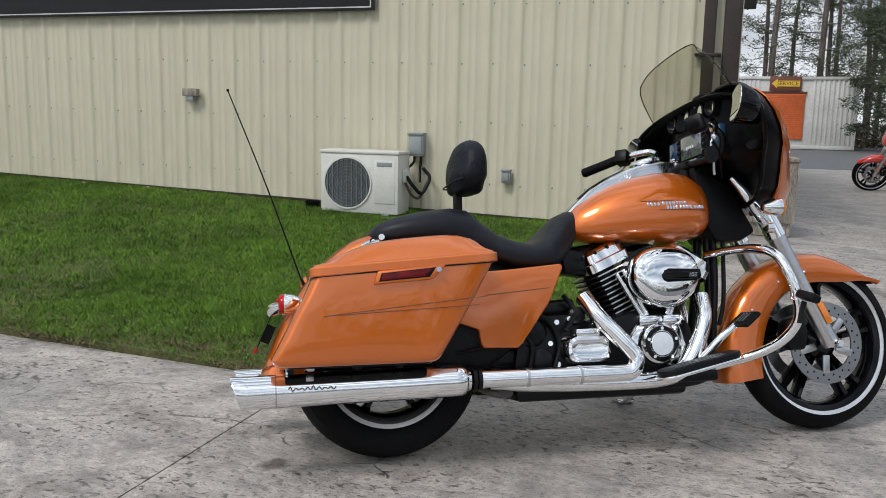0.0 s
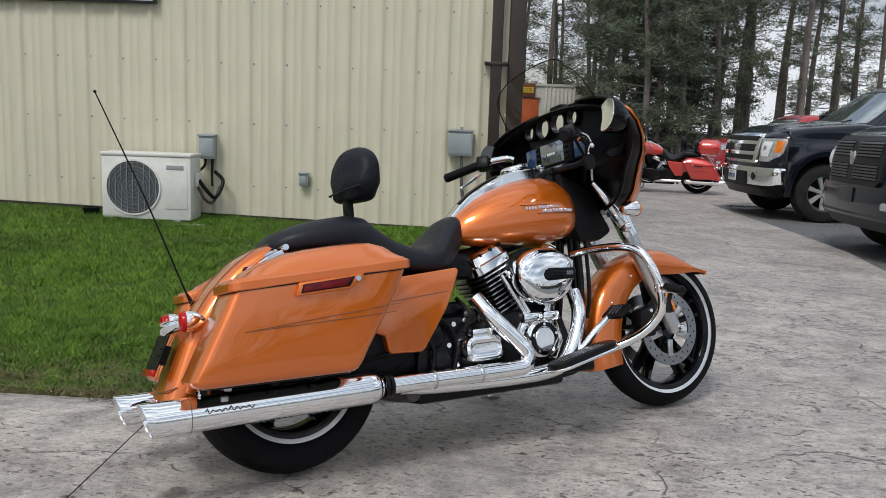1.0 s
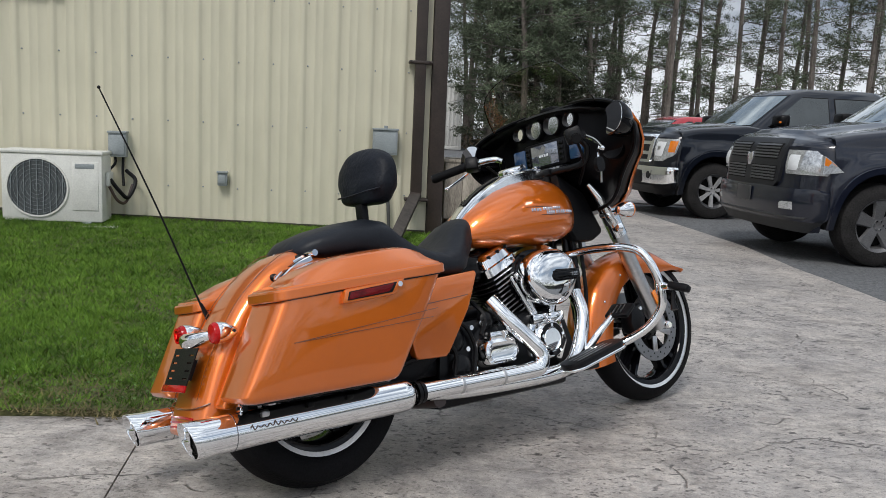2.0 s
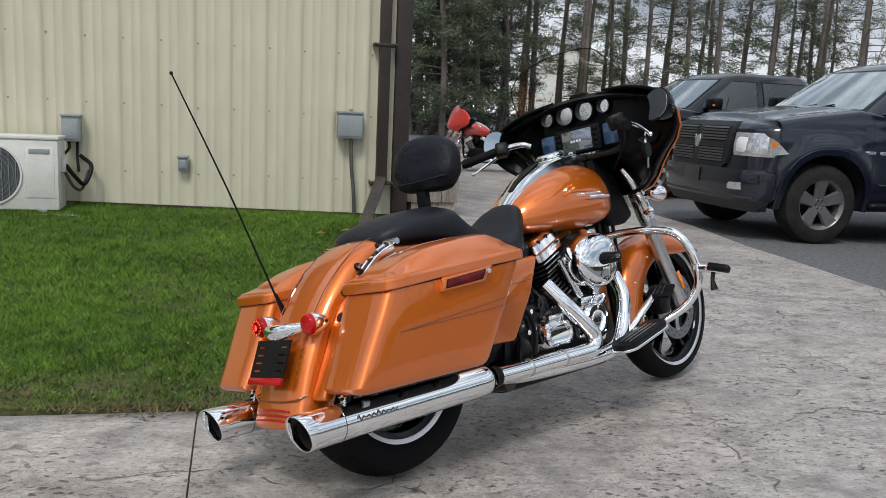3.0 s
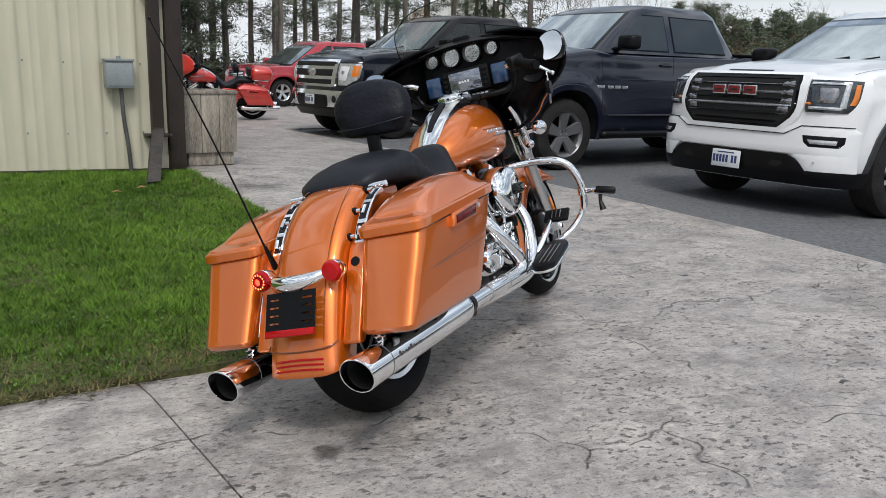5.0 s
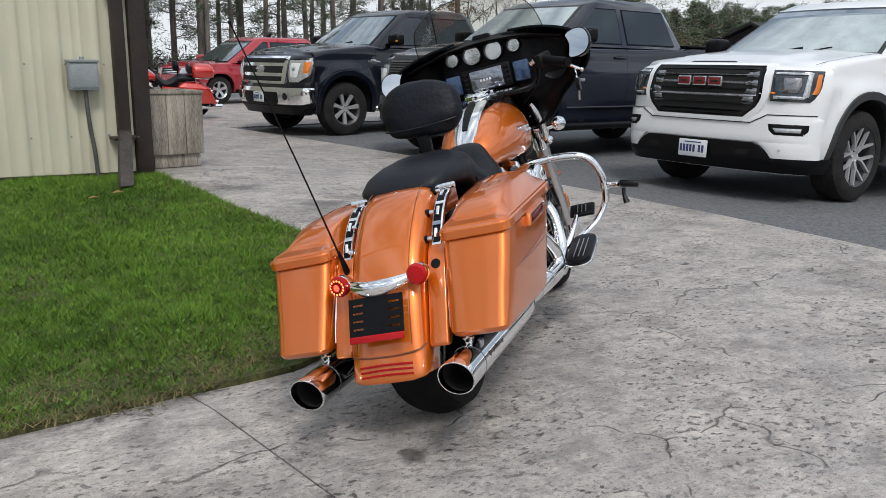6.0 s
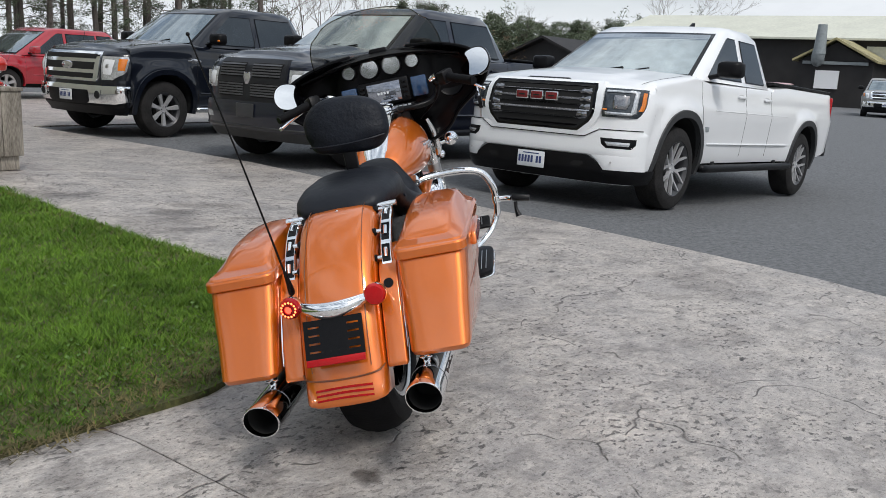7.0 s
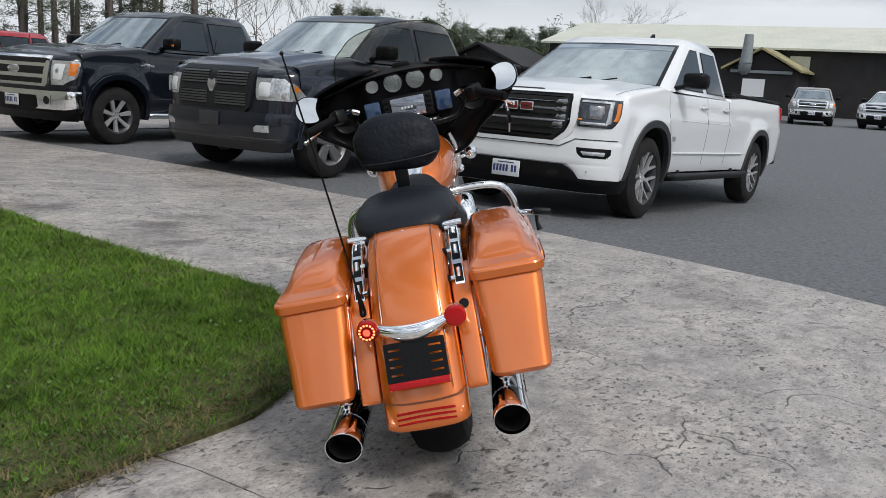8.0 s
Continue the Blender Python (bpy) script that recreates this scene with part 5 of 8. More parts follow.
def seat(bike):
    rows = [(-.062, .06, .722, .738), (-.05, .11, .712, .756), (-.02, .142, .704, .782), (.05, .160, .70, .806), (.13, .166, .70, .822), (.22, .162, .695, .832), (.275, .157, .68, .825),
            (.32, .158, .655, .785), (.37, .170, .628, .745), (.43, .184, .612, .718), (.49, .186, .605, .706), (.54, .176, .605, .725), (.585, .148, .615, .772), (.62, .118, .64, .806), (.655, .095, .68, .822), (.685, .075, .74, .822), (.70, .04, .77, .806)]
    rings = []
    for x, w, zb, zt in rows:
        c = (zb + zt) / 2
        ring = []
        for k in range(28):
            a = 2 * math.pi * k / 28
            co, si = math.cos(a), math.sin(a)
            y = w * math.copysign(abs(co) ** .72, co)
            z = c + (zt - zb) / 2 * math.copysign(abs(si) ** (.9 if si > 0 else .5), si)
            ring.append((x, y, z))
        rings.append(ring)
    s = part("seat", loft(rings), LEATHER, bike, "black vinyl two-up seat", sharp=60)
    part("seat_welt", tube([(.285, -.155, .70), (.298, -.12, .775), (.30, 0, .805), (.298, .12, .775), (.285, .155, .70)], .004, n=6), LEATHER, s)
    part("seat_bolt", ball((-.075, 0, .728), .009, n=10, m=6), CHROME, s)
    b = part("backrest_post", box(.255, .28, -.022, .022, .80, .93, .004), BLACK_SATIN, bike)
    rings = []
    levels = dense([(.884, .030, .070), (.890, .044, .100), (.905, .054, .124), (.930, .060, .140), (.965, .061, .148), (1.0, .057, .146), (1.03, .050, .132), (1.055, .040, .105), (1.070, .026, .070), (1.077, .010, .034)], 3)
    for z, a, w in levels:
        ring = []
        for k in range(48):
            u = 2 * math.pi * k / 48
            co, si = math.cos(u), math.sin(u)
            px = a * math.copysign(abs(co) ** .8, co)
            py = w * math.copysign(abs(si) ** .8, si)
            fold = .010 * noise.noise((px * 9, py * 9 + z * 12, z * 22)) + .007 * math.sin((z - .9) * 80 + py * 26 + 2 * math.sin(py * 31)) * ramp01(.99 - z, 0, .07)
            ring.append((.292 + px * (1 + fold * 9) + (z - .88) * .10, py * (1 + fold * 2.2), z + .006 * math.sin(py * 14)))
        rings.append(ring)
    pad = part("backrest_pad", loft(rings), COVER, b, "black vinyl cover over the rider backrest", sharp=80)
    part("cover_welt", tube([(.262, -.132, .925), (.236, -.085, .920), (.231, 0, .917), (.236, .085, .920), (.262, .132, .925)], .003, n=6), LEATHER, pad)


def tank(bike, paint):
    rows = [(.636, .04, .742, .775), (.652, .075, .728, .803), (.69, .105, .716, .842), (.75, .132, .708, .882), (.82, .151, .703, .918), (.90, .164, .70, .945), (.98, .171, .70, .962), (1.05, .172, .702, .966), (1.10, .166, .706, .958), (1.145, .148, .718, .934), (1.172, .115, .742, .90), (1.186, .06, .775, .86)]
    rings = []
    for x, w, zb, zt in rows:
        ring = []
        zc = zb + (zt - zb) * .42
        for k in range(32):
            a = 2 * math.pi * k / 32
            co, si = math.cos(a), math.sin(a)
            y = w * math.copysign(abs(co) ** .8, co)
            z = zc + ((zt - zc) * abs(si) ** .95 if si > 0 else -(zc - zb) * abs(si) ** .62)
            ring.append((x, y, z))
        rings.append(ring)
    tank_rows = rows

    def flank(x, z):
        """Half width of the tank's skin at a place on its side."""
        xs = [q[0] for q in tank_rows]
        w, zb, zt = (float(np.interp(x, xs, [q[k] for q in tank_rows])) for k in (1, 2, 3))
        zc = zb + (zt - zb) * .42
        si = min(1.0, max(0.0, (z - zc) / (zt - zc))) ** (1 / .95)
        return w * math.sqrt(1 - si * si) ** .8
    t = part("fuel_tank", loft(rings), paint, bike, "painted fuel tank", sharp=70)
    rows = [(.668, .040, .824, .80), (.70, .046, .856, .82), (.75, .050, .899, .86), (.82, .054, .942, .90), (.90, .058, .977, .93), (.96, .064, .995, .95), (1.02, .068, 1.005, .955), (1.08, .064, 1.004, .95), (1.12, .045, .988, .945)]
    rings = [[(x, -w * 1.02, zb), (x, -w * 1.02, zt - .012), (x, -w * .86, zt - .003), (x, 0, zt), (x, w * .86, zt - .003), (x, w * 1.02, zt - .012), (x, w * 1.02, zb)] for x, w, zt, zb in rows]
    con = part("console", loft(rings), CONSOLE_CHROME, t, "chrome tank console")
    part("console_inlay", loft([[(x, -w, z), (x, w, z), (x, w, z + .003), (x, -w, z + .003)] for x, w, z in ((.715, .010, .871), (.76, .014, .9075), (.82, .017, .9425), (.885, .014, .972), (.90, .007, .978))]), BLACK_SATIN, con)
    capm = Matrix.Translation((.985, 0, 1.0)) @ Matrix.Rotation(radians(-14), 4, "Y")
    part("fuel_door", moved(lathe([(.0005, .019), (.045, .019), (.054, .014), (.057, .006), (.057, 0)], (0, 0, 0), axis="z", n=32), capm), CHROME, con, "round chrome fuel door")
    part("door_latch", box(1.075, 1.10, -.045, -.02, .998, 1.016, .004), CHROME, con)
    for s in (-1, 1):
        bm = []
        for x0, x1, z0, z1 in ((.905, .955, .822, .834), (.96, 1.01, .825, .837), (1.012, 1.052, .828, .838), (.975, 1.02, .810, .823), (1.024, 1.075, .812, .825), (1.08, 1.125, .813, .824)):
            for k in range(4):
                a, b = x0 + (x1 - x0) * k / 4, x0 + (x1 - x0) * (k + .72) / 4
                y = s * (flank((a + b) / 2, (z0 + z1) / 2) + .0005)
                bm.append(box(a, b, y - .003, y + .0025, z0, z1, .001, 1))
        part("badge", join(*bm), BADGE_SILVER, t, "silver tank badge")
        part("badge_line", join(*[tube([(x, s * (flank(x, z) + .0005), z) for x in np.linspace(xa, xb, 9)], .0012, n=5, steps=1) for xa, xb, z in ((.885, 1.0, .8395), (.95, 1.13, .8075))]), BADGE_DARK, t)
    return t


def side_covers(bike, paint):
    for s in (-1, 1):
        poly = [(.20, .60), (.36, .606), (.565, .624), (.572, .612), (.545, .55), (.517, .493), (.42, .362), (.405, .350), (.292, .354), (.282, .365), (.275, .415), (.20, .44)]
        c = part("side_cover", prism(poly, "y", s * .15, s * .205, .014, 3), paint, bike, "painted side cover")
        part("pinstripe", tube([(.30, s * .2058, .525), (.52, s * .2058, .545)], .0015, n=5, steps=1), PINSTRIPE, c)


def rear_guard(bike, paint):
    path = dense([(.14, .745, .10), (.0, .745, .11), (-.09, .728, .12), (-.165, .685, .13), (-.235, .618, .14), (-.295, .54, .14), (-.345, .455, .13), (-.382, .37, .12), (-.416, .285, .11), (-.426, .250, .105), (-.424, .238, .10)], 3)
    sec = [(-.119, 1, 0), (-.119, .5, 0), (-.116, .22, 0), (-.106, .06, .006), (-.085, 0, .003), (-.07, 0, .0), (-.03, 0, -.002), (0, 0, -.003), (.03, 0, -.002), (.07, 0, 0), (.085, 0, .003), (.106, .06, .006), (.116, .22, 0), (.119, .5, 0), (.119, 1, 0)]
    fend = part("rear_fender", arch_strip(path, sec), paint, bike, "painted rear fender", sharp=50)
    for s in (-1, 1):
        flip = (lambda q: q) if s > 0 else mirrored
        poly = [(-.10, .615), (-.19, .590), (-.232, .555), (-.268, .498), (-.310, .42), (-.350, .345), (-.366, .316), (-.362, .306), (-.335, .305), (-.25, .40), (-.1, .54)]
        part("fender_filler", prism(poly, "y", s * .1225, s * .180, .010, 3), paint, fend, "painted filler panel beside the fender")
        part("fender_crease", tube([(-.02, s * .086, .746), (-.11, s * .086, .722), (-.25, s * .086, .604), (-.35, s * .086, .45), (-.40, s * .086, .335)], .0012, n=5), PINSTRIPE, fend)
        # curved chrome docking rail in the gap between fender and bag
        mid = dense([(-.035, .706, 0), (-.085, .686, 0), (-.135, .650, 0), (-.178, .606, 0), (-.206, .562, 0)], 4)
        strip = []
        for k, (x, z, _) in enumerate(mid):
            a, b = mid[max(0, k - 1)], mid[min(len(mid) - 1, k + 1)]
            t = Vector((b[0] - a[0], b[1] - a[1])).normalized()
            nx, nz = t.y, -t.x
            if nz < 0:
                nx, nz = -nx, -nz
            strip.append((Vector((x, z)), t, Vector((nx, nz))))

        def band(y0, y1, lo, hi, rows):
            e = min(.003, (hi - lo) * .4)
            out = []
            for c, t, nrm in rows:
                out.append([(c.x + nrm.x * h, y, c.y + nrm.y * h) for y, h in ((y0, lo), (y0, hi - e), (y0 + e, hi), (y1 - e, hi), (y1, hi - e), (y1, lo))])
            return flip(loft(out))
        rail = part("docking_rail", band(.132, .166, -.006, .010, strip), CHROME, bike, "curved chrome docking rail between fender and bag")
        for a, b in ((1, 5), (6, 10), (11, 15)):
            part("rail_slot", band(.1365, .161, .0095, .0115, strip[a:b + 1]), BLACK_GLOSS, rail)
        for a, b in ((2, 4), (7, 9), (12, 14)):
            part("rail_lug", band(.144, .155, .0095, .019, strip[a:b + 1]), CHROME, rail)
        for k in (1, 8, 14):
            c = strip[k][0] + strip[k][2] * .012
            part("rail_stud", flip(tube([(c.x, .112, c.y), (c.x, .138, c.y)], .007, n=10)), CHROME, rail)
            part("docking_knob", flip(lathe([(.0005, -.014), (.009, -.013), (.012, -.006), (.012, .004), (.007, .008)], (c.x, .116, c.y), n=14)), BLACK_SATIN, rail)
        part("rail_end", flip(tube([(-.03, .118, .722), (-.03, .178, .722)], [.010, .012, .010], n=12)), CHROME, rail)
        part("bag_trim", flip(tube([(-.212, .178, .560), (-.262, .1835, .478), (-.31, .185, .40), (-.338, .1845, .35)], [.0075, .0055, .004, .002], n=8)), CHROME, bike, "thin chrome trim beside the bag")
        # thin black sheet put in as the shade between fender and bag
        part("gap_shadow_plate", flip(prism([(-.205, .555), (-.285, .42), (-.315, .36), (.10, .36), (.10, .555)], "y", .172, .176)), BLACK_SATIN, bike, "black sheet standing in for shade behind the bag")
        # lamp on a chrome stalk
        lamp = part("tail_lamp", lathe([(.0005, .055), (.011, .053), (.022, .04), (.030, .018), (.032, 0), (.031, -.006)], (-.335, s * .124, .517), axis="x", n=24), CHROME, bike, "bullet tail lamp")
        part("lens", lathe([(.031, -.004), (.031, -.012), (.026, -.02), (.012, -.023), (.0005, -.0235)], (-.335, s * .124, .517), axis="x", n=24), RED_LENS, lamp, "red lens")
        if s > 0:
            cups, lit = [], []
            for k in range(14):
                c = (-.3580, s * .124 + .0205 * math.cos(2 * math.pi * k / 14), .517 + .0205 * math.sin(2 * math.pi * k / 14))
                cups.append(lathe([(.0037, .006), (.0037, -.0042), (.0042, -.0042), (.0042, .006)], c, axis="x", n=10, close=True))
                lit.append(lathe([(.0005, -.001), (.0036, -.001), (.0036, .003), (.0005, .003)], c, axis="x", n=8))
            c = (-.3600, s * .124, .517)
            cups.append(lathe([(.0105, .006), (.0105, -.006), (.0115, -.006), (.0115, .006)], c, axis="x", n=16, close=True))
            core = lathe([(.0005, .0), (.0103, .0), (.0103, .003), (.0005, .003)], c, axis="x", n=14)
            part("diode_cups", join(*cups), RED_LENS, lamp)["kind"] = "stuff"
            part("lit_ring", join(*lit), DIODE_GLOW, lamp, "lit ring of small diodes")
            part("lit_core", core, RED_GLOW, lamp, "lit red centre")
    part("filler_plug", moved(lathe([(.0005, 0), (.0145, 0), (.0145, -.004), (.0005, -.004)], (0, 0, 0), axis="x", n=20), Matrix.Translation((-.2515, -.150, .522)) @ Matrix.Rotation(radians(30), 4, "Y")), BLACK_SATIN, fend, "round black plug")
    bar = []
    for y in np.linspace(-.108, .108, 17):
        q = 1 - (y / .108) ** 2
        h, x, z = .0095 + .0125 * q ** .8, -.338 - .050 * q, .515 - .014 * q
        bar.append([(x + dx, y, z + dz * h) for dx, dz in ((.016, -1), (.004, -1.05), (-.004, -.75), (-.008, 0), (-.004, .6), (.006, .95), (.018, 1))])
    part("lamp_bar", loft(bar), CHROME, bike, "curved chrome lamp bar")
    tilt = Matrix.Translation((-.404, 0, .428)) @ Matrix.Rotation(radians(24), 4, "Y")
    strips = [box(-.0018, .0018, -.040, .040, -.052, .057)]
    for s in (-1, 1):
        strips.append(box(-.0018, .0018, s * .079 - .006, s * .079 + .006, -.052, .057))
        for k in range(5):
            strips.append(box(-.0018, .0018, min(s * .040, s * .073), max(s * .040, s * .073), -.052 + k * .0228, -.0345 + k * .0228))
    pb = part("plate_bracket", moved(join(*strips), tilt), BLACK_SATIN, bike, "slotted black number plate bracket with no plate")
    part("bracket_holes", moved(join(*[lathe([(.0004, -.0019), (.0022, -.0019), (.0022, -.0024), (.0004, -.0024)], (0, y, -.034), axis="x", n=8) for y in (-.035, -.012, .012, .035)]), tilt), WELL, pb)
    part("bracket_post", moved(box(.0, .03, -.03, .03, -.03, .03), tilt), BLACK_SATIN, pb)
    part("reflector", moved(box(-.006, .003, -.084, .084, -.072, -.052, .002), tilt), RED_LENS, pb, "red strip reflector")
    for k in range(3):
        z = .262 + k * .0135
        q = []
        for y in np.linspace(-.082, .082, 13):
            x0 = -.4285 + (z - .262) * .25 + .004 * ramp01(abs(y), .05, .09) + .002 * (y / .08) ** 2
            zz = z - .004 * (y / .08) ** 2
            q.append([(x0 + .004, y, zz - .003), (x0 - .001, y, zz - .0025), (x0 - .001, y, zz + .0025), (x0 + .004, y, zz + .003)])
        part("lower_lamp", loft(q), RED_LENS, fend, "thin red lamp strip")
    part("fender_seam", tube([(-.375, -.1195, .325), (-.402, -.103, .317), (-.4105, -.06, .312), (-.412, 0, .310), (-.4105, .06, .312), (-.402, .103, .317), (-.375, .1195, .325)], .0025, n=6), PINSTRIPE, fend)
    ant = part("antenna_mount", tube([(-.215, .15, .50), (-.245, .142, .55), (-.272, .139, .61)], [.013, .010, .005], n=10), BLACK_SATIN, bike)
    part("antenna_whip", tube([(-.270, .139, .600), (-.385, .145, .935), (-.515, .153, 1.280)], [.0034, .0028, .0022], n=6), BLACK_SATIN, ant)
    part("antenna_tip", ball((-.516, .153, 1.283), .0055, n=8, m=5), BLACK_SATIN, ant)


def front_end(bike, paint):
    path = dense([(1.885, .548, .004), (1.83, .582, .035), (1.763, .617, .075), (1.69, .646, .10), (1.62, .66, .108), (1.526, .652, .11), (1.45, .628, .115), (1.381, .588, .12), (1.307, .514, .13), (1.255, .42, .138), (1.232, .33, .14), (1.224, .25, .14), (1.23, .186, .138)], 3)
    sec = [(-.079, 1, 0), (-.083, .6, 0), (-.082, .3, .01), (-.074, .08, .014), (-.055, 0, .008), (-.028, 0, .002), (0, 0, 0), (.028, 0, .002), (.055, 0, .008), (.074, .08, .014), (.082, .3, .01), (.083, .6, 0), (.079, 1, 0)]
    f = part("front_fender", arch_strip(path, sec, .005), paint, bike, "painted front fender", sharp=50)
    for x, z in ((1.335, .45), (1.45, .55), (1.56, .585)):
        for s in (-1, 1):
            part("fender_bolt", ball((x, s * .084, z), .006, n=8, m=5), CHROME, f)
    for s in (-1, 1):
        leg = part("fork_leg", tube([(1.628, s * .118, .315), (1.575, s * .118, .42), (1.47, s * .118, .63), (1.43, s * .118, .715)], [.032, .03, .031, .033], n=18, steps=3), ALLOY, bike, "polished fork lower")
        part("fork_cover", tube([(1.43, s * .118, .715), (1.345, s * .118, .885)], .037, n=18), CHROME, leg, "chrome fork cover")
        part("axle_nut", lathe([(.0005, s * .165), (.012, s * .165), (.018, s * .155), (.018, s * .12), (.0005, s * .12)], (1.635, 0, .32), n=12), CHROME, leg)
        part("reflector", moved(box(-.011, .011, -.003, .003, -.042, .042, .002), Matrix.Translation((1.585, s * .152, .432)) @ Matrix.Rotation(radians(-27), 4, "Y")), AMBER_LENS, leg, "amber reflector")
        part("caliper", prism([(1.455, .30), (1.52, .30), (1.535, .37), (1.515, .43), (1.45, .41), (1.44, .35)], "y", s * .06, s * .125, .012), BLACK_PARTS, leg, "black brake caliper")
        part("caliper_bolt", lathe([(.0005, s * .13), (.008, s * .13), (.008, s * .12), (.0005, s * .12)], (1.50, 0, .405), n=8), CHROME, leg)
        sig = part("turn_signal", lathe([(.0005, -.055), (.014, -.052), (.026, -.03), (.031, -.005), (.032, .012)], (1.36, s * .232, .808), axis="x", n=20), CHROME, bike, "chrome bullet turn signal")
        part("lens", lathe([(.031, .012), (.031, .02), (.022, .028), (.0005, .031)], (1.36, s * .232, .808), axis="x", n=20), AMBER_LENS, sig, "amber lens")
        part("signal_arm", tube([(1.335, s * .12, .80), (1.345, s * .18, .80), (1.355, s * .222, .806)], .012, n=10), CHROME, sig)
        part("brace", tube([(1.245, s * .15, .925), (1.29, s * .165, .86), (1.345, s * .165, .78), (1.37, s * .16, .745)], [.012, .02, .02, .014], n=10), CHROME, bike, "chrome fairing bracket")
        part("lower_fork_lamp", lathe([(.0005, -.02), (.018, -.015), (.02, .01), (.0005, .018)], (1.372, s * .17, .742), axis="x", n=14), CHROME, bike)
        # crash bar
        bar = part("engine_guard", tube([(1.185, s * .05, .655), (1.225, s * .14, .664), (1.252, s * .27, .658), (1.270, s * .345, .632), (1.288, s * .382, .570), (1.309, s * .391, .490), (1.316, s * .378, .415), (1.285, s * .335, .348), (1.22, s * .27, .300), (1.10, s * .2, .262)], .0165, n=14), CHROME, bike, "chrome engine guard")
        board = part("floorboard", moved(prism(rounded_rect(-.145, .15, -.052, .052, .05, 7), "z", -.008, .012, .006), Matrix.Translation((.99, s * .30, .278)) @ Matrix.Rotation(radians(-12), 4, "Y")), BLACK_SATIN, bike, "black rubber floorboard")
        part("board_rim", moved(prism(rounded_rect(-.152, .157, -.058, .058, .054, 7), "z", -.018, -.006, .004), Matrix.Translation((.99, s * .30, .278)) @ Matrix.Rotation(radians(-12), 4, "Y")), CHROME, board)
        for k in range(3):
            part("tread_line", moved(box(-.10, .09, -.024 + k * .02, -.021 + k * .02, .0105, .0135), Matrix.Translation((.99, s * .30, .278)) @ Matrix.Rotation(radians(-12), 4, "Y")), ALLOY, board)
        part("board_bracket", join(tube([(1.0, s * .12, .235), (1.0, s * .25, .245)], .016, n=10), box(.93, 1.10, s * .215 - .02, s * .215 + .02, .215, .255, .01)), BLACK_PARTS, board)
    # right side only: brake pedal and highway peg
    ped = part("brake_pedal", tube([(1.0, -.20, .25), (1.05, -.235, .30), (1.10, -.262, .36), (1.155, -.275, .405)], [.013, .014, .013, .012], n=10), CHROME, bike)
    pad = part("pedal_pad", moved(box(-.035, .035, -.055, .055, -.008, .010, .008), Matrix.Translation((1.17, -.30, .418)) @ Matrix.Rotation(radians(-38), 4, "Y")), BLACK_SATIN, ped, "black rubber pedal pad")
    for k in range(3):
        part("pad_line", moved(box(-.02, .022, -.02 + k * .018, -.016 + k * .018, .0095, .0125), Matrix.Translation((1.17, -.30, .418)) @ Matrix.Rotation(radians(-38), 4, "Y")), ALLOY, pad)
    peg = part("highway_peg", tube([(1.309, -.391, .492), (1.295, -.44, .49), (1.28, -.462, .487)], .013, n=10), CHROME, bike, "chrome clamp with a black highway peg")
    part("peg_pad", moved(box(-.018, .018, -.042, .042, -.014, .013, .008), Matrix.Translation((1.268, -.505, .486)) @ pose(0, 0, 0, 14, 25, 8)), BLACK_SATIN, peg)
    part("peg_link", tube([(1.272, -.478, .47), (1.262, -.476, .44), (1.255, -.483, .405)], [.009, .008, .015], n=8), BLACK_SATIN, peg)
    part("guard_clamp", lathe([(.0175, -.015), (.021, -.015), (.021, .015), (.0175, .015)], (1.3085, -.391, .492), axis="z", n=16, close=True), CHROME, peg)


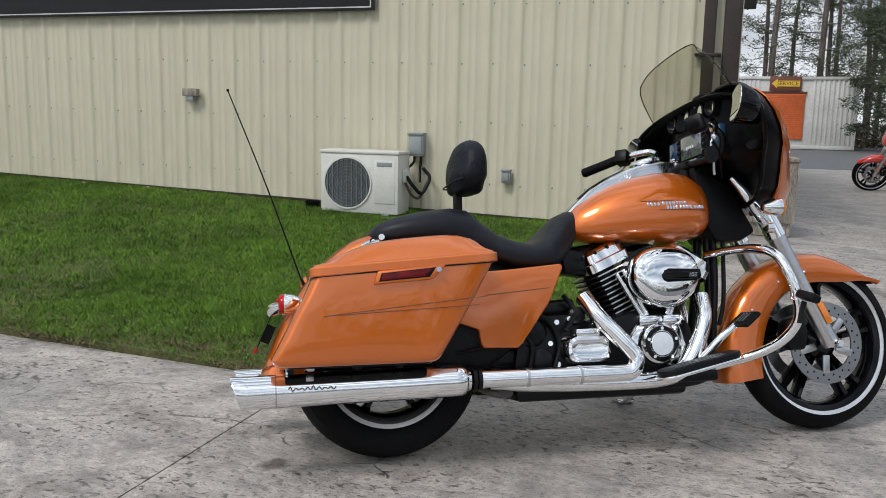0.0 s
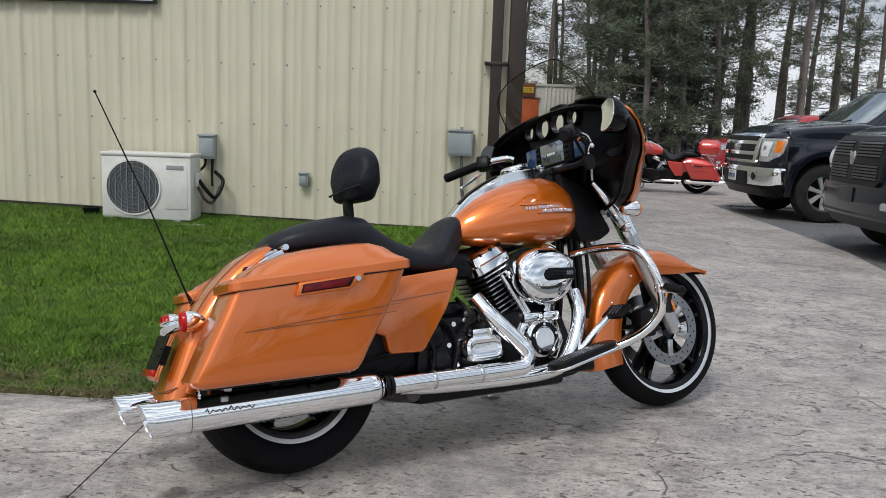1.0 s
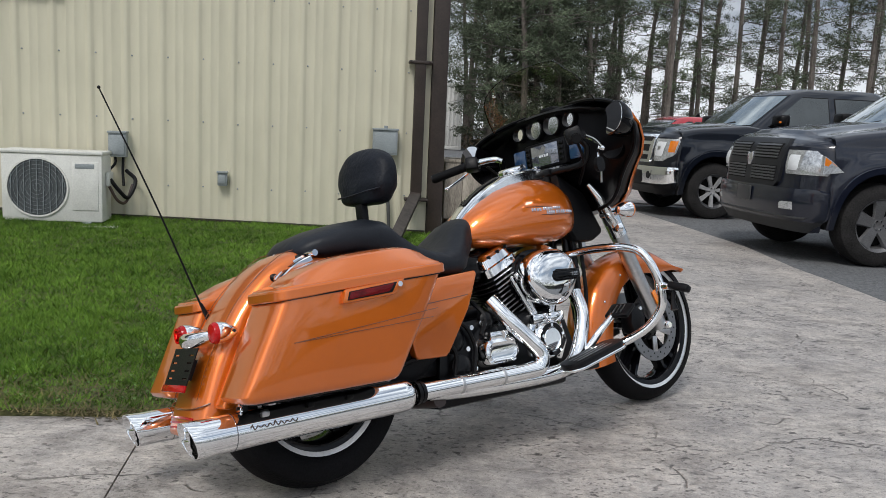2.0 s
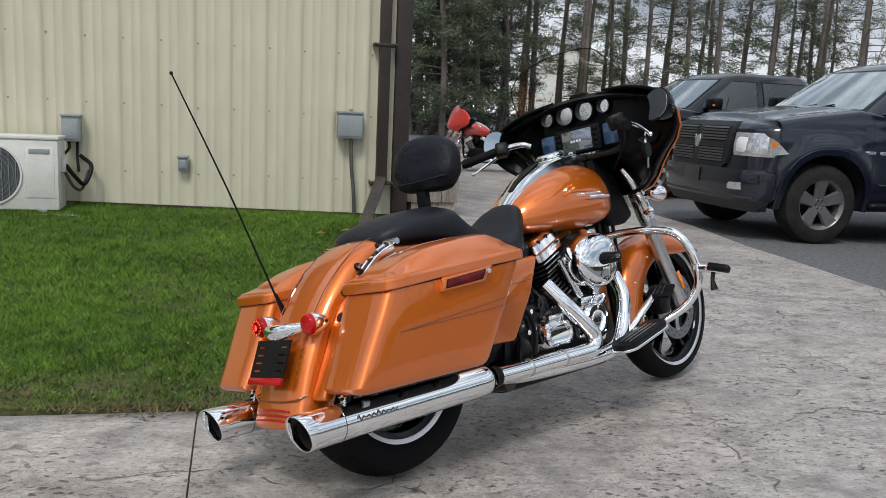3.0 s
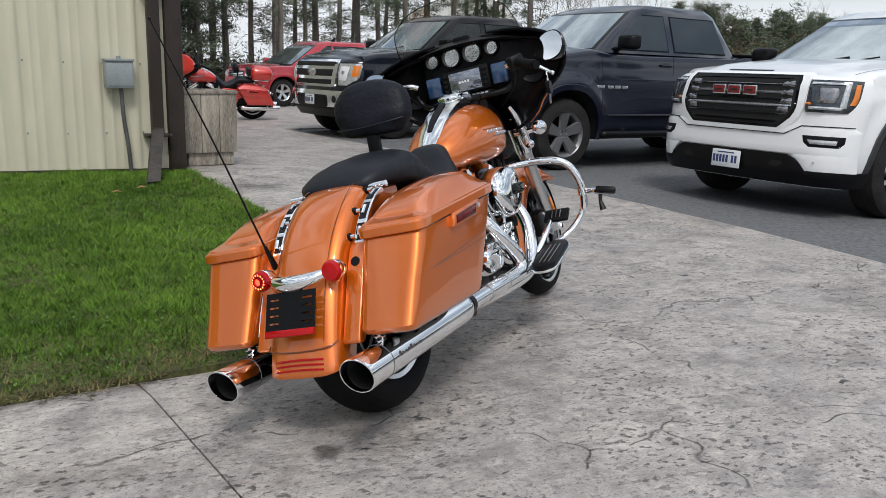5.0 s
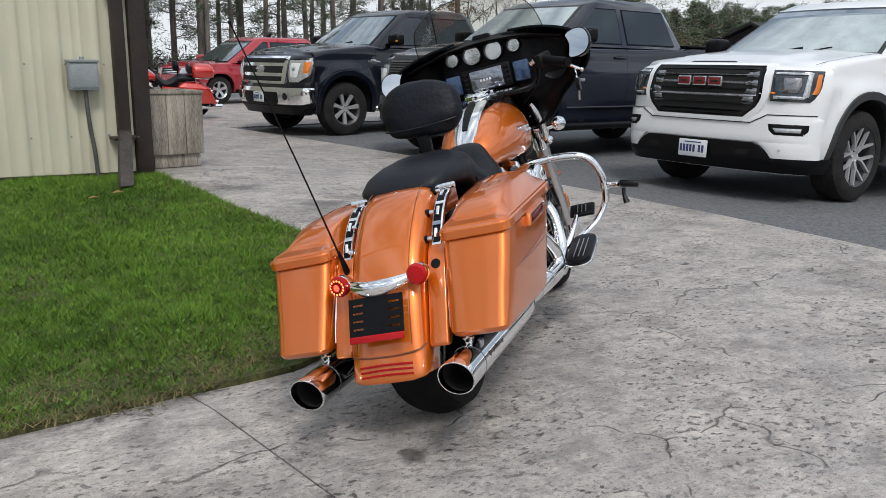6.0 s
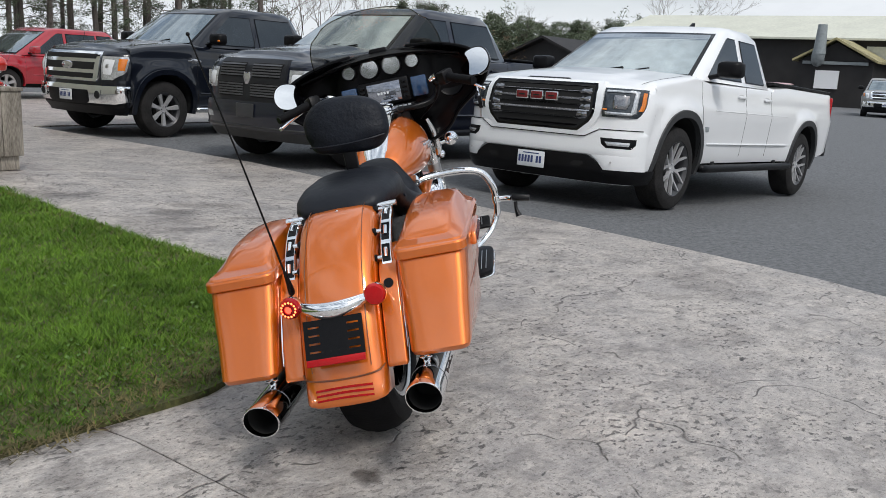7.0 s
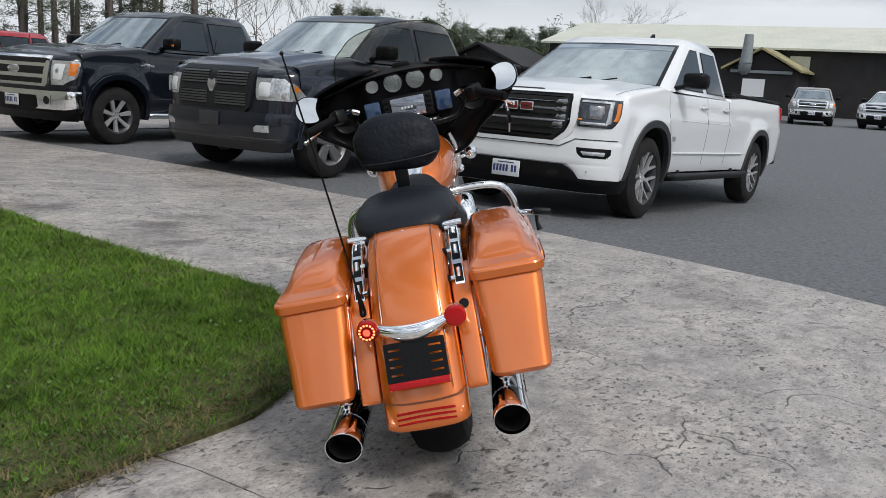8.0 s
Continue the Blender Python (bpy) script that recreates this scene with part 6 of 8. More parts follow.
def fairing(bike, paint):
    sl = [(.820, .15, 1.297, 1.47), (.842, .215, 1.296, 1.505), (.88, .262, 1.290, 1.51), (.925, .298, 1.278, 1.50), (.965, .350, 1.252, 1.475), (1.005, .410, 1.224, 1.45), (1.05, .452, 1.196, 1.415), (1.10, .466, 1.175, 1.375), (1.15, .448, 1.165, 1.335), (1.188, .398, 1.170, 1.315), (1.218, .325, 1.184, 1.305), (1.240, .235, 1.205, 1.302), (1.252, .13, 1.225, 1.30)]

    def front(z, w, xr, xf, grow, n=26, lo=0.0):
        out = []
        for k in range(n + 1):
            a = (math.pi - 2 * lo) * (k / n) - math.pi / 2 + lo
            out.append((xr + (xf - xr + grow) * max(0.0, math.cos(a)), (w + grow) * math.sin(a), z))
        return out
    shell = []
    for z, w, xr, xf in sl:
        o = front(z, w, xr, xf, .006, lo=.36)
        i = [(x - .001, y * .998, zz) for x, y, zz in reversed(front(z, w, xr, xf - .002, 0, lo=.36))]
        shell.append(o + i)
    sh = part("fairing_shell", loft(shell), paint, bike, "painted batwing fairing shell", sharp=60)
    inner = []
    for z, w, xr, xf in sl:
        fr = front(z, w - .006, xr, xf - .014, 0)
        back = []
        for k in range(1, 24):
            y = (w - .006) * (1 - 2 * k / 24)
            a = abs(y)
            e = w - a
            e = w - a
            q = ramp01(z, .92, 1.01)
            deep = xr + .05
            mid = 1.201 if z < 1.222 else xr - .012
            t = ramp01(a, .18, .24)
            up = mid * (1 - t) + max(deep, 1.25) * t
            low = xr + .03 * (1 - (y / w) ** 2)
            x = low * (1 - q) + up * q
            rim = ramp01(e, .0, .05)
            x = xr * (1 - rim) + x * rim
            x = min(x, xr + (xf - .014 - xr) * math.sqrt(max(0.0, 1 - (y / (w - .005)) ** 2)) - .003)
            back.append((x, y, z))
        inner.append(fr + back)
    inn = part("inner_fairing", loft(inner), FAIRING_BLACK, bike, "black inner fairing", sharp=50)
    for s in (-1, 1):
        part("fairing_lip", tube([(xr - .004, s * (w - .002), z) for z, w, xr, xf in sl], .0085, n=8, steps=3), FAIRING_BLACK, inn)
    hood = [[(x, y, z) for x, z in ((1.205, 1.212 - .35 * y * y), (1.165, 1.222 - .4 * y * y), (1.158, 1.230 - .4 * y * y), (1.20, 1.248 - .6 * y * y), (1.26, 1.258 - .75 * y * y))] for y in np.linspace(-.36, .36, 19)]
    part("dash_hood", loft([r for r in hood]), BLACK_SATIN, inn)
    for y, r in ((.141, .027), (.047, .039), (-.053, .039), (-.147, .027)):
        g = part("gauge", lathe([(r + .007, .012), (r + .006, -.021), (r + .003, -.024), (r + .001, -.022), (r + .001, -.003)], (1.199, y, 1.184), axis="x", n=32), BLACK_SATIN, inn, "gauge in a deep black rim")
        part("gauge_ring", lathe([(r + .0008, -.009), (r - .003, -.007), (r - .003, -.003), (r + .0008, -.003)], (1.199, y, 1.184), axis="x", n=32), CHROME, g, "thin chrome ring")
        part("dial", lathe([(.0005, -.004), (r - .0015, -.004), (r - .0015, .0), (.0005, .0)], (1.199, y, 1.184), axis="x", n=28), DIAL, g, "pale dial")
        marks = []
        for k in range(13):
            a = radians(-50 + k * 280 / 12)
            c, q = math.cos(a), math.sin(a)
            marks.append(moved(box(-.0006, .0006, -.0007, .0007, r * .68, r * .82), Matrix.Translation((1.1942, y, 1.184)) @ Matrix.Rotation(a - radians(90), 4, "X")))
        marks.append(moved(box(-.0008, .0008, -.001, .001, -.004, r * .7), Matrix.Translation((1.1935, y, 1.184)) @ Matrix.Rotation(radians(60 if y > 0 else 130), 4, "X")))
        marks.append(box(1.193, 1.195, y - r * .25, y + r * .25, 1.184 - r * .62, 1.184 - r * .42))
        part("dial_print", join(*marks), INK, g)
    scr = part("infotainment", box(1.178, 1.215, -.115, .115, 1.016, 1.126, .01), BLACK_SATIN, inn, "black infotainment housing")
    part("display", box(1.1755, 1.179, -.075, .075, 1.028, 1.114, .002), SCREEN, scr, "pale grey display")
    part("display_text", join(*[box(1.1748, 1.1756, -.02 + .014 * k, -.011 + .014 * k, 1.064, 1.074) for k in range(4)]), PLATE, scr)
    for s in (-1, 1):
        for k in range(4):
            part("button", box(1.1745, 1.178, s * .095 - .011, s * .095 + .011, 1.034 + k * .021, 1.048 + k * .021, .003), BLACK_GLOSS, scr)
        part("side_panel", box(1.186, 1.21, min(s * .123, s * .195), max(s * .123, s * .195), 1.026, 1.116, .008), BLUE_GLOSS, inn, "dark blue gloss panel")
        part("speaker", lathe([(.0005, -.002), (.05, -.006), (.058, -.012), (.062, -.004), (.062, .012)], (1.262, s * .29, 1.06), axis="x", n=28), BLACK_SATIN, inn, "round black speaker grille")
        mm = Matrix.Translation((1.108 if s < 0 else 1.150, s * .436, 1.122 if s < 0 else 1.136)) @ pose(0, 0, 0, s * 6, 11 if s < 0 else 11, s * (14 if s < 0 else 4))
        face = closed_curve([(-.046, .048), (-.015, .058), (.018, .056), (.042, .040), (.053, .010), (.049, -.022), (.030, -.046), (.002, -.056), (-.028, -.055), (-.047, -.046), (-.041, -.020), (-.037, .003), (-.041, .028)], 3)

        def mirror_ring(dx, dy, dz, q):
            return [(dx, s * (dy + u * q), dz + w * q) for u, w in face]
        arm = part("mirror", moved(loft([mirror_ring(*q) for q in ((.105, -.045, -.012, .30), (.085, -.03, -.008, .66), (.05, -.012, -.003, .93), (.012, 0, 0, 1.06), (-.002, 0, 0, 1.06), (-.004, 0, 0, 1.02))]), mm), BLACK_GLOSS, inn, "black fairing mirror")
        part("mirror_glass", moved(loft([mirror_ring(-.0035, 0, 0, .985), mirror_ring(-.006, 0, 0, .975)]), mm), MIRROR, arm, "mirror glass")
        part("mirror_stalk", tube([(1.25, s * .37, 1.10), (1.21, s * .385, 1.108), (1.19, s * .395, 1.112)], .022, n=10), BLACK_GLOSS, arm)
    part("switch_bank", box(1.135, 1.20, -.13, .10, .985, 1.008, .006), BLACK_SATIN, inn)
    for k in range(4):
        part("switch", box(1.128, 1.137, -.115 + k * .02, -.10 + k * .02, .988, 1.004, .002), ALLOY, inn)
    part("vent", prism([(-.045, 1.246), (.045, 1.246), (.035, 1.268), (-.035, 1.268)], "x", 1.215, 1.26, .004), BLACK_SATIN, inn)
    part("right_panel", moved(box(-.04, .04, -.002, .002, -.035, .045, .002), Matrix.Translation((1.215, -.385, 1.13)) @ pose(0, 8, 0, 0, 0, -48)), BOX_GREY, inn, "grey badge panel")
    # windscreen: a curved sheet with thickness
    def sheet_pt(u, v, d):
        y = u * (.292 - .035 * v ** 2 - .03 * v ** 8)
        return (1.298 - .112 * u * u - .165 * v * (1 - .45 * u * u) + d, y, 1.240 - .03 * u * u + v * (.190 - .012 * u * u - .028 * u ** 8) + d * .4)
    us, vs = np.linspace(-1, 1, 19), np.linspace(0, 1, 8)
    a = [[sheet_pt(u, v, 0) for u in us] for v in vs]
    b = [[sheet_pt(u, v, .0035) for u in us] for v in vs]
    rings = [a[k] + b[k][::-1] for k in range(len(vs))]
    ws = part("windscreen", loft(rings), SMOKED, bike, "short smoked windscreen", sharp=60)
    rim = [sheet_pt(-1, v, .002) for v in vs] + [sheet_pt(u, 1, .002) for u in us[1:]] + [sheet_pt(1, v, .002) for v in vs[::-1][1:]]
    part("screen_edge", tube(rim, .0024, n=6, steps=1), glass("screen_edge_glass", (.45, .44, .40)), ws)


def handlebar(bike):
    part("risers", join(tube([(1.12, -.05, .90), (1.12, -.05, .985)], .018, n=10), tube([(1.12, .05, .90), (1.12, .05, .985)], .018, n=10)), BLACK_PARTS, bike)
    part("bar_clamp", box(1.10, 1.145, -.085, .085, .97, 1.0, .01), BLACK_PARTS, bike)
    for s in (-1, 1):
        bar = part("handlebar", tube([(1.145, s * .215, 1.085), (1.13, s * .25, 1.10), (1.075, s * .278, 1.094), (1.03, s * .297, 1.083)], .0135, n=12), CHROME, bike, "chrome handlebar bend")
        part("bar_centre", tube([(1.12, s * .0, .985), (1.13, s * .12, .985), (1.165, s * .205, .998), (1.165, s * .24, 1.05), (1.145, s * .225, 1.088)], .0125, n=12), BLACK_PARTS, bar)
        d0, d1 = Vector((1.035, s * .293, 1.085)), Vector((.915, s * .415, 1.043))
        part("grip", tube([d0.lerp(d1, .12), d0.lerp(d1, .5), d1], [.019, .0185, .0195], n=14), RUBBER, bar, "black rubber grip")
        part("grip_end", tube([d1, d1 + (d1 - d0).normalized() * .006], .0165, n=12), BLACK_SATIN, bar)
        sw = part("switch_housing", moved(box(-.032, .03, -.027, .027, -.03, .026, .01), Matrix.Translation(d0) @ pose(0, 0, 0, 0, 15, s * -45 + 90)), BLACK_SATIN, bar)
        for k in range(3):
            part("switch", moved(box(-.008, .008, -.033, -.026, -.02 + k * .015, -.011 + k * .015, .002), Matrix.Translation(d0) @ pose(0, 0, 0, 0, 15, s * -45 + 90)), BLACK_GLOSS, sw)
        master = part("lever_perch", tube([(1.075, s * .29, 1.085), (1.06, s * .315, 1.082)], .017, n=10), BLACK_PARTS, bar)
        part("lever", tube([(1.075, s * .315, 1.078), (1.06, s * .37, 1.052), (1.03, s * .42, 1.022), (1.009, s * .447, 1.005)], [.008, .0075, .006, .006], n=8), CHROME, master, "chrome lever")
        part("lever_end", ball((1.008, s * .448, 1.005), .009, n=8, m=6), CHROME, master)
        part("cable", tube([(1.09, s * .26, 1.07), (1.16, s * .22, 1.0), (1.22, s * .13, .93)], .006, n=8), BLACK_SATIN, bar)
    key = part("key_fob", loft([oval((1.011, y, .952), .021, .027, 16, 2.4, "xz") for y in (-.430, -.415)]), BLACK_SATIN, bike, "black key fob hanging from the brake lever")
    part("key_strap", tube([(1.028, -.42, 1.02), (1.016, -.42, .998), (1.011, -.422, .975)], .004, n=6), CHROME, key)
    part("key", tube([(1.02, -.42, .93), (1.022, -.415, .905), (1.024, -.412, .888)], .004, n=6), ALLOY, key)


def touring_motorcycle(m, paint, label, pack, steer=0.0):
    bike = thing("touring_motorcycle", label, "motorcycle", m=m)
    bike_wheel(bike, 0, .32, .32, .18, .215, (.12,))
    front_wheel = bike_wheel(bike, 1.635, .32, .32, .13, .262, (-.078, .078))
    for s in (-1, 1):
        saddlebag(bike, s, paint)
        exhaust(bike, s)
    head_pipes(bike)
    engine(bike)
    chassis(bike)
    seat(bike)
    tank(bike, paint)
    side_covers(bike, paint)
    rear_guard(bike, paint)
    fixed = set(bike.children)
    front_end(bike, paint)
    fairing(bike, paint)
    handlebar(bike)
    if steer:
        # everything on the fork turns about the raked steering head
        head = Matrix.Translation((1.19, 0, .80))
        turn = head @ Matrix.Rotation(radians(steer), 4, Vector((-math.sin(radians(26)), 0, math.cos(radians(26))))) @ head.inverted()
        for ob in [front_wheel] + [c for c in bike.children if c not in fixed]:
            if ob.name.split(".")[0] not in ("engine_guard", "floorboard", "brake_pedal", "highway_peg"):
                ob.matrix_basis = turn @ ob.matrix_basis
    if pack:
        rings = [[(x, y, z) for x, y in rounded_rect(a, b, -w, w, .07, 6)] for z, a, b, w in ((.78, -.32, .0, .22), (.80, -.36, .02, .26), (.88, -.37, .03, .28), (.90, -.375, .035, .285), (.98, -.35, .02, .26), (1.02, -.30, -.03, .21))]
        tp = part("top_box", loft(rings), paint, bike, "painted rear luggage box")
        part("top_box_pad", box(.03, .10, -.2, .2, .84, 1.0, .03), LEATHER, tp)
        part("top_box_rack", box(-.3, .05, -.12, .12, .74, .785, .01), CHROME, tp)
    return bike


touring_motorcycle(pose(-.718, 3.513, .003, 0, 0, 30.8) @ pose(0, 0, 0, -14.3, 0, 0), ORANGE, "amber orange touring motorcycle leaning on its side stand", False)
touring_motorcycle(pose(4.32, 17.04, .003, 0, 0, 163.5) @ pose(0, 0, 0, -7, 0, 0), RED_BIKE, "red touring motorcycle with a luggage box, front wheel turned", True, 24)

# ---------- road vehicles: local x ahead, y to the left, z up, origin on the ground under the front axle ----------
SIDE_Z = [.30, .42, .52, .64, .80, .96, 1.00, 1.06, 1.18, 1.34]
SIDE_Y = [-.085, -.045, -.020, -.008, .006, .018, .015, -.006, -.018, -.045]


def arch_point(g, c, a, grow=0.0):
    """A place on the wheel opening round the axle at x = c, slightly taller than round."""
    co, si = math.cos(a), math.sin(a)
    ar = g["r"] + g["gap"] + grow
    return c + ar * math.copysign(abs(co) ** .86, co), g["r"] + (ar + g["gap_up"]) * math.copysign(abs(si) ** .92, si)


def side_y(g, x, z):
    """Half width of the body's flank: a shoulder line, tucked sills and flared arches."""
    k = g["belt"] / 1.29
    y = g["w"] + float(np.interp(z / k, SIDE_Z, SIDE_Y))
    d = min(math.hypot(x, z - g["r"]), math.hypot(x + g["wb"], z - g["r"]))
    ar = g["r"] + g["gap"]
    return y + g["flare"] * (1 - ramp01(d, ar + .09, ar + .24))


def nose_curve(s):
    return .08 * s ** 2 + .05 * s ** 5 + .16 * max(0.0, (s - .72) / .28) ** 2.2


def nose_profile(g):
    zb, h, f = g["bumper"], g["hood"], g["front"]
    return [zb, zb + .10, zb + .28, h - .28, h - .12, h - .02, h + .03], [f - .10, f - .02, f, f - .015, f - .05, f - .13, f - .22]


def body_shape(g):
    """The painted lower body as one skin: flanks with wheel openings, bonnet, front and tail, swept from tail to nose."""
    w, wb, h, belt, rock, front = g["w"], g["wb"], g["hood"], g["belt"], g["rock"], g["front"]
    tail = -wb - g["over"]
    top_x = [tail, g["cab_end"] - .03, g["cab_end"], g["cowl"] - .25, g["cowl"], g["cowl"] + .12, .30, front - .16, front]
    rail = g["rail"] if g["bed"] else belt
    top_z = [rail - (0 if g["bed"] else .10), rail, belt, belt, belt + g["rise"] * .8, belt + g["rise"], h + .03 + g["rise"], h, h - .03]
    drop_x = [tail, g["cab_end"], g["cowl"], .2, front]
    drop_z = [.035, .035, .075, .085, .10]

    columns = [(tail, .60), (tail + .004, .58), (tail + .03, .56), (tail + .12, .53), ((tail - wb - g["r"] - g["gap"]) / 2, .50)]
    for c, low_b, low_f in ((-wb, .50, rock), (0.0, rock, g["bumper"] + .14)):
        a = math.pi - math.asin(max(-.5, min(.9, (low_b - g["r"]) / (g["r"] + g["gap"] + g["gap_up"]))))
        e = math.asin(max(-.5, min(.9, (low_f - g["r"]) / (g["r"] + g["gap"] + g["gap_up"]))))
        x0 = arch_point(g, c, a)[0]
        columns += [(x0 - .16, low_b), (x0 - .05, low_b), (x0 - .012, low_b)]
        for k in range(25):
            columns.append(arch_point(g, c, a + (e - a) * k / 24))
        x1 = arch_point(g, c, e)[0]
        columns += [(x1 + .012, low_f)]
        if c < 0:
            columns += [(x1 + .06, low_f), (x1 + .2, low_f), (-wb * .62, rock), (g["cab_end"] - .012, rock), (g["cab_end"] - .004, rock), (g["cab_end"], rock), (-wb * .45, rock), (-wb * .33, rock)]
        else:
            columns += [(x1 + .05, low_f), (x1 + .09, low_f), (front - .26, g["bumper"] + .12), (front - .16, g["bumper"] + .08), (front - .09, g["bumper"] + .02), (front - .04, g["bumper"]), (front - .012, g["bumper"]), (front, g["bumper"])]
    columns = sorted(columns, key=lambda q: q[0])
    shares = [0, .012, .06, .14, .24, .34, .44, .54, .64, .73, .81, .88, .94, 1.0]
    pz, pxs = nose_profile(g)
    half = []
    for x, zb in columns:
        zt = float(np.interp(x, top_x, top_z))
        drop = float(np.interp(x, drop_x, drop_z))
        inset = .012 * ramp01(x, front - .05, front - .012) + .03 * ramp01(x, front - .012, front) + .02 * (1 - ramp01(x, tail, tail + .03))
        zt -= inset * .7
        zs = zt - drop
        ys = side_y(g, x, zs)
        ry, rz = .11, drop * .62
        pts = [(side_y(g, x, zb) - .10, zb + .004)]
        pts += [(side_y(g, x, zb + (zs - zb) * q), zb + (zs - zb) * q) for q in shares]
        pts += [(ys - ry * (1 - math.cos(a)), zs + rz * math.sin(a)) for a in (.3, .62, .95, 1.28)]
        yi = ys - ry
        for q in (.92, .80, .68, .62, .5, .3, .12, 0):
            dome = g["dome"] * ramp01(.72 - q, 0, .09) * ramp01(x, g["cowl"] + .05, g["cowl"] + .3) * (1 - ramp01(x, front - .22, front - .06))
            pts.append((yi * q, zs + rz + (drop - rz) * (1 - q * q) + dome))
        half.append([(x, max(0.0, y - inset) if y > 0 else 0.0, z) for y, z in pts])
    m = len(half[0])
    verts, faces = [], []
    for col in half:
        verts += col + [(x, -y, z) for x, y, z in col[:-1]]
    n = 2 * m - 1
    for k in range(len(half) - 1):
        a, b = k * n, (k + 1) * n
        for i in range(m - 1):
            faces.append((a + i, a + i + 1, b + i + 1, b + i))
            ia, ja = a + m + i, (a + m + i + 1 if i < m - 2 else a + m - 1)
            ib, jb = b + m + i, (b + m + i + 1 if i < m - 2 else b + m - 1)
            faces.append((ia, ib, jb, ja))
    # front and tail skins, in level rows from flank to flank
    for k in (0, len(half) - 1):
        col, base, rows = half[k], k * n, []
        for i in range(1, m - 1):
            x, y, z = col[i]
            row = [base + i]
            for q in (.93, .84, .72, .56, .38, .19, 0, -.19, -.38, -.56, -.72, -.84, -.93):
                row.append(len(verts))
                verts.append((x, y * q, z))
            row.append(base + m + i)
            rows.append(row)
        for r0, r1 in zip(rows, rows[1:]):
            for i in range(len(r0) - 1):
                faces.append((r0[i], r0[i + 1], r1[i + 1], r1[i]))
        last = rows[-1]
        faces += [(last[i], last[i + 1], base + m - 1) for i in range(len(last) - 1)]
    out = []
    for x, y, z in verts:
        t = ramp01(x, .52, front)
        out.append((x + t * (float(np.interp(z, pz, pxs)) - front - nose_curve(min(1.05, abs(y) / w))), y, z))
    return out, faces


def truck_wheel(parent, x, s, r, track, spokes, rim_mat, dark, rim_r, forked, wide):
    c = (x, s * (track - .12), r)
    w = .135
    t = part("wheel", lathe([(.0005, s * .085), (.05, s * .09), (.06, s * .06), (.06, -s * .05)], c, n=20), rim_mat, parent, "alloy wheel")
    prof = [(rim_r, -w), (rim_r + .03, -w * 1.02), (r - .05, -w), (r - .012, -w * .82), (r, -w * .5), (r, w * .5), (r - .012, w * .82), (r - .05, w), (rim_r + .03, w * 1.02), (rim_r, w)]
    part("tyre", lathe(prof, c, n=48, close=True), RUBBER_DUSTY, t)
    part("rim", lathe([(rim_r - .03, s * .10), (rim_r + .006, s * .135), (rim_r + .006, s * .12), (rim_r - .01, -s * .1), (rim_r - .04, -s * .1), (rim_r - .04, s * .07)], c, n=48, close=True), rim_mat if dark is None else dark, t)
    part("brake_drum", lathe([(.0005, -s * .02), (rim_r - .04, -s * .02), (rim_r - .04, -s * .04), (.0005, -s * .04)], c, n=28), WELL, t)
    for k in range(spokes):
        a = 2 * math.pi * k / spokes + .3
        d = Vector((math.cos(a), 0, math.sin(a)))
        q = Vector((-math.sin(a), 0, math.cos(a)))
        wd = wide / spokes * .1
        rings = []
        for rad, ww, y in ((.04, wd * .9, .085), (.12, wd, .10), (rim_r - .02, wd * 1.35, .122)):
            p = Vector(c) + d * rad
            rings.append([tuple(p + q * (u * ww) + Vector((0, s * (y + v), 0))) for u, v in ((-1, -.03), (-.8, 0), (.8, 0), (1, -.03))])
        if forked:
            legs = []
            for turn in (-.30, .30):
                d2 = Vector((math.cos(a + turn), 0, math.sin(a + turn)))
                q2 = Vector((-math.sin(a + turn), 0, math.cos(a + turn)))
                legs.append(loft([[tuple(Vector(c) + dd * rad + qq * (u * ww) + Vector((0, s * (y + v), 0))) for u, v in ((-1, -.03), (-.8, 0), (.8, 0), (1, -.03))] for dd, qq, rad, ww, y in ((d, q, .10, .014, .10), (d2, q2, rim_r - .015, .011, .125))]))
            legs.append(loft([[tuple(Vector(c) + d * rad + q * (u * ww) + Vector((0, s * (y + v), 0))) for u, v in ((-1, -.03), (-.8, 0), (.8, 0), (1, -.03))] for rad, ww, y in ((.04, .016, .088), (.115, .022, .103))]))
            part("spoke", join(*legs), rim_mat, t)
        else:
            part("spoke", loft(rings), rim_mat, t)
    for k in range(6):
        a = 2 * math.pi * k / 6
        part("lug_nut", lathe([(.0005, s * .098), (.009, s * .098), (.009, s * .07), (.0005, s * .07)], (c[0] + .045 * math.cos(a), c[1], c[2] + .045 * math.sin(a)), n=6), CHROME, t)


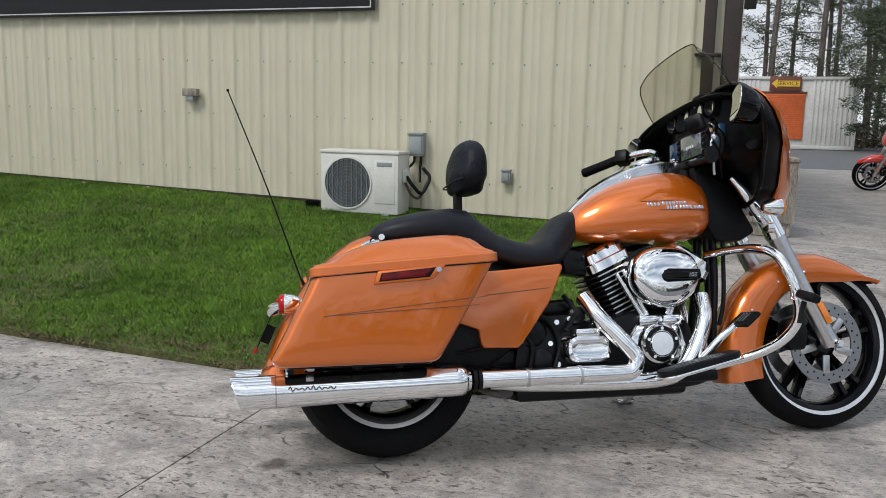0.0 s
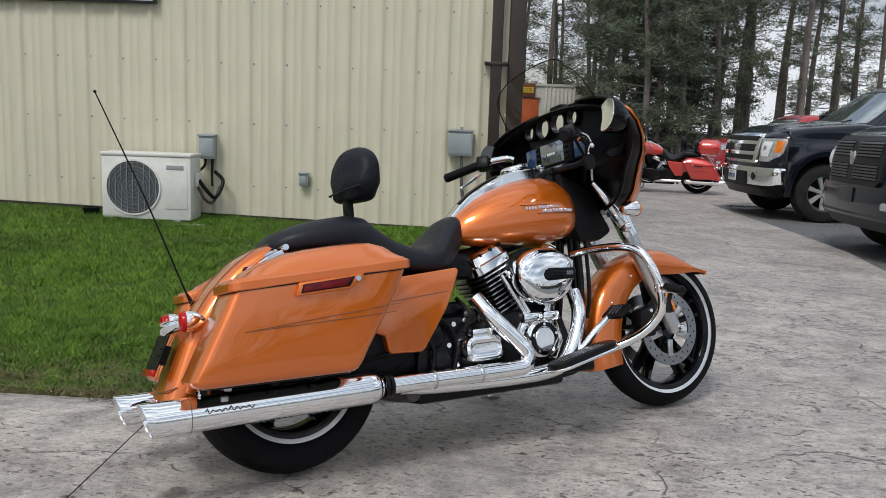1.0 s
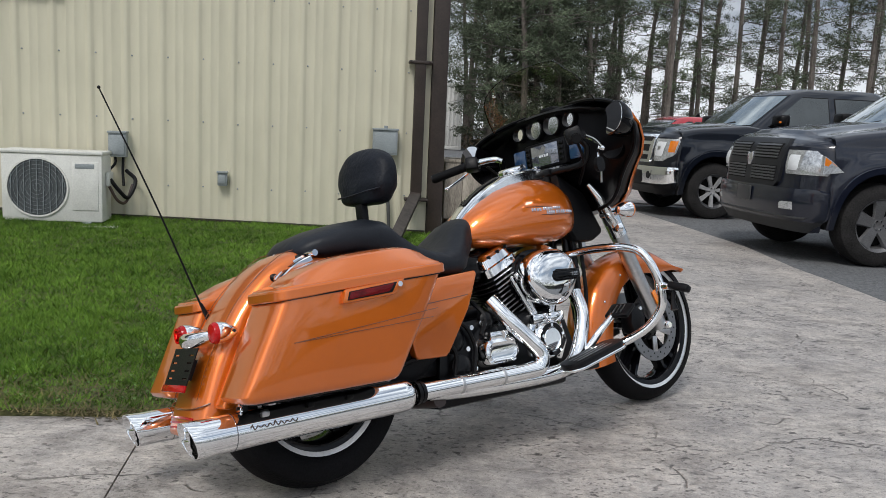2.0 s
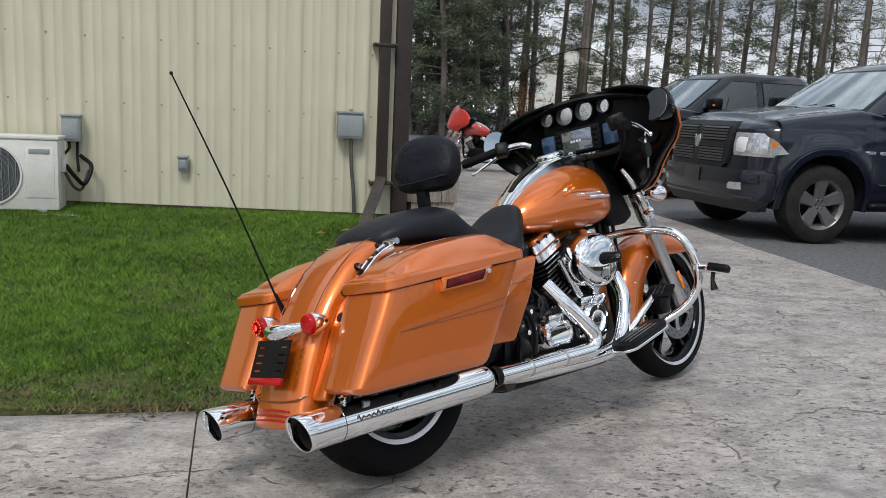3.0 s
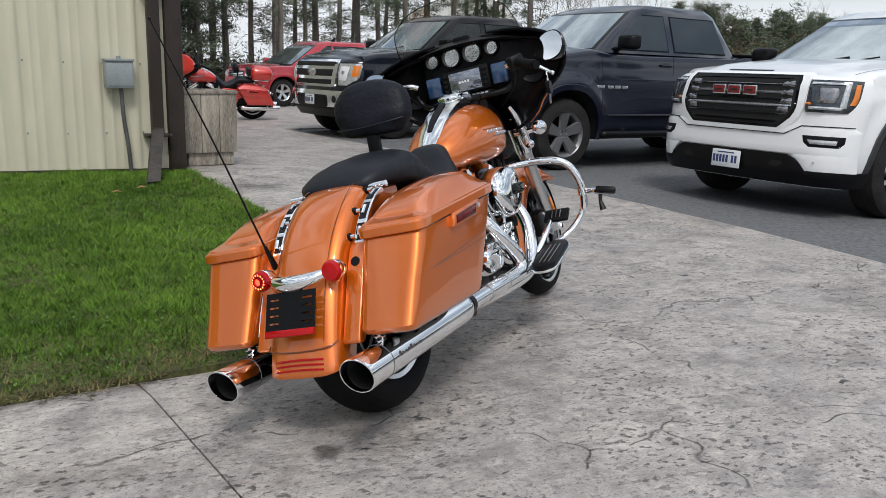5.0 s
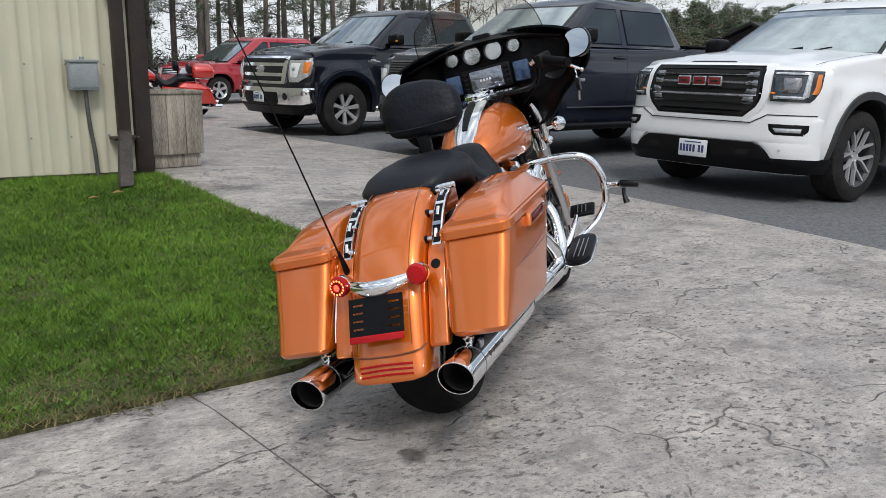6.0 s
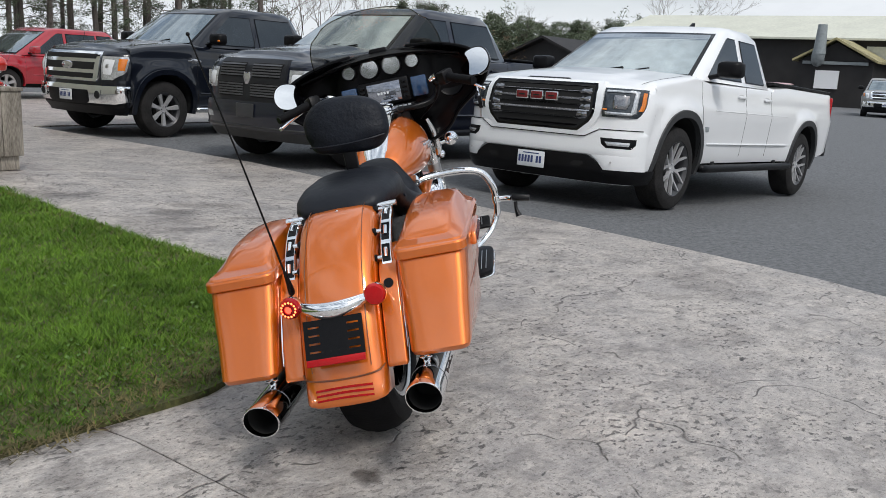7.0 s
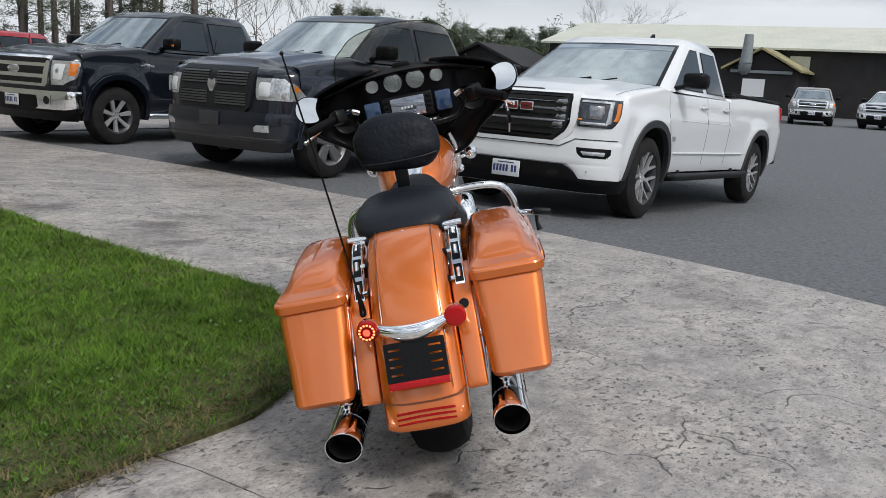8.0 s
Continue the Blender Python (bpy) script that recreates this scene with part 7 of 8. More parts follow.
def vehicle(name, label, category, m, style):
    """One parked vehicle from its numbers."""
    t = thing(name, label, category, m=m)
    g = style
    wb, w, r, rock, belt, hood = g["wb"], g["w"], g["r"], g["rock"], g["belt"], g["hood"]
    paint = g["paint"]
    z_b = g["bumper"]
    tail = -wb - g["over"]
    body = part("body", body_shape(g), paint, t, sharp=40)
    part("underbody", box(tail + .2, g["front"] - .32, -w * .72, w * .72, rock - .10, 1.0), WELL, t)
    for x in (0, -wb):
        for s in (-1, 1):
            truck_wheel(t, x, s, r, g["track"], g["spokes"], g["rim"], g.get("rim_dark"), g["rim_r"], g["forked"], g["wide"])
            lip, liner = [], []
            for k in range(25):
                a = radians(186 - 192 * k / 24)
                (xa, za), (xb, zb2), (xc, zc) = arch_point(g, x, a, -.010), arch_point(g, x, a, g["lip"]), arch_point(g, x, a, g["lip"] + .008)
                ya, yb, yc = side_y(g, xa, za), side_y(g, xb, zb2), side_y(g, xc, zc)
                lip.append([(xa, s * (ya - .05), za), (xa, s * (ya + .012), za), (xb, s * (yb + .012), zb2), (xc, s * (yc - .004), zc)])
                liner.append([(xa, s * (ya - .04), za), (xa, s * (w * .70), za), (xb, s * (w * .70), zb2), (xb, s * (ya - .04), zb2)])
            part("arch_trim", loft(lip), g["trim"], body, "wheel arch moulding")
            part("arch_liner", loft(liner), WELL, body, "black wheel arch liner")

    prof_z, prof_x = nose_profile(g)

    def face_x(y, z):
        return float(np.interp(z, prof_z, prof_x)) - nose_curve(min(1.0, abs(y) / w))

    def patch(corners, lift=.01, depth=.03, n=10, k=5, bulge=0.0, rim=.25):
        """A skin over the nose between four (y, z) corners, its border turned back."""
        a, b, c, d = [Vector(q) for q in corners]
        return skin([((a.lerp(d, i / k)), (b.lerp(c, i / k))) for i in range(k + 1)], lift, depth, n, bulge, rim)

    def skin(ends, lift=.01, depth=.03, n=10, bulge=0.0, rim=.25):
        """A skin over the nose through rows given by their two (y, z) ends, from the lowest up."""
        k, rows = len(ends) - 1, []
        for i, (p, q) in enumerate(ends):
            v, row = i / k, []
            for j in range(n + 1):
                u = j / n
                c = Vector(p).lerp(Vector(q), u)
                edge = min(u, 1 - u) * n < .5 or min(v, 1 - v) * k < .5
                row.append((face_x(c.x, c.y) + (lift - min(.012, lift + .004) * rim * 2 if edge else lift) + bulge * 16 * u * (1 - u) * v * (1 - v), c.x, c.y))
            rows.append(row)
        m1 = n + 1
        v3 = [p for r in rows for p in r]
        back = [(p[0] - depth, p[1], p[2]) for p in v3]
        f = [(i * m1 + j, i * m1 + j + 1, (i + 1) * m1 + j + 1, (i + 1) * m1 + j) for i in range(k) for j in range(n)]
        off = len(v3)
        f += [tuple(off + q for q in reversed(fa)) for fa in f]
        rimv = [j for j in range(m1)] + [i * m1 + n for i in range(1, k + 1)] + [k * m1 + j for j in range(n - 1, -1, -1)] + [i * m1 for i in range(k - 1, 0, -1)]
        f += [(rimv[i], off + rimv[i], off + rimv[(i + 1) % len(rimv)], rimv[(i + 1) % len(rimv)]) for i in range(len(rimv))]
        return v3 + back, f
    patch.skin = skin
    h = hood
    # greenhouse
    c0, c1, e0, e1, roof = g["cowl"] + .02, g["ws_top"], g["cab_end"], g["roof_end"], g["roof"]
    hw0, hw1 = w * .945, w * .775

    def cab_ring(v, grow=0.0):
        xa = c0 + (c1 - c0) * v
        xb = e0 + (e1 - e0) * v
        hw = hw0 + (hw1 - hw0) * v + grow
        z = belt - .02 + (roof - .09 - belt + .02) * v
        return xa, xb, hw, z
    rings = []
    for v in (0, .5, 1.0, 1.12, 1.19):
        xa, xb, hw, z = cab_ring(min(v, 1))
        if v > 1:
            k = (v - 1) / .19
            z, hw, xa, xb = z + .09 * math.sin(k * math.pi / 2), hw - .16 * k ** 2, xa - .28 * k, xb + .16 * k
        ring = [(xa + .13 * (1 - (y / hw) ** 2), y, z) for y in np.linspace(-hw * .93, hw * .93, 9)]
        ring += [(xa - .10, hw, z), (xb + .12, hw, z)]
        ring += [(xb - .02 * (1 - (y / hw) ** 2), y, z) for y in np.linspace(hw * .93, -hw * .93, 7)]
        ring += [(xb + .12, -hw, z), (xa - .10, -hw, z)]
        rings.append(ring)
    cab = part("cab", loft(rings), paint, t, sharp=40)

    def shield(v0, v1, share, lift, mat, nm, lab):
        rows = []
        for v in np.linspace(v0, v1, 7):
            xa, xb, hw, z = cab_ring(v)
            ys2 = np.linspace(-hw * share, hw * share, 11)
            a = [(xa + .13 * (1 - (y / hw) ** 2) + lift, y, z + lift) for y in ys2]
            b = [(xa + .13 * (1 - (y / hw) ** 2) + lift - .012, y, z + lift - .006) for y in ys2]
            rows.append(a + b[::-1])
        return part(nm, loft(rows), mat, cab, lab, sharp=60)
    shield(.03, .98, .915, .003, BLACK_GLOSS, "screen_surround", "")
    shield(.075, .93, .875, .008, SCREEN_GLASS, "windscreen", "windscreen reflecting the sky")
    for s in (-1, 1):
        part("wiper", tube([(c0 + .07, s * .15 - .3, belt + .02), (c0 + .06, s * .15, belt + .035), (c0 + .01, s * .15 + .25, belt + .075)], .008, n=6), BLACK_SATIN, cab)

    def side_pane(nm, x0, x1, z0, z1, s, lift, mat, front_lean=0.0, rear_lean=0.0, lab=""):
        n, rows = 5, []
        for k in range(n + 1):
            q = k / n
            z = z0 + (z1 - z0) * q
            v = (z - belt + .02) / (roof - .09 - belt + .02)
            hw = hw0 + (hw1 - hw0) * v
            xa, xb = x0 - front_lean * q, x1 + rear_lean * q
            rows.append([(xa, s * (hw + lift), z), (xb, s * (hw + lift), z), (xb, s * (hw - .015), z), (xa, s * (hw - .015), z)])
        return part(nm, loft(rows), mat, cab, lab)
    lean = (c0 - c1) * .84
    k9 = belt / 1.29
    for s in (-1, 1):
        for i, (x0, x1, fl, rl) in enumerate(g["panes"]):
            fl2 = lean if fl else 0
            fr = side_pane("window_frame", x0 + .014, x1 - .014, belt + .018, roof - .126, s, .004, BLACK_GLOSS, fl2, rl)
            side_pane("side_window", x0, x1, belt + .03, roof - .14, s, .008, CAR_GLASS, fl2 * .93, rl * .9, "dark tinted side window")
        for x in g["seams"]:
            part("door_seam", loft([[(x + a, s * (side_y(g, x, z) + b), z) for a, b in ((-.0025, -.006), (-.0025, .0012), (.0025, .0012), (.0025, -.006))] for z in [rock + .07 + (belt - .04 - rock - .07) * q / 14 for q in range(15)]]), WELL, body)
        for x in g["handles"]:
            hy = s * side_y(g, x, belt - .14)
            part("handle_cup", loft([oval((x, hy + s * dy, belt - .145), .085, .032, 16, 2.6, "xz") for dy in (-.01, .0015)]), ARCH_GREY if g["handle_mat"] is not TRUCK_WHITE else SIGN_EDGE, body)
            part("door_handle", box(x - .10, x + .10, min(hy, hy + s * .03), max(hy, hy + s * .03), belt - .160, belt - .128, .012), g["handle_mat"], body)
        mx, my, mz = c0 - .32, s * (w + .13), belt + .105
        mir = part("side_mirror", loft([oval((mx + dx, my + s * dy, mz), a * .125, b * .085, 24, 4.2, "yz") for dx, dy, a, b in ((.10, -.02, .5, .55), (.085, -.012, .78, .82), (.05, 0, .95, .96), (.0, 0, 1.0, 1.0), (-.05, 0, .99, .99), (-.055, 0, .93, .93))]), BLACK_SATIN if g["mirror_mat"] is BLACK_GLOSS else g["mirror_mat"], t, "door mirror")
        part("mirror_arm", loft([oval((mx + .02, yy, zz), .05, .025, 12, 2.5, "xz") for yy, zz in ((s * (hw0 - .02), belt + .02), (s * (w + .03), belt + .045), (s * (w + .07), belt + .06))]), BLACK_SATIN, mir)
        part("mirror_glass", box(mx - .0595, mx - .0545, my - .105, my + .105, mz - .066, mz + .066, .002), MIRROR, mir)
        if g["mirror_lamp"]:
            part("mirror_lamp", box(mx + .02, mx + .088, my - .09, my + .105, mz - .04, mz - .012, .006), AMBER_LENS, mir, "amber mirror lamp")
        if g["step"]:
            st = part("running_board", tube([(-.55, s * (w - .02), .40), (-.7, s * (w + .03), .40), (-wb * .5, s * (w + .04), .40), (-wb + .62, s * (w + .03), .40), (-wb + .5, s * (w - .03), .42)], .042, n=10), g["step_mat"], t, "tubular side step")
            for x in (-.9, -wb + .9):
                part("step_bracket", box(x - .05, x + .05, s * w * .8 - .1, s * w * .8 + .18, .39, .47, .01), BLACK_SATIN, st)
        ty = side_y(g, tail, .97) - .022
        part("tail_lamp", box(tail - .012, tail + .035, min(s * (w - .15), s * ty), max(s * (w - .15), s * ty), .92, g["rail"] - .06 if g["bed"] else belt - .12, .015), RED_LENS, t, "red tail lamp")
        part("side_crease", tube([(x, s * (side_y(g, x, .985 * k9) - .0045), .985 * k9) for x in np.linspace(-.75, -wb + .75, 8)], .0055, n=6), paint, body)
        part("sill_line", tube([(-.62, s * (side_y(g, -.62, rock + .2) - .001), rock + .2), (-wb + .62, s * (side_y(g, -.62, rock + .2) - .001), rock + .2)], .011, n=6, steps=1), paint, body)
    # bonnet cut lines
    for s in (-1, 1):
        cut = []
        for x in np.linspace(g["front"] - .20, g["cowl"] + .12, 9):
            z = float(np.interp(x, [g["cowl"] + .12, .30, g["front"] - .16], [belt + g["rise"], hood + .03 + g["rise"], hood]))
            d = float(np.interp(x, [g["cowl"], .2, g["front"]], [.075, .085, .10]))
            cut.append((x - nose_curve(.86) * ramp01(x, .52, g["front"]), s * (side_y(g, x, z - d) - .085), z - d * .40))
        part("bonnet_seam", tube(cut, .0022, n=5, steps=2), ARCH_GREY, body)
    if g["bed"]:
        part("bed_cover", box(tail + .06, g["cab_end"] - .05, -w * .84, w * .84, g["rail"] - .01, g["rail"] + .022, .01), BLACK_SATIN, t, "black bed cover")
        for s in (-1, 1):
            part("bed_rail", box(tail + .03, g["cab_end"] - .03, min(s * w * .86, s * w * .955), max(s * w * .86, s * w * .955), g["rail"] - .005, g["rail"] + .02, .008), BLACK_SATIN, t)
        part("rear_bumper", box(tail - .14, tail + .02, -w * .96, w * .96, .50, .70, .03), g["rear_bumper"], t)
    if g["fin"]:
        part("aerial", moved(prism([(-.10, -.04), (.07, -.04), (-.01, .045), (-.07, .085), (-.09, .082)], "y", -.018, .018, .006), Matrix.Translation((c1 - .85, 0, roof + .035))), BLACK_SATIN, cab, "black shark-fin aerial")
    else:
        part("aerial", tube([(.1, -w * .9, hood), (.05, -w * .9, hood + .25)], .004, n=6), BLACK_SATIN, cab)
    g["face"](t, g, patch, h, z_b)
    return t


def number_plate(t, g, x, z, fresh=True):
    p = part("number_plate", box(x, x + .012, -.153, .153, z - .076, z + .076, .008), PLATE if fresh else SLAT, t, "pale number plate" if fresh else "blank grey plate holder")
    if fresh:
        for k, y in enumerate((-.11, -.075, -.015, .02, .055, .09, .125)):
            part("plate_mark", box(x + .0115, x + .0135, -y - .012, -y + .012, z - .035, z + .03), INK, p)
        part("plate_line", box(x + .0115, x + .0130, -.09, .09, z + .048, z + .058), INK, p)


def quad(s, y0, z0, y1, z1, y2, z2, y3, z3):
    return [(s * y0, z0), (s * y1, z1), (s * y2, z2), (s * y3, z3)]


def rows_between(poly_l, poly_r, k):
    """Rows for skin(): matching ends on two side lines, from the lowest up; each line is (y, z) points going up."""
    z0, z1 = poly_l[0][1], poly_l[-1][1]
    out = []
    for i in range(k + 1):
        z = z0 + (z1 - z0) * i / k
        out.append(((float(np.interp(z, [q[1] for q in poly_l], [q[0] for q in poly_l])), z), (float(np.interp(z, [q[1] for q in poly_r], [q[0] for q in poly_r])), z)))
    return out


def both(line, k):
    """Rows of a shape that is the same on both sides of the middle."""
    return rows_between([(-y, z) for y, z in line], line, k)


def side_rows(s, inner, outer, k):
    return rows_between([(s * y, z) for y, z in inner], [(s * y, z) for y, z in outer], k)


def face_white(t, g, patch, h, zb):
    """Wide six-sided grille with satin bars, dark C-shaped lamps, sculpted white bumper over black."""
    w = g["w"]
    skin = patch.skin
    fr = part("grille_frame", skin(both([(.42, .665), (.50, .685), (.62, .80), (.66, .90), (.65, 1.08), (.63, 1.155), (.605, 1.175)], 14), .036, .08, 20), g["paint"], t, "white grille frame", sharp=50)
    part("grille_opening", skin(both([(.44, .735), (.55, .825), (.58, .90), (.562, 1.10), (.545, 1.135)], 10), .0395, .05, 16, rim=0), WELL, fr, "black grille opening")
    part("grille_rim", skin(both([(.455, .715), (.575, .815), (.604, .90), (.585, 1.12), (.563, 1.152)], 10), .0375, .05, 18, rim=0), BLACK_GLOSS, fr)
    lim = ([.735, .825, .90, 1.10, 1.135], [.44, .55, .58, .562, .545])
    for z, mat, hh in ((.762, BLACK_GLOSS, .012), (.828, DARK_CHROME, .015), (.892, BADGE_SILVER, .017), (.945, DARK_CHROME, .012), (1.0, BADGE_SILVER, .017), (1.066, DARK_CHROME, .014), (1.118, BLACK_GLOSS, .010)):
        y = float(np.interp(z, *lim)) - .012
        part("grille_bar", patch([(-y, z - hh * .5), (y, z - hh * .5), (y - .006, z + hh), (-y + .006, z + hh)], .052, .03, 16, 2, rim=.6), mat, fr, "satin grille bar")
    for s in (-1, 1):
        for z in (.845, .915, .985, 1.055):
            y = float(np.interp(z, *lim)) - .02
            part("grille_hook", patch(quad(s, y - .11, z, y, z - .004, y - .008, z + .045, y - .10, z + .045), .058, .03, 4, 3, rim=.7), DARK_CHROME, fr)
        inner = [(.665, .858), (.660, .90), (.645, 1.05), (.640, 1.118)]
        outer = [(.935, .866), (.962, .90), (.978, .97), (.972, 1.10), (.955, 1.122)]
        lamp = part("headlamp", skin(side_rows(s, inner, outer, 8), .018, .05, 12), LAMP_GLASS, t, "dark framed projector headlamp")
        part("lamp_strip", skin(side_rows(s, [(.700, .880), (.695, .905)], [(.905, .884), (.925, .905)], 2), .034, .02, 10), CLEAR_LENS, lamp)
        part("lamp_strip", skin(side_rows(s, [(.675, 1.082), (.675, 1.100)], [(.930, 1.082), (.925, 1.100)], 2), .034, .02, 10), CLEAR_LENS, lamp)
        part("lamp_strip", skin(side_rows(s, [(.900, .900), (.905, 1.085)], [(.930, .912), (.928, 1.080)], 5), .034, .02, 3), CLEAR_LENS, lamp)
        part("lamp_step", skin(side_rows(s, [(.672, .918), (.670, .934)], [(.705, .918), (.705, .934)], 2), .036, .02, 4), AMBER_LENS, lamp, "small amber marker")
        bowl = part("lamp_bowl", skin(side_rows(s, [(.765, .935), (.752, .98), (.755, 1.055)], [(.865, .935), (.882, .98), (.870, 1.055)], 5), .034, .02, 8, bulge=.004), DARK_CHROME, lamp)
        px = g["front"] - .055 - nose_curve(.82)
        part("projector", loft([oval((px + dx, s * .818, .995), .048 * q, .042 * q, 20, 2.6, "yz") for dx, q in ((.0, 1.0), (.012, 1.0), (.016, .85))]), CLEAR_LENS, bowl, "clear projector lens")
        part("amber_corner", skin(side_rows(s, [(.945, .925), (.955, .97), (.952, 1.09)], [(.967, .925), (.976, .97), (.970, 1.09)], 5), .032, .02, 3), AMBER_LENS, lamp)
        fog = part("fog_lamp_bezel", skin(side_rows(s, [(.745, .582), (.70, .615), (.685, .672)], [(.935, .590), (.955, .620), (.955, .682)], 5), .036, .05, 8), BLACK_SATIN, t)
        part("fog_lamp", skin(side_rows(s, [(.762, .606), (.735, .640)], [(.918, .610), (.925, .650)], 3), .046, .02, 6), CLEAR_LENS, fog, "slim fog lamp")
        part("bumper_corner", skin(side_rows(s, [(.73, .385), (.66, .47), (.60, .52)], [(1.0, .392), (1.0, .47), (1.0, .52)], 5), .028, .06, 10), g["paint"], t)
        part("sensor", lathe([(.0005, .004), (.011, .004), (.011, 0), (.0005, 0)], (g["front"] + .028 - nose_curve(.80), s * .80, .455), axis="x", n=10), SIGN_EDGE, t)
    bar = [(1.0, .515), (1.0, .60), (1.0, .735), (.98, .745)]
    part("bumper", skin(both(bar, 8), .030, .07, 30), g["paint"], t, "white bumper bar")
    part("bumper_seam", skin(both([(.53, .668), (.53, .676)], 1), .046, .02, 16), WELL, t)
    for s in (-1, 1):
        part("bumper_seam", patch(quad(s, .53, .668, .66, .735, .66, .743, .53, .676), .041, .02, 6, 1), WELL, t)
        part("bumper_seam", patch(quad(s, .66, .741, .985, .745, .985, .753, .66, .749), .036, .02, 8, 1), WELL, t)
    part("bumper_opening", skin(both([(.74, .33), (.70, .42), (.60, .495), (.56, .505)], 6), .033, .06, 20), BLACK_SATIN, t, "black bumper opening")
    part("lower_valance", skin(both([(.95, zb + .005), (.99, .33), (1.0, .388)], 4), .026, .24, 26), BLACK_SATIN, t, "black lower bumper")
    part("grille_slot", patch([(-.30, .692), (.30, .692), (.30, .702), (-.30, .702)], .0385, .02, 8, 1), BLACK_SATIN, t)
    part("bonnet_slot", patch([(-.25, h - .028), (.25, h - .028), (.22, h - .010), (-.22, h - .010)], .016, .02, 8, 1), BLACK_SATIN, t)
    x0 = g["front"] + .028
    for y in (.165, 0, -.165):
        e = part("emblem", box(x0, x0 + .022, y - .072, y + .072, .968, 1.052, .014), BADGE_SILVER, t, "red and silver grille emblem block")
        part("emblem_face", box(x0 + .018, x0 + .0245, y - .062, y + .062, .978, 1.042, .006), BADGE_RED, e)
        part("emblem_groove", box(x0 + .0235, x0 + .0255, y - .034, y + .034, 1.003, 1.016), WELL, e)
    number_plate(t, g, g["front"] + .040, .412)
    for s in (-1, 1):
        part("tow_hook_pocket", patch(quad(s, .40, .385, .56, .385, .56, .455, .40, .455), .037, .02, 3, 2), WELL, t)
        part("door_badge", box(-.62, -.46, min(s * side_y(g, -.55, .80), s * (side_y(g, -.55, .80) + .006)), max(s * side_y(g, -.55, .80), s * (side_y(g, -.55, .80) + .006)), .775, .825, .003), BOX_GREY, t)


def face_chrome(t, g, patch, h, zb):
    """Wide chrome three-bar grille, big clear lamps, chrome bumper."""
    skin = patch.skin
    fr = part("grille", skin(both([(.62, .775), (.655, .80), (.68, .97), (.675, 1.15), (.65, 1.185)], 10), .034, .08, 18), CHROME, t, "chrome three-bar grille")
    for k, (z0, z1) in enumerate(((.815, .885), (.935, 1.035), (1.085, 1.150))):
        y = .57 + .02 * k
        part("grille_mesh", patch([(-y, z0), (y, z0), (y + .012, z1), (-y - .012, z1)], .0385, .03, 16, 3, rim=0), WELL, fr)
        for q in range(3):
            z = z0 + .012 + q * (z1 - z0 - .02) / 2.6
            part("grille_wire", patch([(-y, z), (y, z), (y, z + .007), (-y, z + .007)], .042, .02, 14, 1), ALLOY, fr)
        for q in range(11):
            yy = -y + .05 + q * (2 * y - .1) / 10
            part("grille_post", patch([(yy - .004, z0), (yy + .004, z0), (yy + .004, z1), (yy - .004, z1)], .0415, .02, 1, 2), SLAT, fr)
    part("oval_emblem", moved(lathe([(.0005, .014), (.09, .010), (.105, 0), (.105, -.02), (.0005, -.02)], (0, 0, 0), axis="x", n=28), Matrix.Translation((g["front"] + .025, 0, .985)) @ Matrix.Diagonal((1, 1.3, .55, 1))), BADGE_SILVER, fr)
    for s in (-1, 1):
        lamp = part("headlamp", skin(side_rows(s, [(.72, .805), (.71, .86), (.705, 1.10), (.705, 1.125)], [(.86, .812), (.975, .90), (.985, 1.0), (.985, 1.085), (.975, 1.110)], 8), .016, .05, 12), CLEAR_LENS, t, "large clear headlamp")
        bowl = part("lamp_bowl", skin(side_rows(s, [(.745, .87), (.735, 1.09)], [(.865, .90), (.885, 1.08)], 5), .020, .02, 8, bulge=.008), PLATE, lamp)
        part("lamp_bulb", skin(side_rows(s, [(.785, .95), (.78, 1.03)], [(.835, .95), (.84, 1.03)], 3), .026, .02, 4, bulge=.01), ALLOY, bowl)
        part("amber_corner", skin(side_rows(s, [(.915, .935), (.915, 1.095)], [(.972, .935), (.982, 1.085)], 4), .022, .02, 4), AMBER_LENS, lamp)
        fog = part("fog_lamp_bezel", patch(quad(s, .60, .53, .745, .53, .75, .665, .595, .665), .060, .03, 6, 5, bulge=-.01), CHROME, t)
        part("fog_lamp", lathe([(.0005, .008), (.048, .006), (.055, 0), (.055, -.02), (.0005, -.02)], (g["front"] + .054 - nose_curve(.68), s * .672, .598), axis="x", n=20), WELL, fog, "dark round fog lamp hole")
        part("lamp_filler", skin(side_rows(s, [(.70, .715), (.70, .80)], [(.99, .715), (.985, .83)], 3), .012, .05, 10), g["paint"], t)
    part("bumper", skin(both([(.90, .475), (1.0, .50), (1.0, .70), (.99, .722)], 8), .048, .09, 30), CHROME, t, "chrome front bumper")
    part("bumper_centre", skin(both([(.42, .46), (.50, .50), (.50, .64), (.48, .655)], 5), .056, .04, 12), BLACK_SATIN, t)
    part("lower_valance", skin(both([(.90, zb - .02), (.95, .40), (.96, .48)], 4), .012, .07, 24), BLACK_SATIN, t)
    number_plate(t, g, g["front"] + .058, .575)
    for s in (-1, 1):
        y = side_y(g, -.52, 1.10)
        part("wing_badge", box(-.64, -.40, min(s * y, s * (y + .008)), max(s * y, s * (y + .008)), 1.095, 1.125, .003), BADGE_SILVER, t)
        part("wing_badge", box(-.56, -.46, min(s * y, s * (y + .009)), max(s * y, s * (y + .009)), 1.075, 1.145, .003), BADGE_SILVER, t)


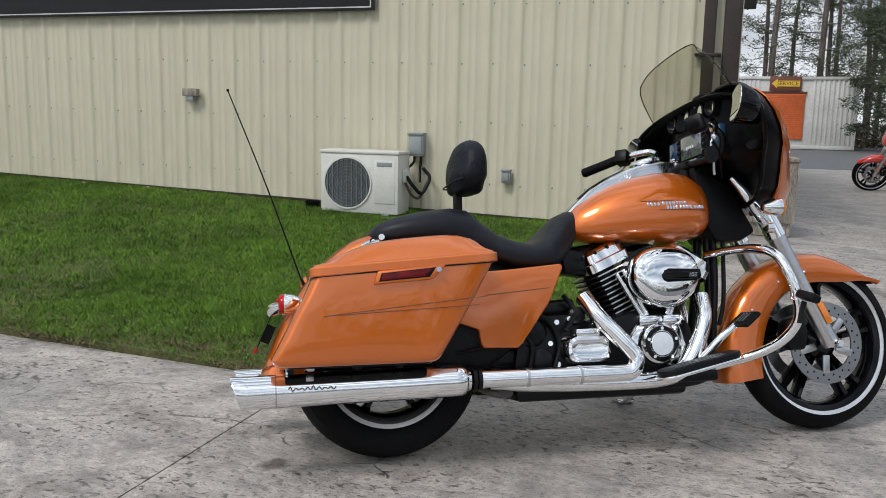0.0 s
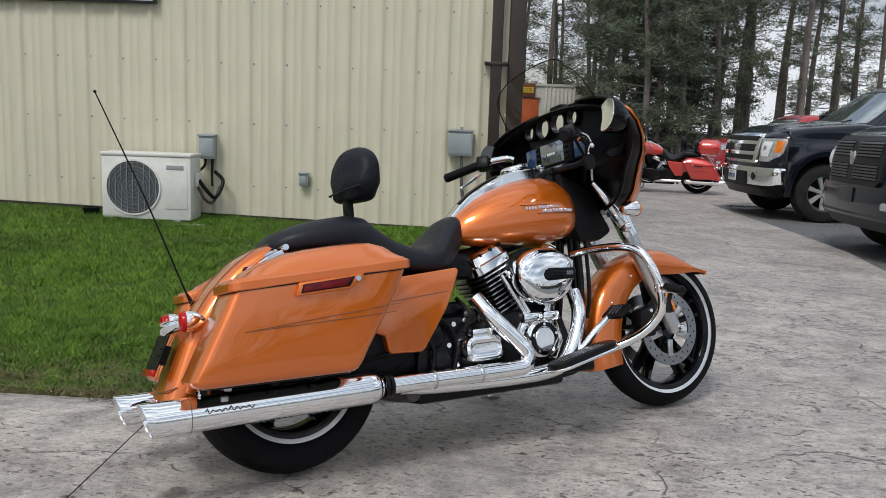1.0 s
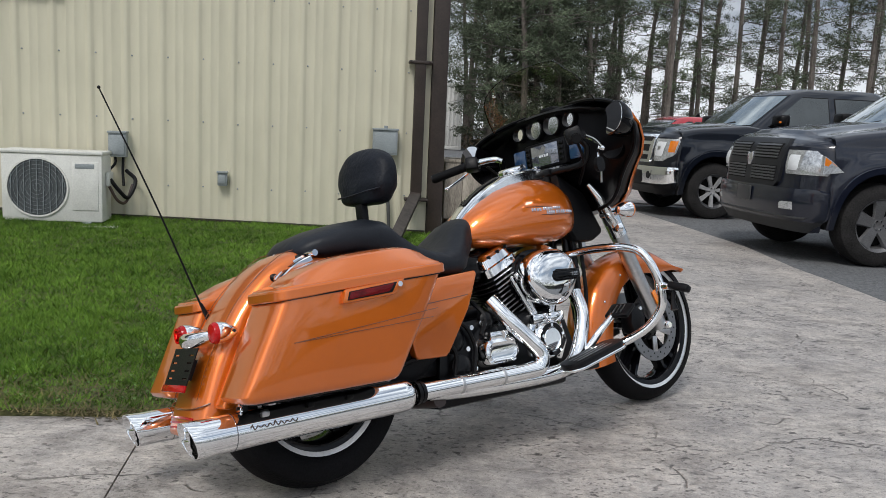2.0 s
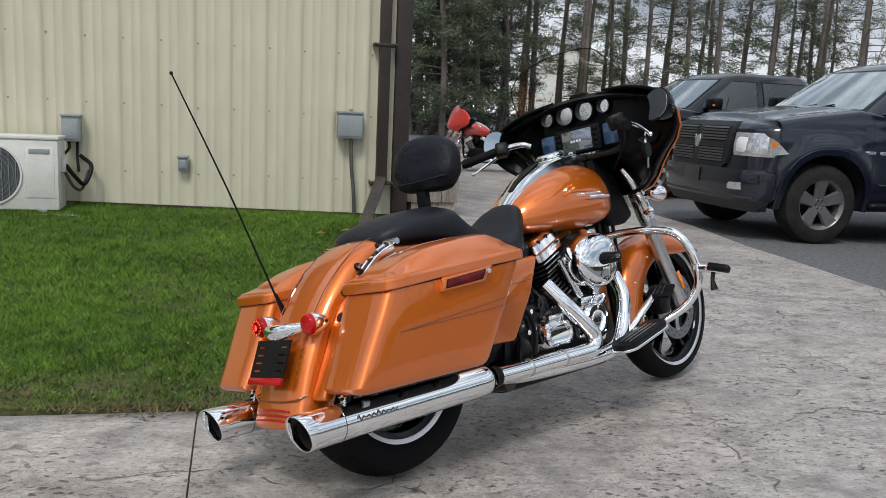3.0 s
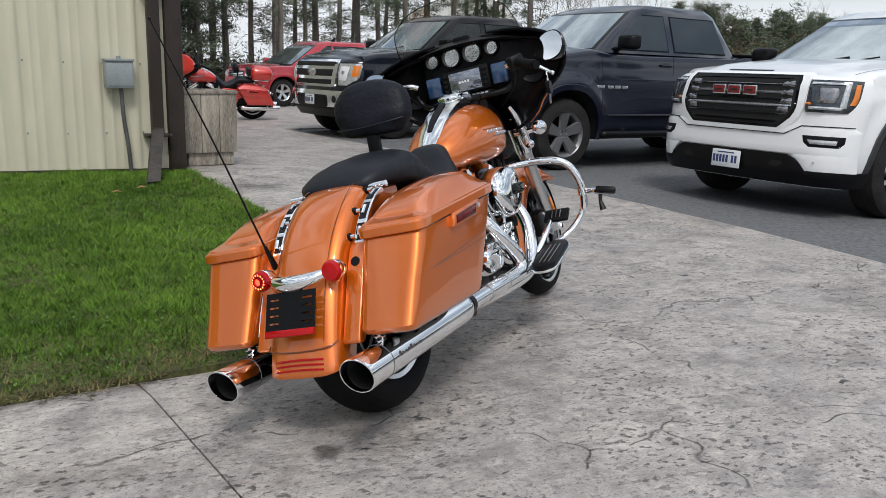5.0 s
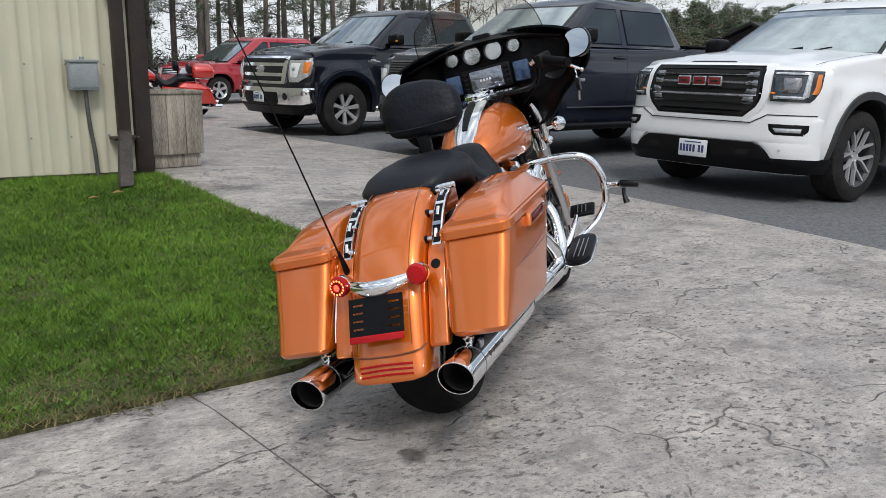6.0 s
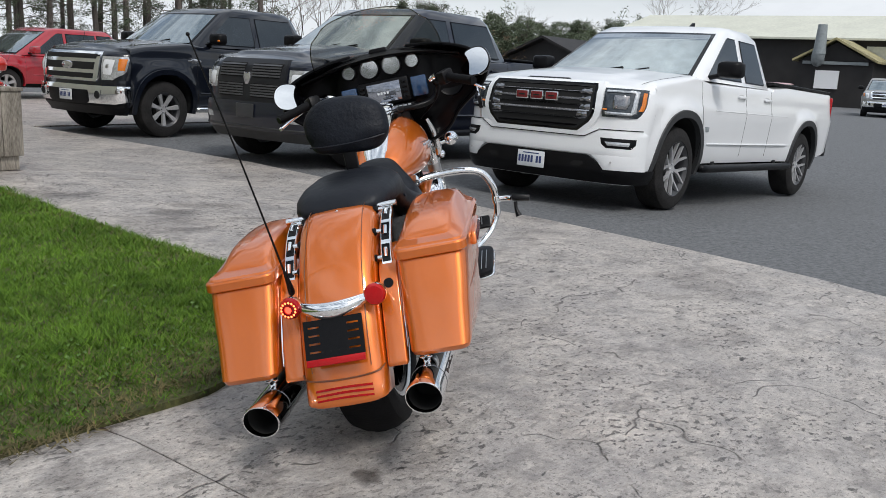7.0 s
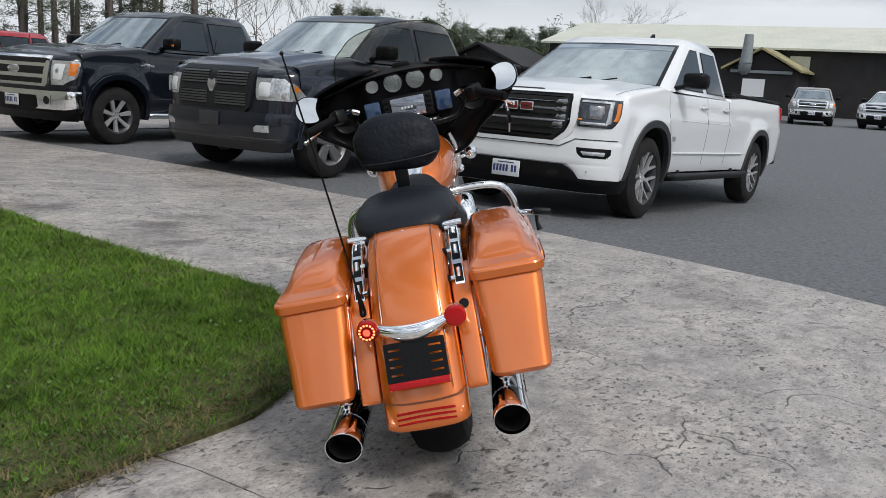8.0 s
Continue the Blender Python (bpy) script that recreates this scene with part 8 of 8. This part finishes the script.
def lamp_return(lamp, g, s, rows, mat):
    """The part of a lamp that runs back along the wing; rows are (x, low z, high z)."""
    rings = []
    for x, z0, z1 in rows:
        y0, y1 = side_y(g, x, z0) + .010, side_y(g, x, z1) + .010
        rings.append([(x, s * (y0 - .05), z0), (x, s * y0, z0 + .004), (x, s * y1, z1 - .004), (x, s * (y1 - .05), z1)])
    part("lamp_side", loft(rings), mat, lamp)


def face_dark(t, g, patch, h, zb):
    """Dark cross-bar grille leaning forward, clear wrapped lamps, painted bumper."""
    skin = patch.skin
    fr = part("grille", skin(both([(.50, .715), (.555, .74), (.585, .92), (.575, 1.14), (.54, 1.195)], 10), .040, .08, 18), GRILLE_BLACK, t, "black crosshair grille")
    for s in (-1, 1):
        for z0, z1 in ((.765, .920), (.985, 1.145)):
            part("grille_opening", skin(side_rows(s, [(.075, z0), (.060, z1)], [(.515, z0), (.535, z1)], 4), .0435, .03, 8, rim=0), WELL, fr)
            for k in range(5):
                z = z0 + .012 + k * (z1 - z0 - .02) / 4.6
                part("grille_slat", patch(quad(s, .07, z, .515, z, .52, z + .017, .07, z + .017), .064, .03, 8, 1, rim=.5), GRILLE_SLAT, fr)
    part("emblem", prism([(-.050, 1.045), (-.062, .975), (-.024, .905), (.024, .905), (.062, .975), (.050, 1.045), (.0, 1.025)], "x", g["front"] + .005, g["front"] + .036, .006), BADGE_SILVER, fr, "small silver grille emblem")
    for s in (-1, 1):
        lamp = part("headlamp", skin(side_rows(s, [(.645, .852), (.625, .90), (.610, 1.06), (.610, 1.085)], [(.985, .862), (.995, .89), (.96, 1.03), (.90, 1.075)], 8), .016, .05, 14), CLEAR_LENS, t, "clear wrapped headlamp")
        lamp_return(lamp, g, s, ((.66, .865, 1.045), (.58, .875, 1.0), (.50, .885, .935), (.46, .893, .905)), CLEAR_LENS)
        lamp_return(lamp, g, s, ((.655, .95, 1.035), (.58, .93, .99), (.53, .91, .955)), AMBER_LENS)
        part("lamp_mask", skin(side_rows(s, [(.665, .885), (.650, 1.045)], [(.80, .89), (.80, 1.05)], 5), .020, .02, 8, bulge=.010), PLATE, lamp)
        part("fog_lamp", patch(quad(s, .64, .505, .82, .51, .82, .585, .64, .58), .054, .03, 6, 3), CLEAR_LENS, t, "clear fog lamp")
    part("bumper", skin(both([(.96, .40), (1.0, .45), (1.005, .60), (1.0, .70), (.97, .715)], 9), .046, .09, 30, bulge=.006), g["paint"], t, "painted front bumper")
    part("bumper_step", skin(both([(.90, .425), (.93, .445)], 2), .060, .04, 24), ARCH_GREY, t, "grey lower bumper lip")
    part("lower_valance", skin(both([(.86, zb - .01), (.93, .36), (.96, .41)], 4), .02, .07, 24), ARCH_GREY, t)
    number_plate(t, g, g["front"] + .054, .615, False)
    for s in (-1, 1):
        for x, q in ((-.85, .05), (-.735, .05), (-.62, .05), (-.46, .07)):
            y = side_y(g, x, .945)
            part("wing_badge", box(x - q, x + q * .8, min(s * y, s * (y + .007)), max(s * y, s * (y + .007)), .925, .962, .003), BADGE_SILVER, t)


def face_small(t, g, patch, h, zb):
    part("grille", patch([(-.40, h - .25), (.40, h - .25), (.42, h - .11), (-.42, h - .11)], .014, .04, 10, 4), WELL, t, "dark slatted grille")
    for k in range(3):
        z = h - .235 + k * .038
        part("grille_bar", patch([(-.40, z), (.40, z), (.40, z + .014), (-.40, z + .014)], .022, .02, 10, 1), CHROME, t)
    for s in (-1, 1):
        part("headlamp", patch(quad(s, .46, h - .26, .86, h - .21, .86, h - .10, .50, h - .10), .014, .04, 10, 5), CLEAR_LENS, t, "clear headlamp")
        part("fog_lamp", patch(quad(s, .52, .42, .68, .42, .68, .48, .52, .48), .012, .02, 4, 2), CLEAR_LENS, t)
    part("lower_grille", patch([(-.40, .36), (.40, .36), (.42, .48), (-.42, .48)], .010, .03, 10, 3), WELL, t)


BASE = dict(flare=.03, dome=.02, gap=.075, gap_up=.03, forked=False, wide=2.1, rise=.045, wb=3.645, w=1.0, r=.405, rock=.45, belt=1.30, hood=1.20, front=.99, over=1.03, bumper=.25, cowl=-.40, bed=True, rail=1.36, cab_end=-2.42, ws_top=-1.22, roof_end=-2.27, roof=1.90, track=.985,
            spokes=6, rim=ALLOY, rim_r=.245, lip=.03, trim=BLACK_SATIN, panes=[(-.62, -1.50, True, 0), (-1.64, -2.18, False, .10)], seams=(-.42, -1.58, -2.36), handles=(-1.44, -2.22), handle_mat=TRUCK_WHITE,
            mirror_mat=BLACK_GLOSS, mirror_lamp=False, step=True, step_mat=BLACK_SATIN, rear_bumper=BLACK_SATIN, fin=True, paint=TRUCK_WHITE, face=face_white)


def parked(x, y, heading, wb):
    a = radians(heading)
    z0, z1 = lot_height(x, y), lot_height(x - wb * math.cos(a), y - wb * math.sin(a))
    return pose(x, y, z0, 0, -math.degrees(math.atan2(z0 - z1, wb)), heading)


vehicle("pickup_truck", "white double-cab pickup with a dark barred grille", "pickup truck", parked(5.23, 5.90, 176.2, 3.645),
        dict(BASE, spokes=6, rim_r=.268, forked=True, rim=SILVER_RIM, rim_dark=SLAT, lip=.055, trim=ARCH_GREY))
vehicle("pickup_truck", "dark navy crew-cab pickup with a black grille", "pickup truck", parked(4.58, 9.39, 178.2, 3.57),
        dict(BASE, wb=3.57, paint=TRUCK_NAVY, face=face_dark, handle_mat=TRUCK_NAVY, spokes=5, wide=2.9, flare=.045, dome=.03, hood=1.235, belt=1.355, rail=1.38, roof=1.93, front=.87, cowl=-.47, ws_top=-1.16, cab_end=-2.92, roof_end=-2.62, rock=.42, bumper=.30, rim_r=.26, lip=.05, trim=TRUCK_NAVY,
             panes=[(-.68, -1.62, True, 0), (-1.74, -2.66, False, .14)], seams=(-.50, -1.68, -2.84), handles=(-1.54, -2.52), mirror_mat=BLACK_SATIN, fin=False, rim=material("grey_alloy", (.20, .20, .205), rough=.4, metal=.6)))
vehicle("pickup_truck", "black crew-cab pickup with chrome grille and bumper", "pickup truck", parked(4.75, 13.45, 181, 3.68),
        dict(BASE, wb=3.68, paint=TRUCK_BLACK, face=face_chrome, handle_mat=TRUCK_BLACK, spokes=7, flare=.045, hood=1.25, belt=1.345, rail=1.38, roof=1.94, front=.88, cowl=-.56, ws_top=-1.24, cab_end=-2.98, roof_end=-2.72, rock=.44, bumper=.34, rim=SILVER_RIM, rim_dark=SLAT, wide=1.9, rim_r=.25, lip=.06, trim=TRUCK_BLACK,
             panes=[(-.78, -1.74, True, 0), (-1.86, -2.72, False, .14)], seams=(-.56, -1.80, -2.90), handles=(-1.66, -2.60), mirror_mat=BLACK_GLOSS, mirror_lamp=True, fin=False, step_mat=CHROME))
vehicle("suv", "red compact SUV parked behind the trucks", "car", pose(6.8, 22.2, 0, 0, 0, 185),
        dict(BASE, gap=.06, gap_up=0.0, wb=2.67, w=.93, r=.35, rock=.36, belt=1.02, hood=.98, front=.86, over=.85, bumper=.26, cowl=-.32, rise=.02, bed=False, cab_end=-3.25, ws_top=-1.18, roof_end=-2.95, roof=1.66, track=.91, spokes=5, rim_r=.21, lip=.02,
             paint=SUV_RED, trim=SUV_RED, handle_mat=SUV_RED, mirror_mat=SUV_RED, step=False, face=face_small, panes=[(-.68, -1.52, True, 0), (-1.62, -2.4, False, 0), (-2.48, -3.05, False, .2)], seams=(-.45, -1.57, -2.44), handles=(-1.4, -2.3)))
FAR = dict(BASE, spokes=5, hood=1.14, belt=1.22, roof=1.80, rail=1.24, rim_r=.22, step=False)
vehicle("pickup_truck", "pewter grey pickup parked by the workshop", "pickup truck", pose(41.2, 9.1, -.035, 0, 0, 190), dict(FAR, paint=TRUCK_GREY, handle_mat=TRUCK_GREY, face=face_chrome, trim=TRUCK_GREY))
vehicle("pickup_truck", "white older pickup parked by the workshop", "pickup truck", pose(41.6, 6.0, -.035, 0, 0, 172), dict(FAR, face=face_chrome, trim=TRUCK_WHITE))
vehicle("suv", "small pale pink car by the workshop", "car", pose(52, 15.5, -.035, 0, 0, 250),
        dict(BASE, gap=.055, gap_up=0.0, wb=2.6, w=.88, r=.32, rock=.3, belt=.95, hood=.9, front=.85, over=.9, bumper=.22, cowl=-.35, rise=.02, bed=False, cab_end=-3.0, ws_top=-1.1, roof_end=-2.5, roof=1.42, track=.86, spokes=5, rim_r=.2, lip=.01,
             paint=material("faded_pink_paint", (.55, .33, .34), rough=.4, coat=.5), trim=SUV_RED, handle_mat=SUV_RED, mirror_mat=SUV_RED, step=False, face=face_small, panes=[(-.7, -1.5, True, 0), (-1.6, -2.5, False, .2)], seams=(-.45, -1.55), handles=(-1.4, -2.3)))

# ---------- trees ----------
def needle_cards(spots, size, rng, per):
    """Clumps of short crossed needle sprays round each spot."""
    v, f = [], []
    for c, s in spots:
        for _ in range(per):
            o = Vector((rng.gauss(0, 1), rng.gauss(0, 1), rng.gauss(0, 0.6))) * s * 0.55 + c
            a = Vector((rng.gauss(0, 1), rng.gauss(0, 1), rng.gauss(0, 0.7))).normalized()
            b = a.cross(Vector((rng.gauss(0, 1), rng.gauss(0, 1), rng.gauss(0, 1)))).normalized()
            l, w = size * rng.uniform(.8, 1.8), size * rng.uniform(.045, .12)
            k = len(v)
            v += [tuple(o - b * w), tuple(o + a * l * .5 - b * w * 1.4), tuple(o + a * l), tuple(o + a * l * .5 + b * w * 1.4)]
            f.append((k, k + 1, k + 2, k + 3))
    return v, f


def pine(seed, height, start, limbs, per=50, spread=2.4):
    rng = random.Random(seed)
    t = thing("pine_tree", "tall pine with a bare dark trunk and sparse needles", "tree", "pines behind the car park")
    bend = [(rng.gauss(0, .12), rng.gauss(0, .12)) for _ in range(5)]
    path = [(bend[k][0] * (k > 0), bend[k][1] * (k > 0), height * k / 4 - (.2 if k == 0 else 0)) for k in range(5)]
    part("trunk", tube(path, [.17, .145, .11, .07, .02], n=9, steps=4), BARK, t)
    spots, twigs = [], []
    for k in range(limbs):
        z = start + (height - start) * (k / limbs) ** .9
        a = rng.uniform(0, 6.28)
        reach = spread * rng.uniform(.45, 1.0) * (1 - .6 * (z / height) ** 2)
        u = min(3.999, z / height * 4)
        q = int(u)
        bx = path[q][0] + (path[q + 1][0] - path[q][0]) * (u - q)
        by = path[q][1] + (path[q + 1][1] - path[q][1]) * (u - q)
        p0 = Vector((bx, by, z))
        p1 = p0 + Vector((math.cos(a) * reach * .55, math.sin(a) * reach * .55, reach * rng.uniform(-.05, .18)))
        p2 = p0 + Vector((math.cos(a + .2) * reach, math.sin(a + .2) * reach, reach * rng.uniform(-.1, .35)))
        twigs.append(tube([p0, p1, p2], [.035, .022, .008], n=5, steps=2))
        for _ in range(rng.randint(3, 6)):
            s = rng.uniform(.35, 1.05)
            c = p0.lerp(p2, s) + Vector((rng.gauss(0, .22), rng.gauss(0, .22), rng.gauss(.05, .14)))
            spots.append((c, rng.uniform(.22, .42)))
    part("limb_work", join(*twigs), BARK, t)["kind"] = "stuff"
    part("crown", needle_cards(spots, .145, rng, per), NEEDLES, t, "dark green needle clumps with gaps", sharp=180)
    return t


def spruce(seed, height):
    rng = random.Random(seed)
    t = thing("conifer_tree", "dense dark green conifer beyond the lot", "tree", "conifers beyond the car park")
    part("trunk", tube([(0, 0, -.2), (0, 0, height * .5), (0, 0, height)], [.18, .1, .02], n=8, steps=3), BARK, t)
    spots, twigs = [], []
    for k in range(int(height * 13)):
        z = height * (.06 + .93 * rng.random() ** 1.15)
        r = (height - z) * .36 * rng.uniform(.6, 1.1) + .1
        a = rng.uniform(0, 6.28)
        tip = Vector((math.cos(a) * r, math.sin(a) * r, z - r * .15))
        twigs.append(tube([(0, 0, z), tip], [.02, .006], n=4, steps=1))
        for s in (.5, .8, 1.0):
            spots.append((Vector((tip.x * s, tip.y * s, z + (tip.z - z) * s)), .3))
    part("limb_work", join(*twigs), BARK, t)["kind"] = "stuff"
    part("crown", needle_cards(spots, .26, rng, 26), NEEDLES, t, "dark needles", sharp=180)
    return t


def bare_tree(seed, height):
    rng = random.Random(seed)
    t = thing("bare_tree", "leafless grey-brown tree with fine twigs", "tree", "bare trees beyond the car park")
    shapes = []

    def grow(p, d, length, r, level):
        q = p + d * length
        mid = p.lerp(q, .5) + Vector((rng.gauss(0, .04), rng.gauss(0, .04), 0)) * length
        shapes.append(tube([p, mid, q], [r, r * .8, r * .6], n=5, steps=2, caps=False))
        if level == 0:
            return
        for _ in range(3 if level > 1 else 4):
            n = (d + Vector((rng.gauss(0, .42), rng.gauss(0, .42), rng.gauss(.12, .25)))).normalized()
            grow(p.lerp(q, rng.uniform(.45, 1)), n, length * rng.uniform(.5, .75), r * .6, level - 1)
    grow(Vector((0, 0, -.2)), Vector((0, 0, 1)), height * .40, height * .0034, 5)
    part("trunk", shapes[0], TWIGS, t)
    part("branch_work", join(*shapes[1:]), TWIGS, t)["kind"] = "stuff"
    return t


def place_wood():
    rng = random.Random(21)
    kinds = [pine(k, 15 + k % 3 * 1.5, 2.2 + .5 * (k % 3), 34 + 3 * (k % 3)) for k in range(5)]
    spots = []
    # rows of the plantation, seen at a slant behind the car park
    for row, (dist, step) in enumerate(((47, 1.75), (53, 1.7), (60, 2.0))):
        a = -9.0
        while a < 39.5:
            r = dist + rng.gauss(0, 1.0) + max(0, a - 20) * .35
            if not (0 < a < 6.5 and rng.random() < .5):
                spots.append((r * math.sin(radians(a)), r * math.cos(radians(a)) + 1))
            a += math.degrees(step / dist) * rng.uniform(.6, 1.5)
    for i, (x, y) in enumerate(spots):
        m = pose(x, y, -.05, rng.gauss(0, 1.2), rng.gauss(0, 1.2), rng.uniform(0, 360)) @ Matrix.Scale(rng.uniform(.85, 1.15), 4)
        if i < len(kinds):
            kinds[i].matrix_basis = m
        else:
            k = copy_thing(kinds[i % len(kinds)], m)
            k.scale = m.to_scale()
    # the thick stand in the middle of the plantation, green down to the ground
    thick = [pine(80 + k, 14 + k, .7, 60, 84, 3.2) for k in range(3)]
    a, n = 9.6, 0
    while a < 16.5:
        r = 41.5 + rng.gauss(0, 1.6) + (a > 14) * 4
        m = pose(r * math.sin(radians(a)), r * math.cos(radians(a)), -.05, rng.gauss(0, 1), rng.gauss(0, 1), rng.uniform(0, 360))
        k = thick[n] if n < 3 else copy_thing(thick[n % 3], m)
        k.matrix_basis = m
        a += rng.uniform(.45, .8) if a < 14 else rng.uniform(.8, 1.5)
        n += 1
    con = [spruce(40, 7.2), pine(41, 7.4, .6, 56, 60, 2.0), spruce(44, 6.4), pine(43, 6.6, .5, 54, 60, 1.9)]
    n = 0
    for a in np.arange(48, 67.5, 0.5):
        r = 88 + rng.gauss(0, 5)
        s = rng.uniform(.78, 1.08)
        m = pose(r * math.sin(radians(a)), r * math.cos(radians(a)), -.1, 0, 0, rng.uniform(0, 360))
        k = con[n % 4] if n < 4 else copy_thing(con[n % 4], m)
        k.matrix_basis = m
        k.scale = (s * 1.15, s * 1.15, s)
        n += 1
    bare = [bare_tree(60 + k, 10 + k) for k in range(3)]
    n = 0
    for a, r in ((39.5, 52), (40.6, 56), (41.8, 58), (43, 62), (44.4, 64), (46, 70), (47.6, 72), (49.3, 80), (38.2, 50), (51, 84), (56.5, 96), (67.0, 112), (68.3, 109)):
        m = pose(r * math.sin(radians(a)), r * math.cos(radians(a)), -.1, 0, 0, rng.uniform(0, 360))
        k = bare[n] if n < 3 else copy_thing(bare[n % 3], m)
        k.matrix_basis = m
        if r > 105:
            k.scale = (1.6, 1.6, 1.5)
        n += 1


place_wood()


def undergrowth(name, label, a0, a1, r0, r1, height, count, mat, seed, uneven=0.3):
    rng = random.Random(seed)
    spots = []
    for _ in range(count):
        a, r = radians(rng.uniform(a0, a1)), rng.uniform(r0, r1)
        spots.append((Vector((r * math.sin(a), r * math.cos(a), height * (1 + uneven * noise.noise((math.degrees(a) * 1.3, r * .2, seed))) * rng.random() ** 1.6)), .5))
    ob = part(name, needle_cards(spots, .30 if height < 6 else .9, rng, 9), mat, sharp=180)
    tagged(ob, label, "undergrowth", kind="stuff")


undergrowth("undergrowth", "dark brush under the pines", -10, 44, 48, 60, 1.3, 1900, SHRUB, 3)
undergrowth("autumn_brush", "patches of dull brown autumn brush", 4, 34, 46, 48, 1.1, 110, AUTUMN, 5)
undergrowth("brown_brush", "rust-brown leafless brush beyond the lot", 42, 56, 72, 80, 4.2, 700, AUTUMN, 11)
undergrowth("conifer_thicket", "dense young conifers along the far edge of the lot", 50, 68, 82, 88, 5.6, 5200, NEEDLES, 13, .7)
undergrowth("far_woods", "dark distant woods", -14, 74, 92, 110, 3.6, 3600, NEEDLES, 6)

# unseen ring of woods, added to give chrome and paint a dark horizon
undergrowth("far_woods", "unseen dark woods added round the open side to darken reflections", 104, 344, 58, 80, 8.5, 4700, NEEDLES, 7)

pole = thing("utility_pole", "grey wooden utility pole among the trees", "pole")
part("shaft", tube([(15.2, 40, -.1), (15.25, 40, 11)], [.115, .09], n=10), BARK, pole)

for lx, ly in ((-0.62, 7.55), (-5.6, 8.55), (-6.4, 8.5), (-0.4, 7.7)):
    leaf = thing("fallen_leaf", "dry brown fallen leaf on the lawn", "leaf", "fallen leaves")
    z = lawn_height(lx, ly) + .045
    part("blade", ([(lx, ly, z), (lx + .05, ly + .02, z + .015), (lx + .09, ly, z), (lx + .05, ly - .03, z + .01)], [(0, 1, 2, 3)]), LEAF, leaf)

# ---------- siding panels: the pieces of the front wall ----------
def siding_panel():
    """One ribbed sheet, 0.914 m wide, with three trapezoid ribs and lap screws."""
    prof = []
    for k in range(3):
        x = k * .3047
        prof += [(x, 0), (x + .012, -.004), (x + .026, -.016), (x + .034, -.019), (x + .056, -.019), (x + .064, -.016), (x + .078, -.004), (x + .09, 0), (x + .145, 0), (x + .152, -.004), (x + .162, -.004), (x + .169, 0), (x + .215, 0), (x + .222, -.004), (x + .232, -.004), (x + .239, 0)]
    prof.append((.9141, 0))
    n = len(prof)
    v = [(x, y, z) for z in (0.0, 3.5) for x, y in prof]
    f = [(i, i + 1, n + i + 1, n + i) for i in range(n - 1)]
    return to_mesh("siding_panel", (v, f), SIDING, 60)


panel_mesh = siding_panel()
screw_mesh = to_mesh("screws", join(*[box(.095 + .3047 * k - .007, .095 + .3047 * k + .007, -.009, .001, z - .007, z + .007, .003, 1) for k in range(3) for z in (.42, 1.0, 1.55, 2.1, 2.7)]), BOX_GREY)
for k in range(18):
    ob = new("siding_panel", panel_mesh)
    ob.parent = wall_front
    ob.location = (CORNER_X - .135 - .914 * (k + 1), WALL_Y, .06 + .011 * k)
    sc = new("screws", screw_mesh)
    sc.parent = ob
side_panel = new("siding_panel", panel_mesh)
side_panel.parent = wall_side
side_panel.matrix_basis = pose(CORNER_X + .002, WALL_Y + .13, .05, 0, 0, 90)
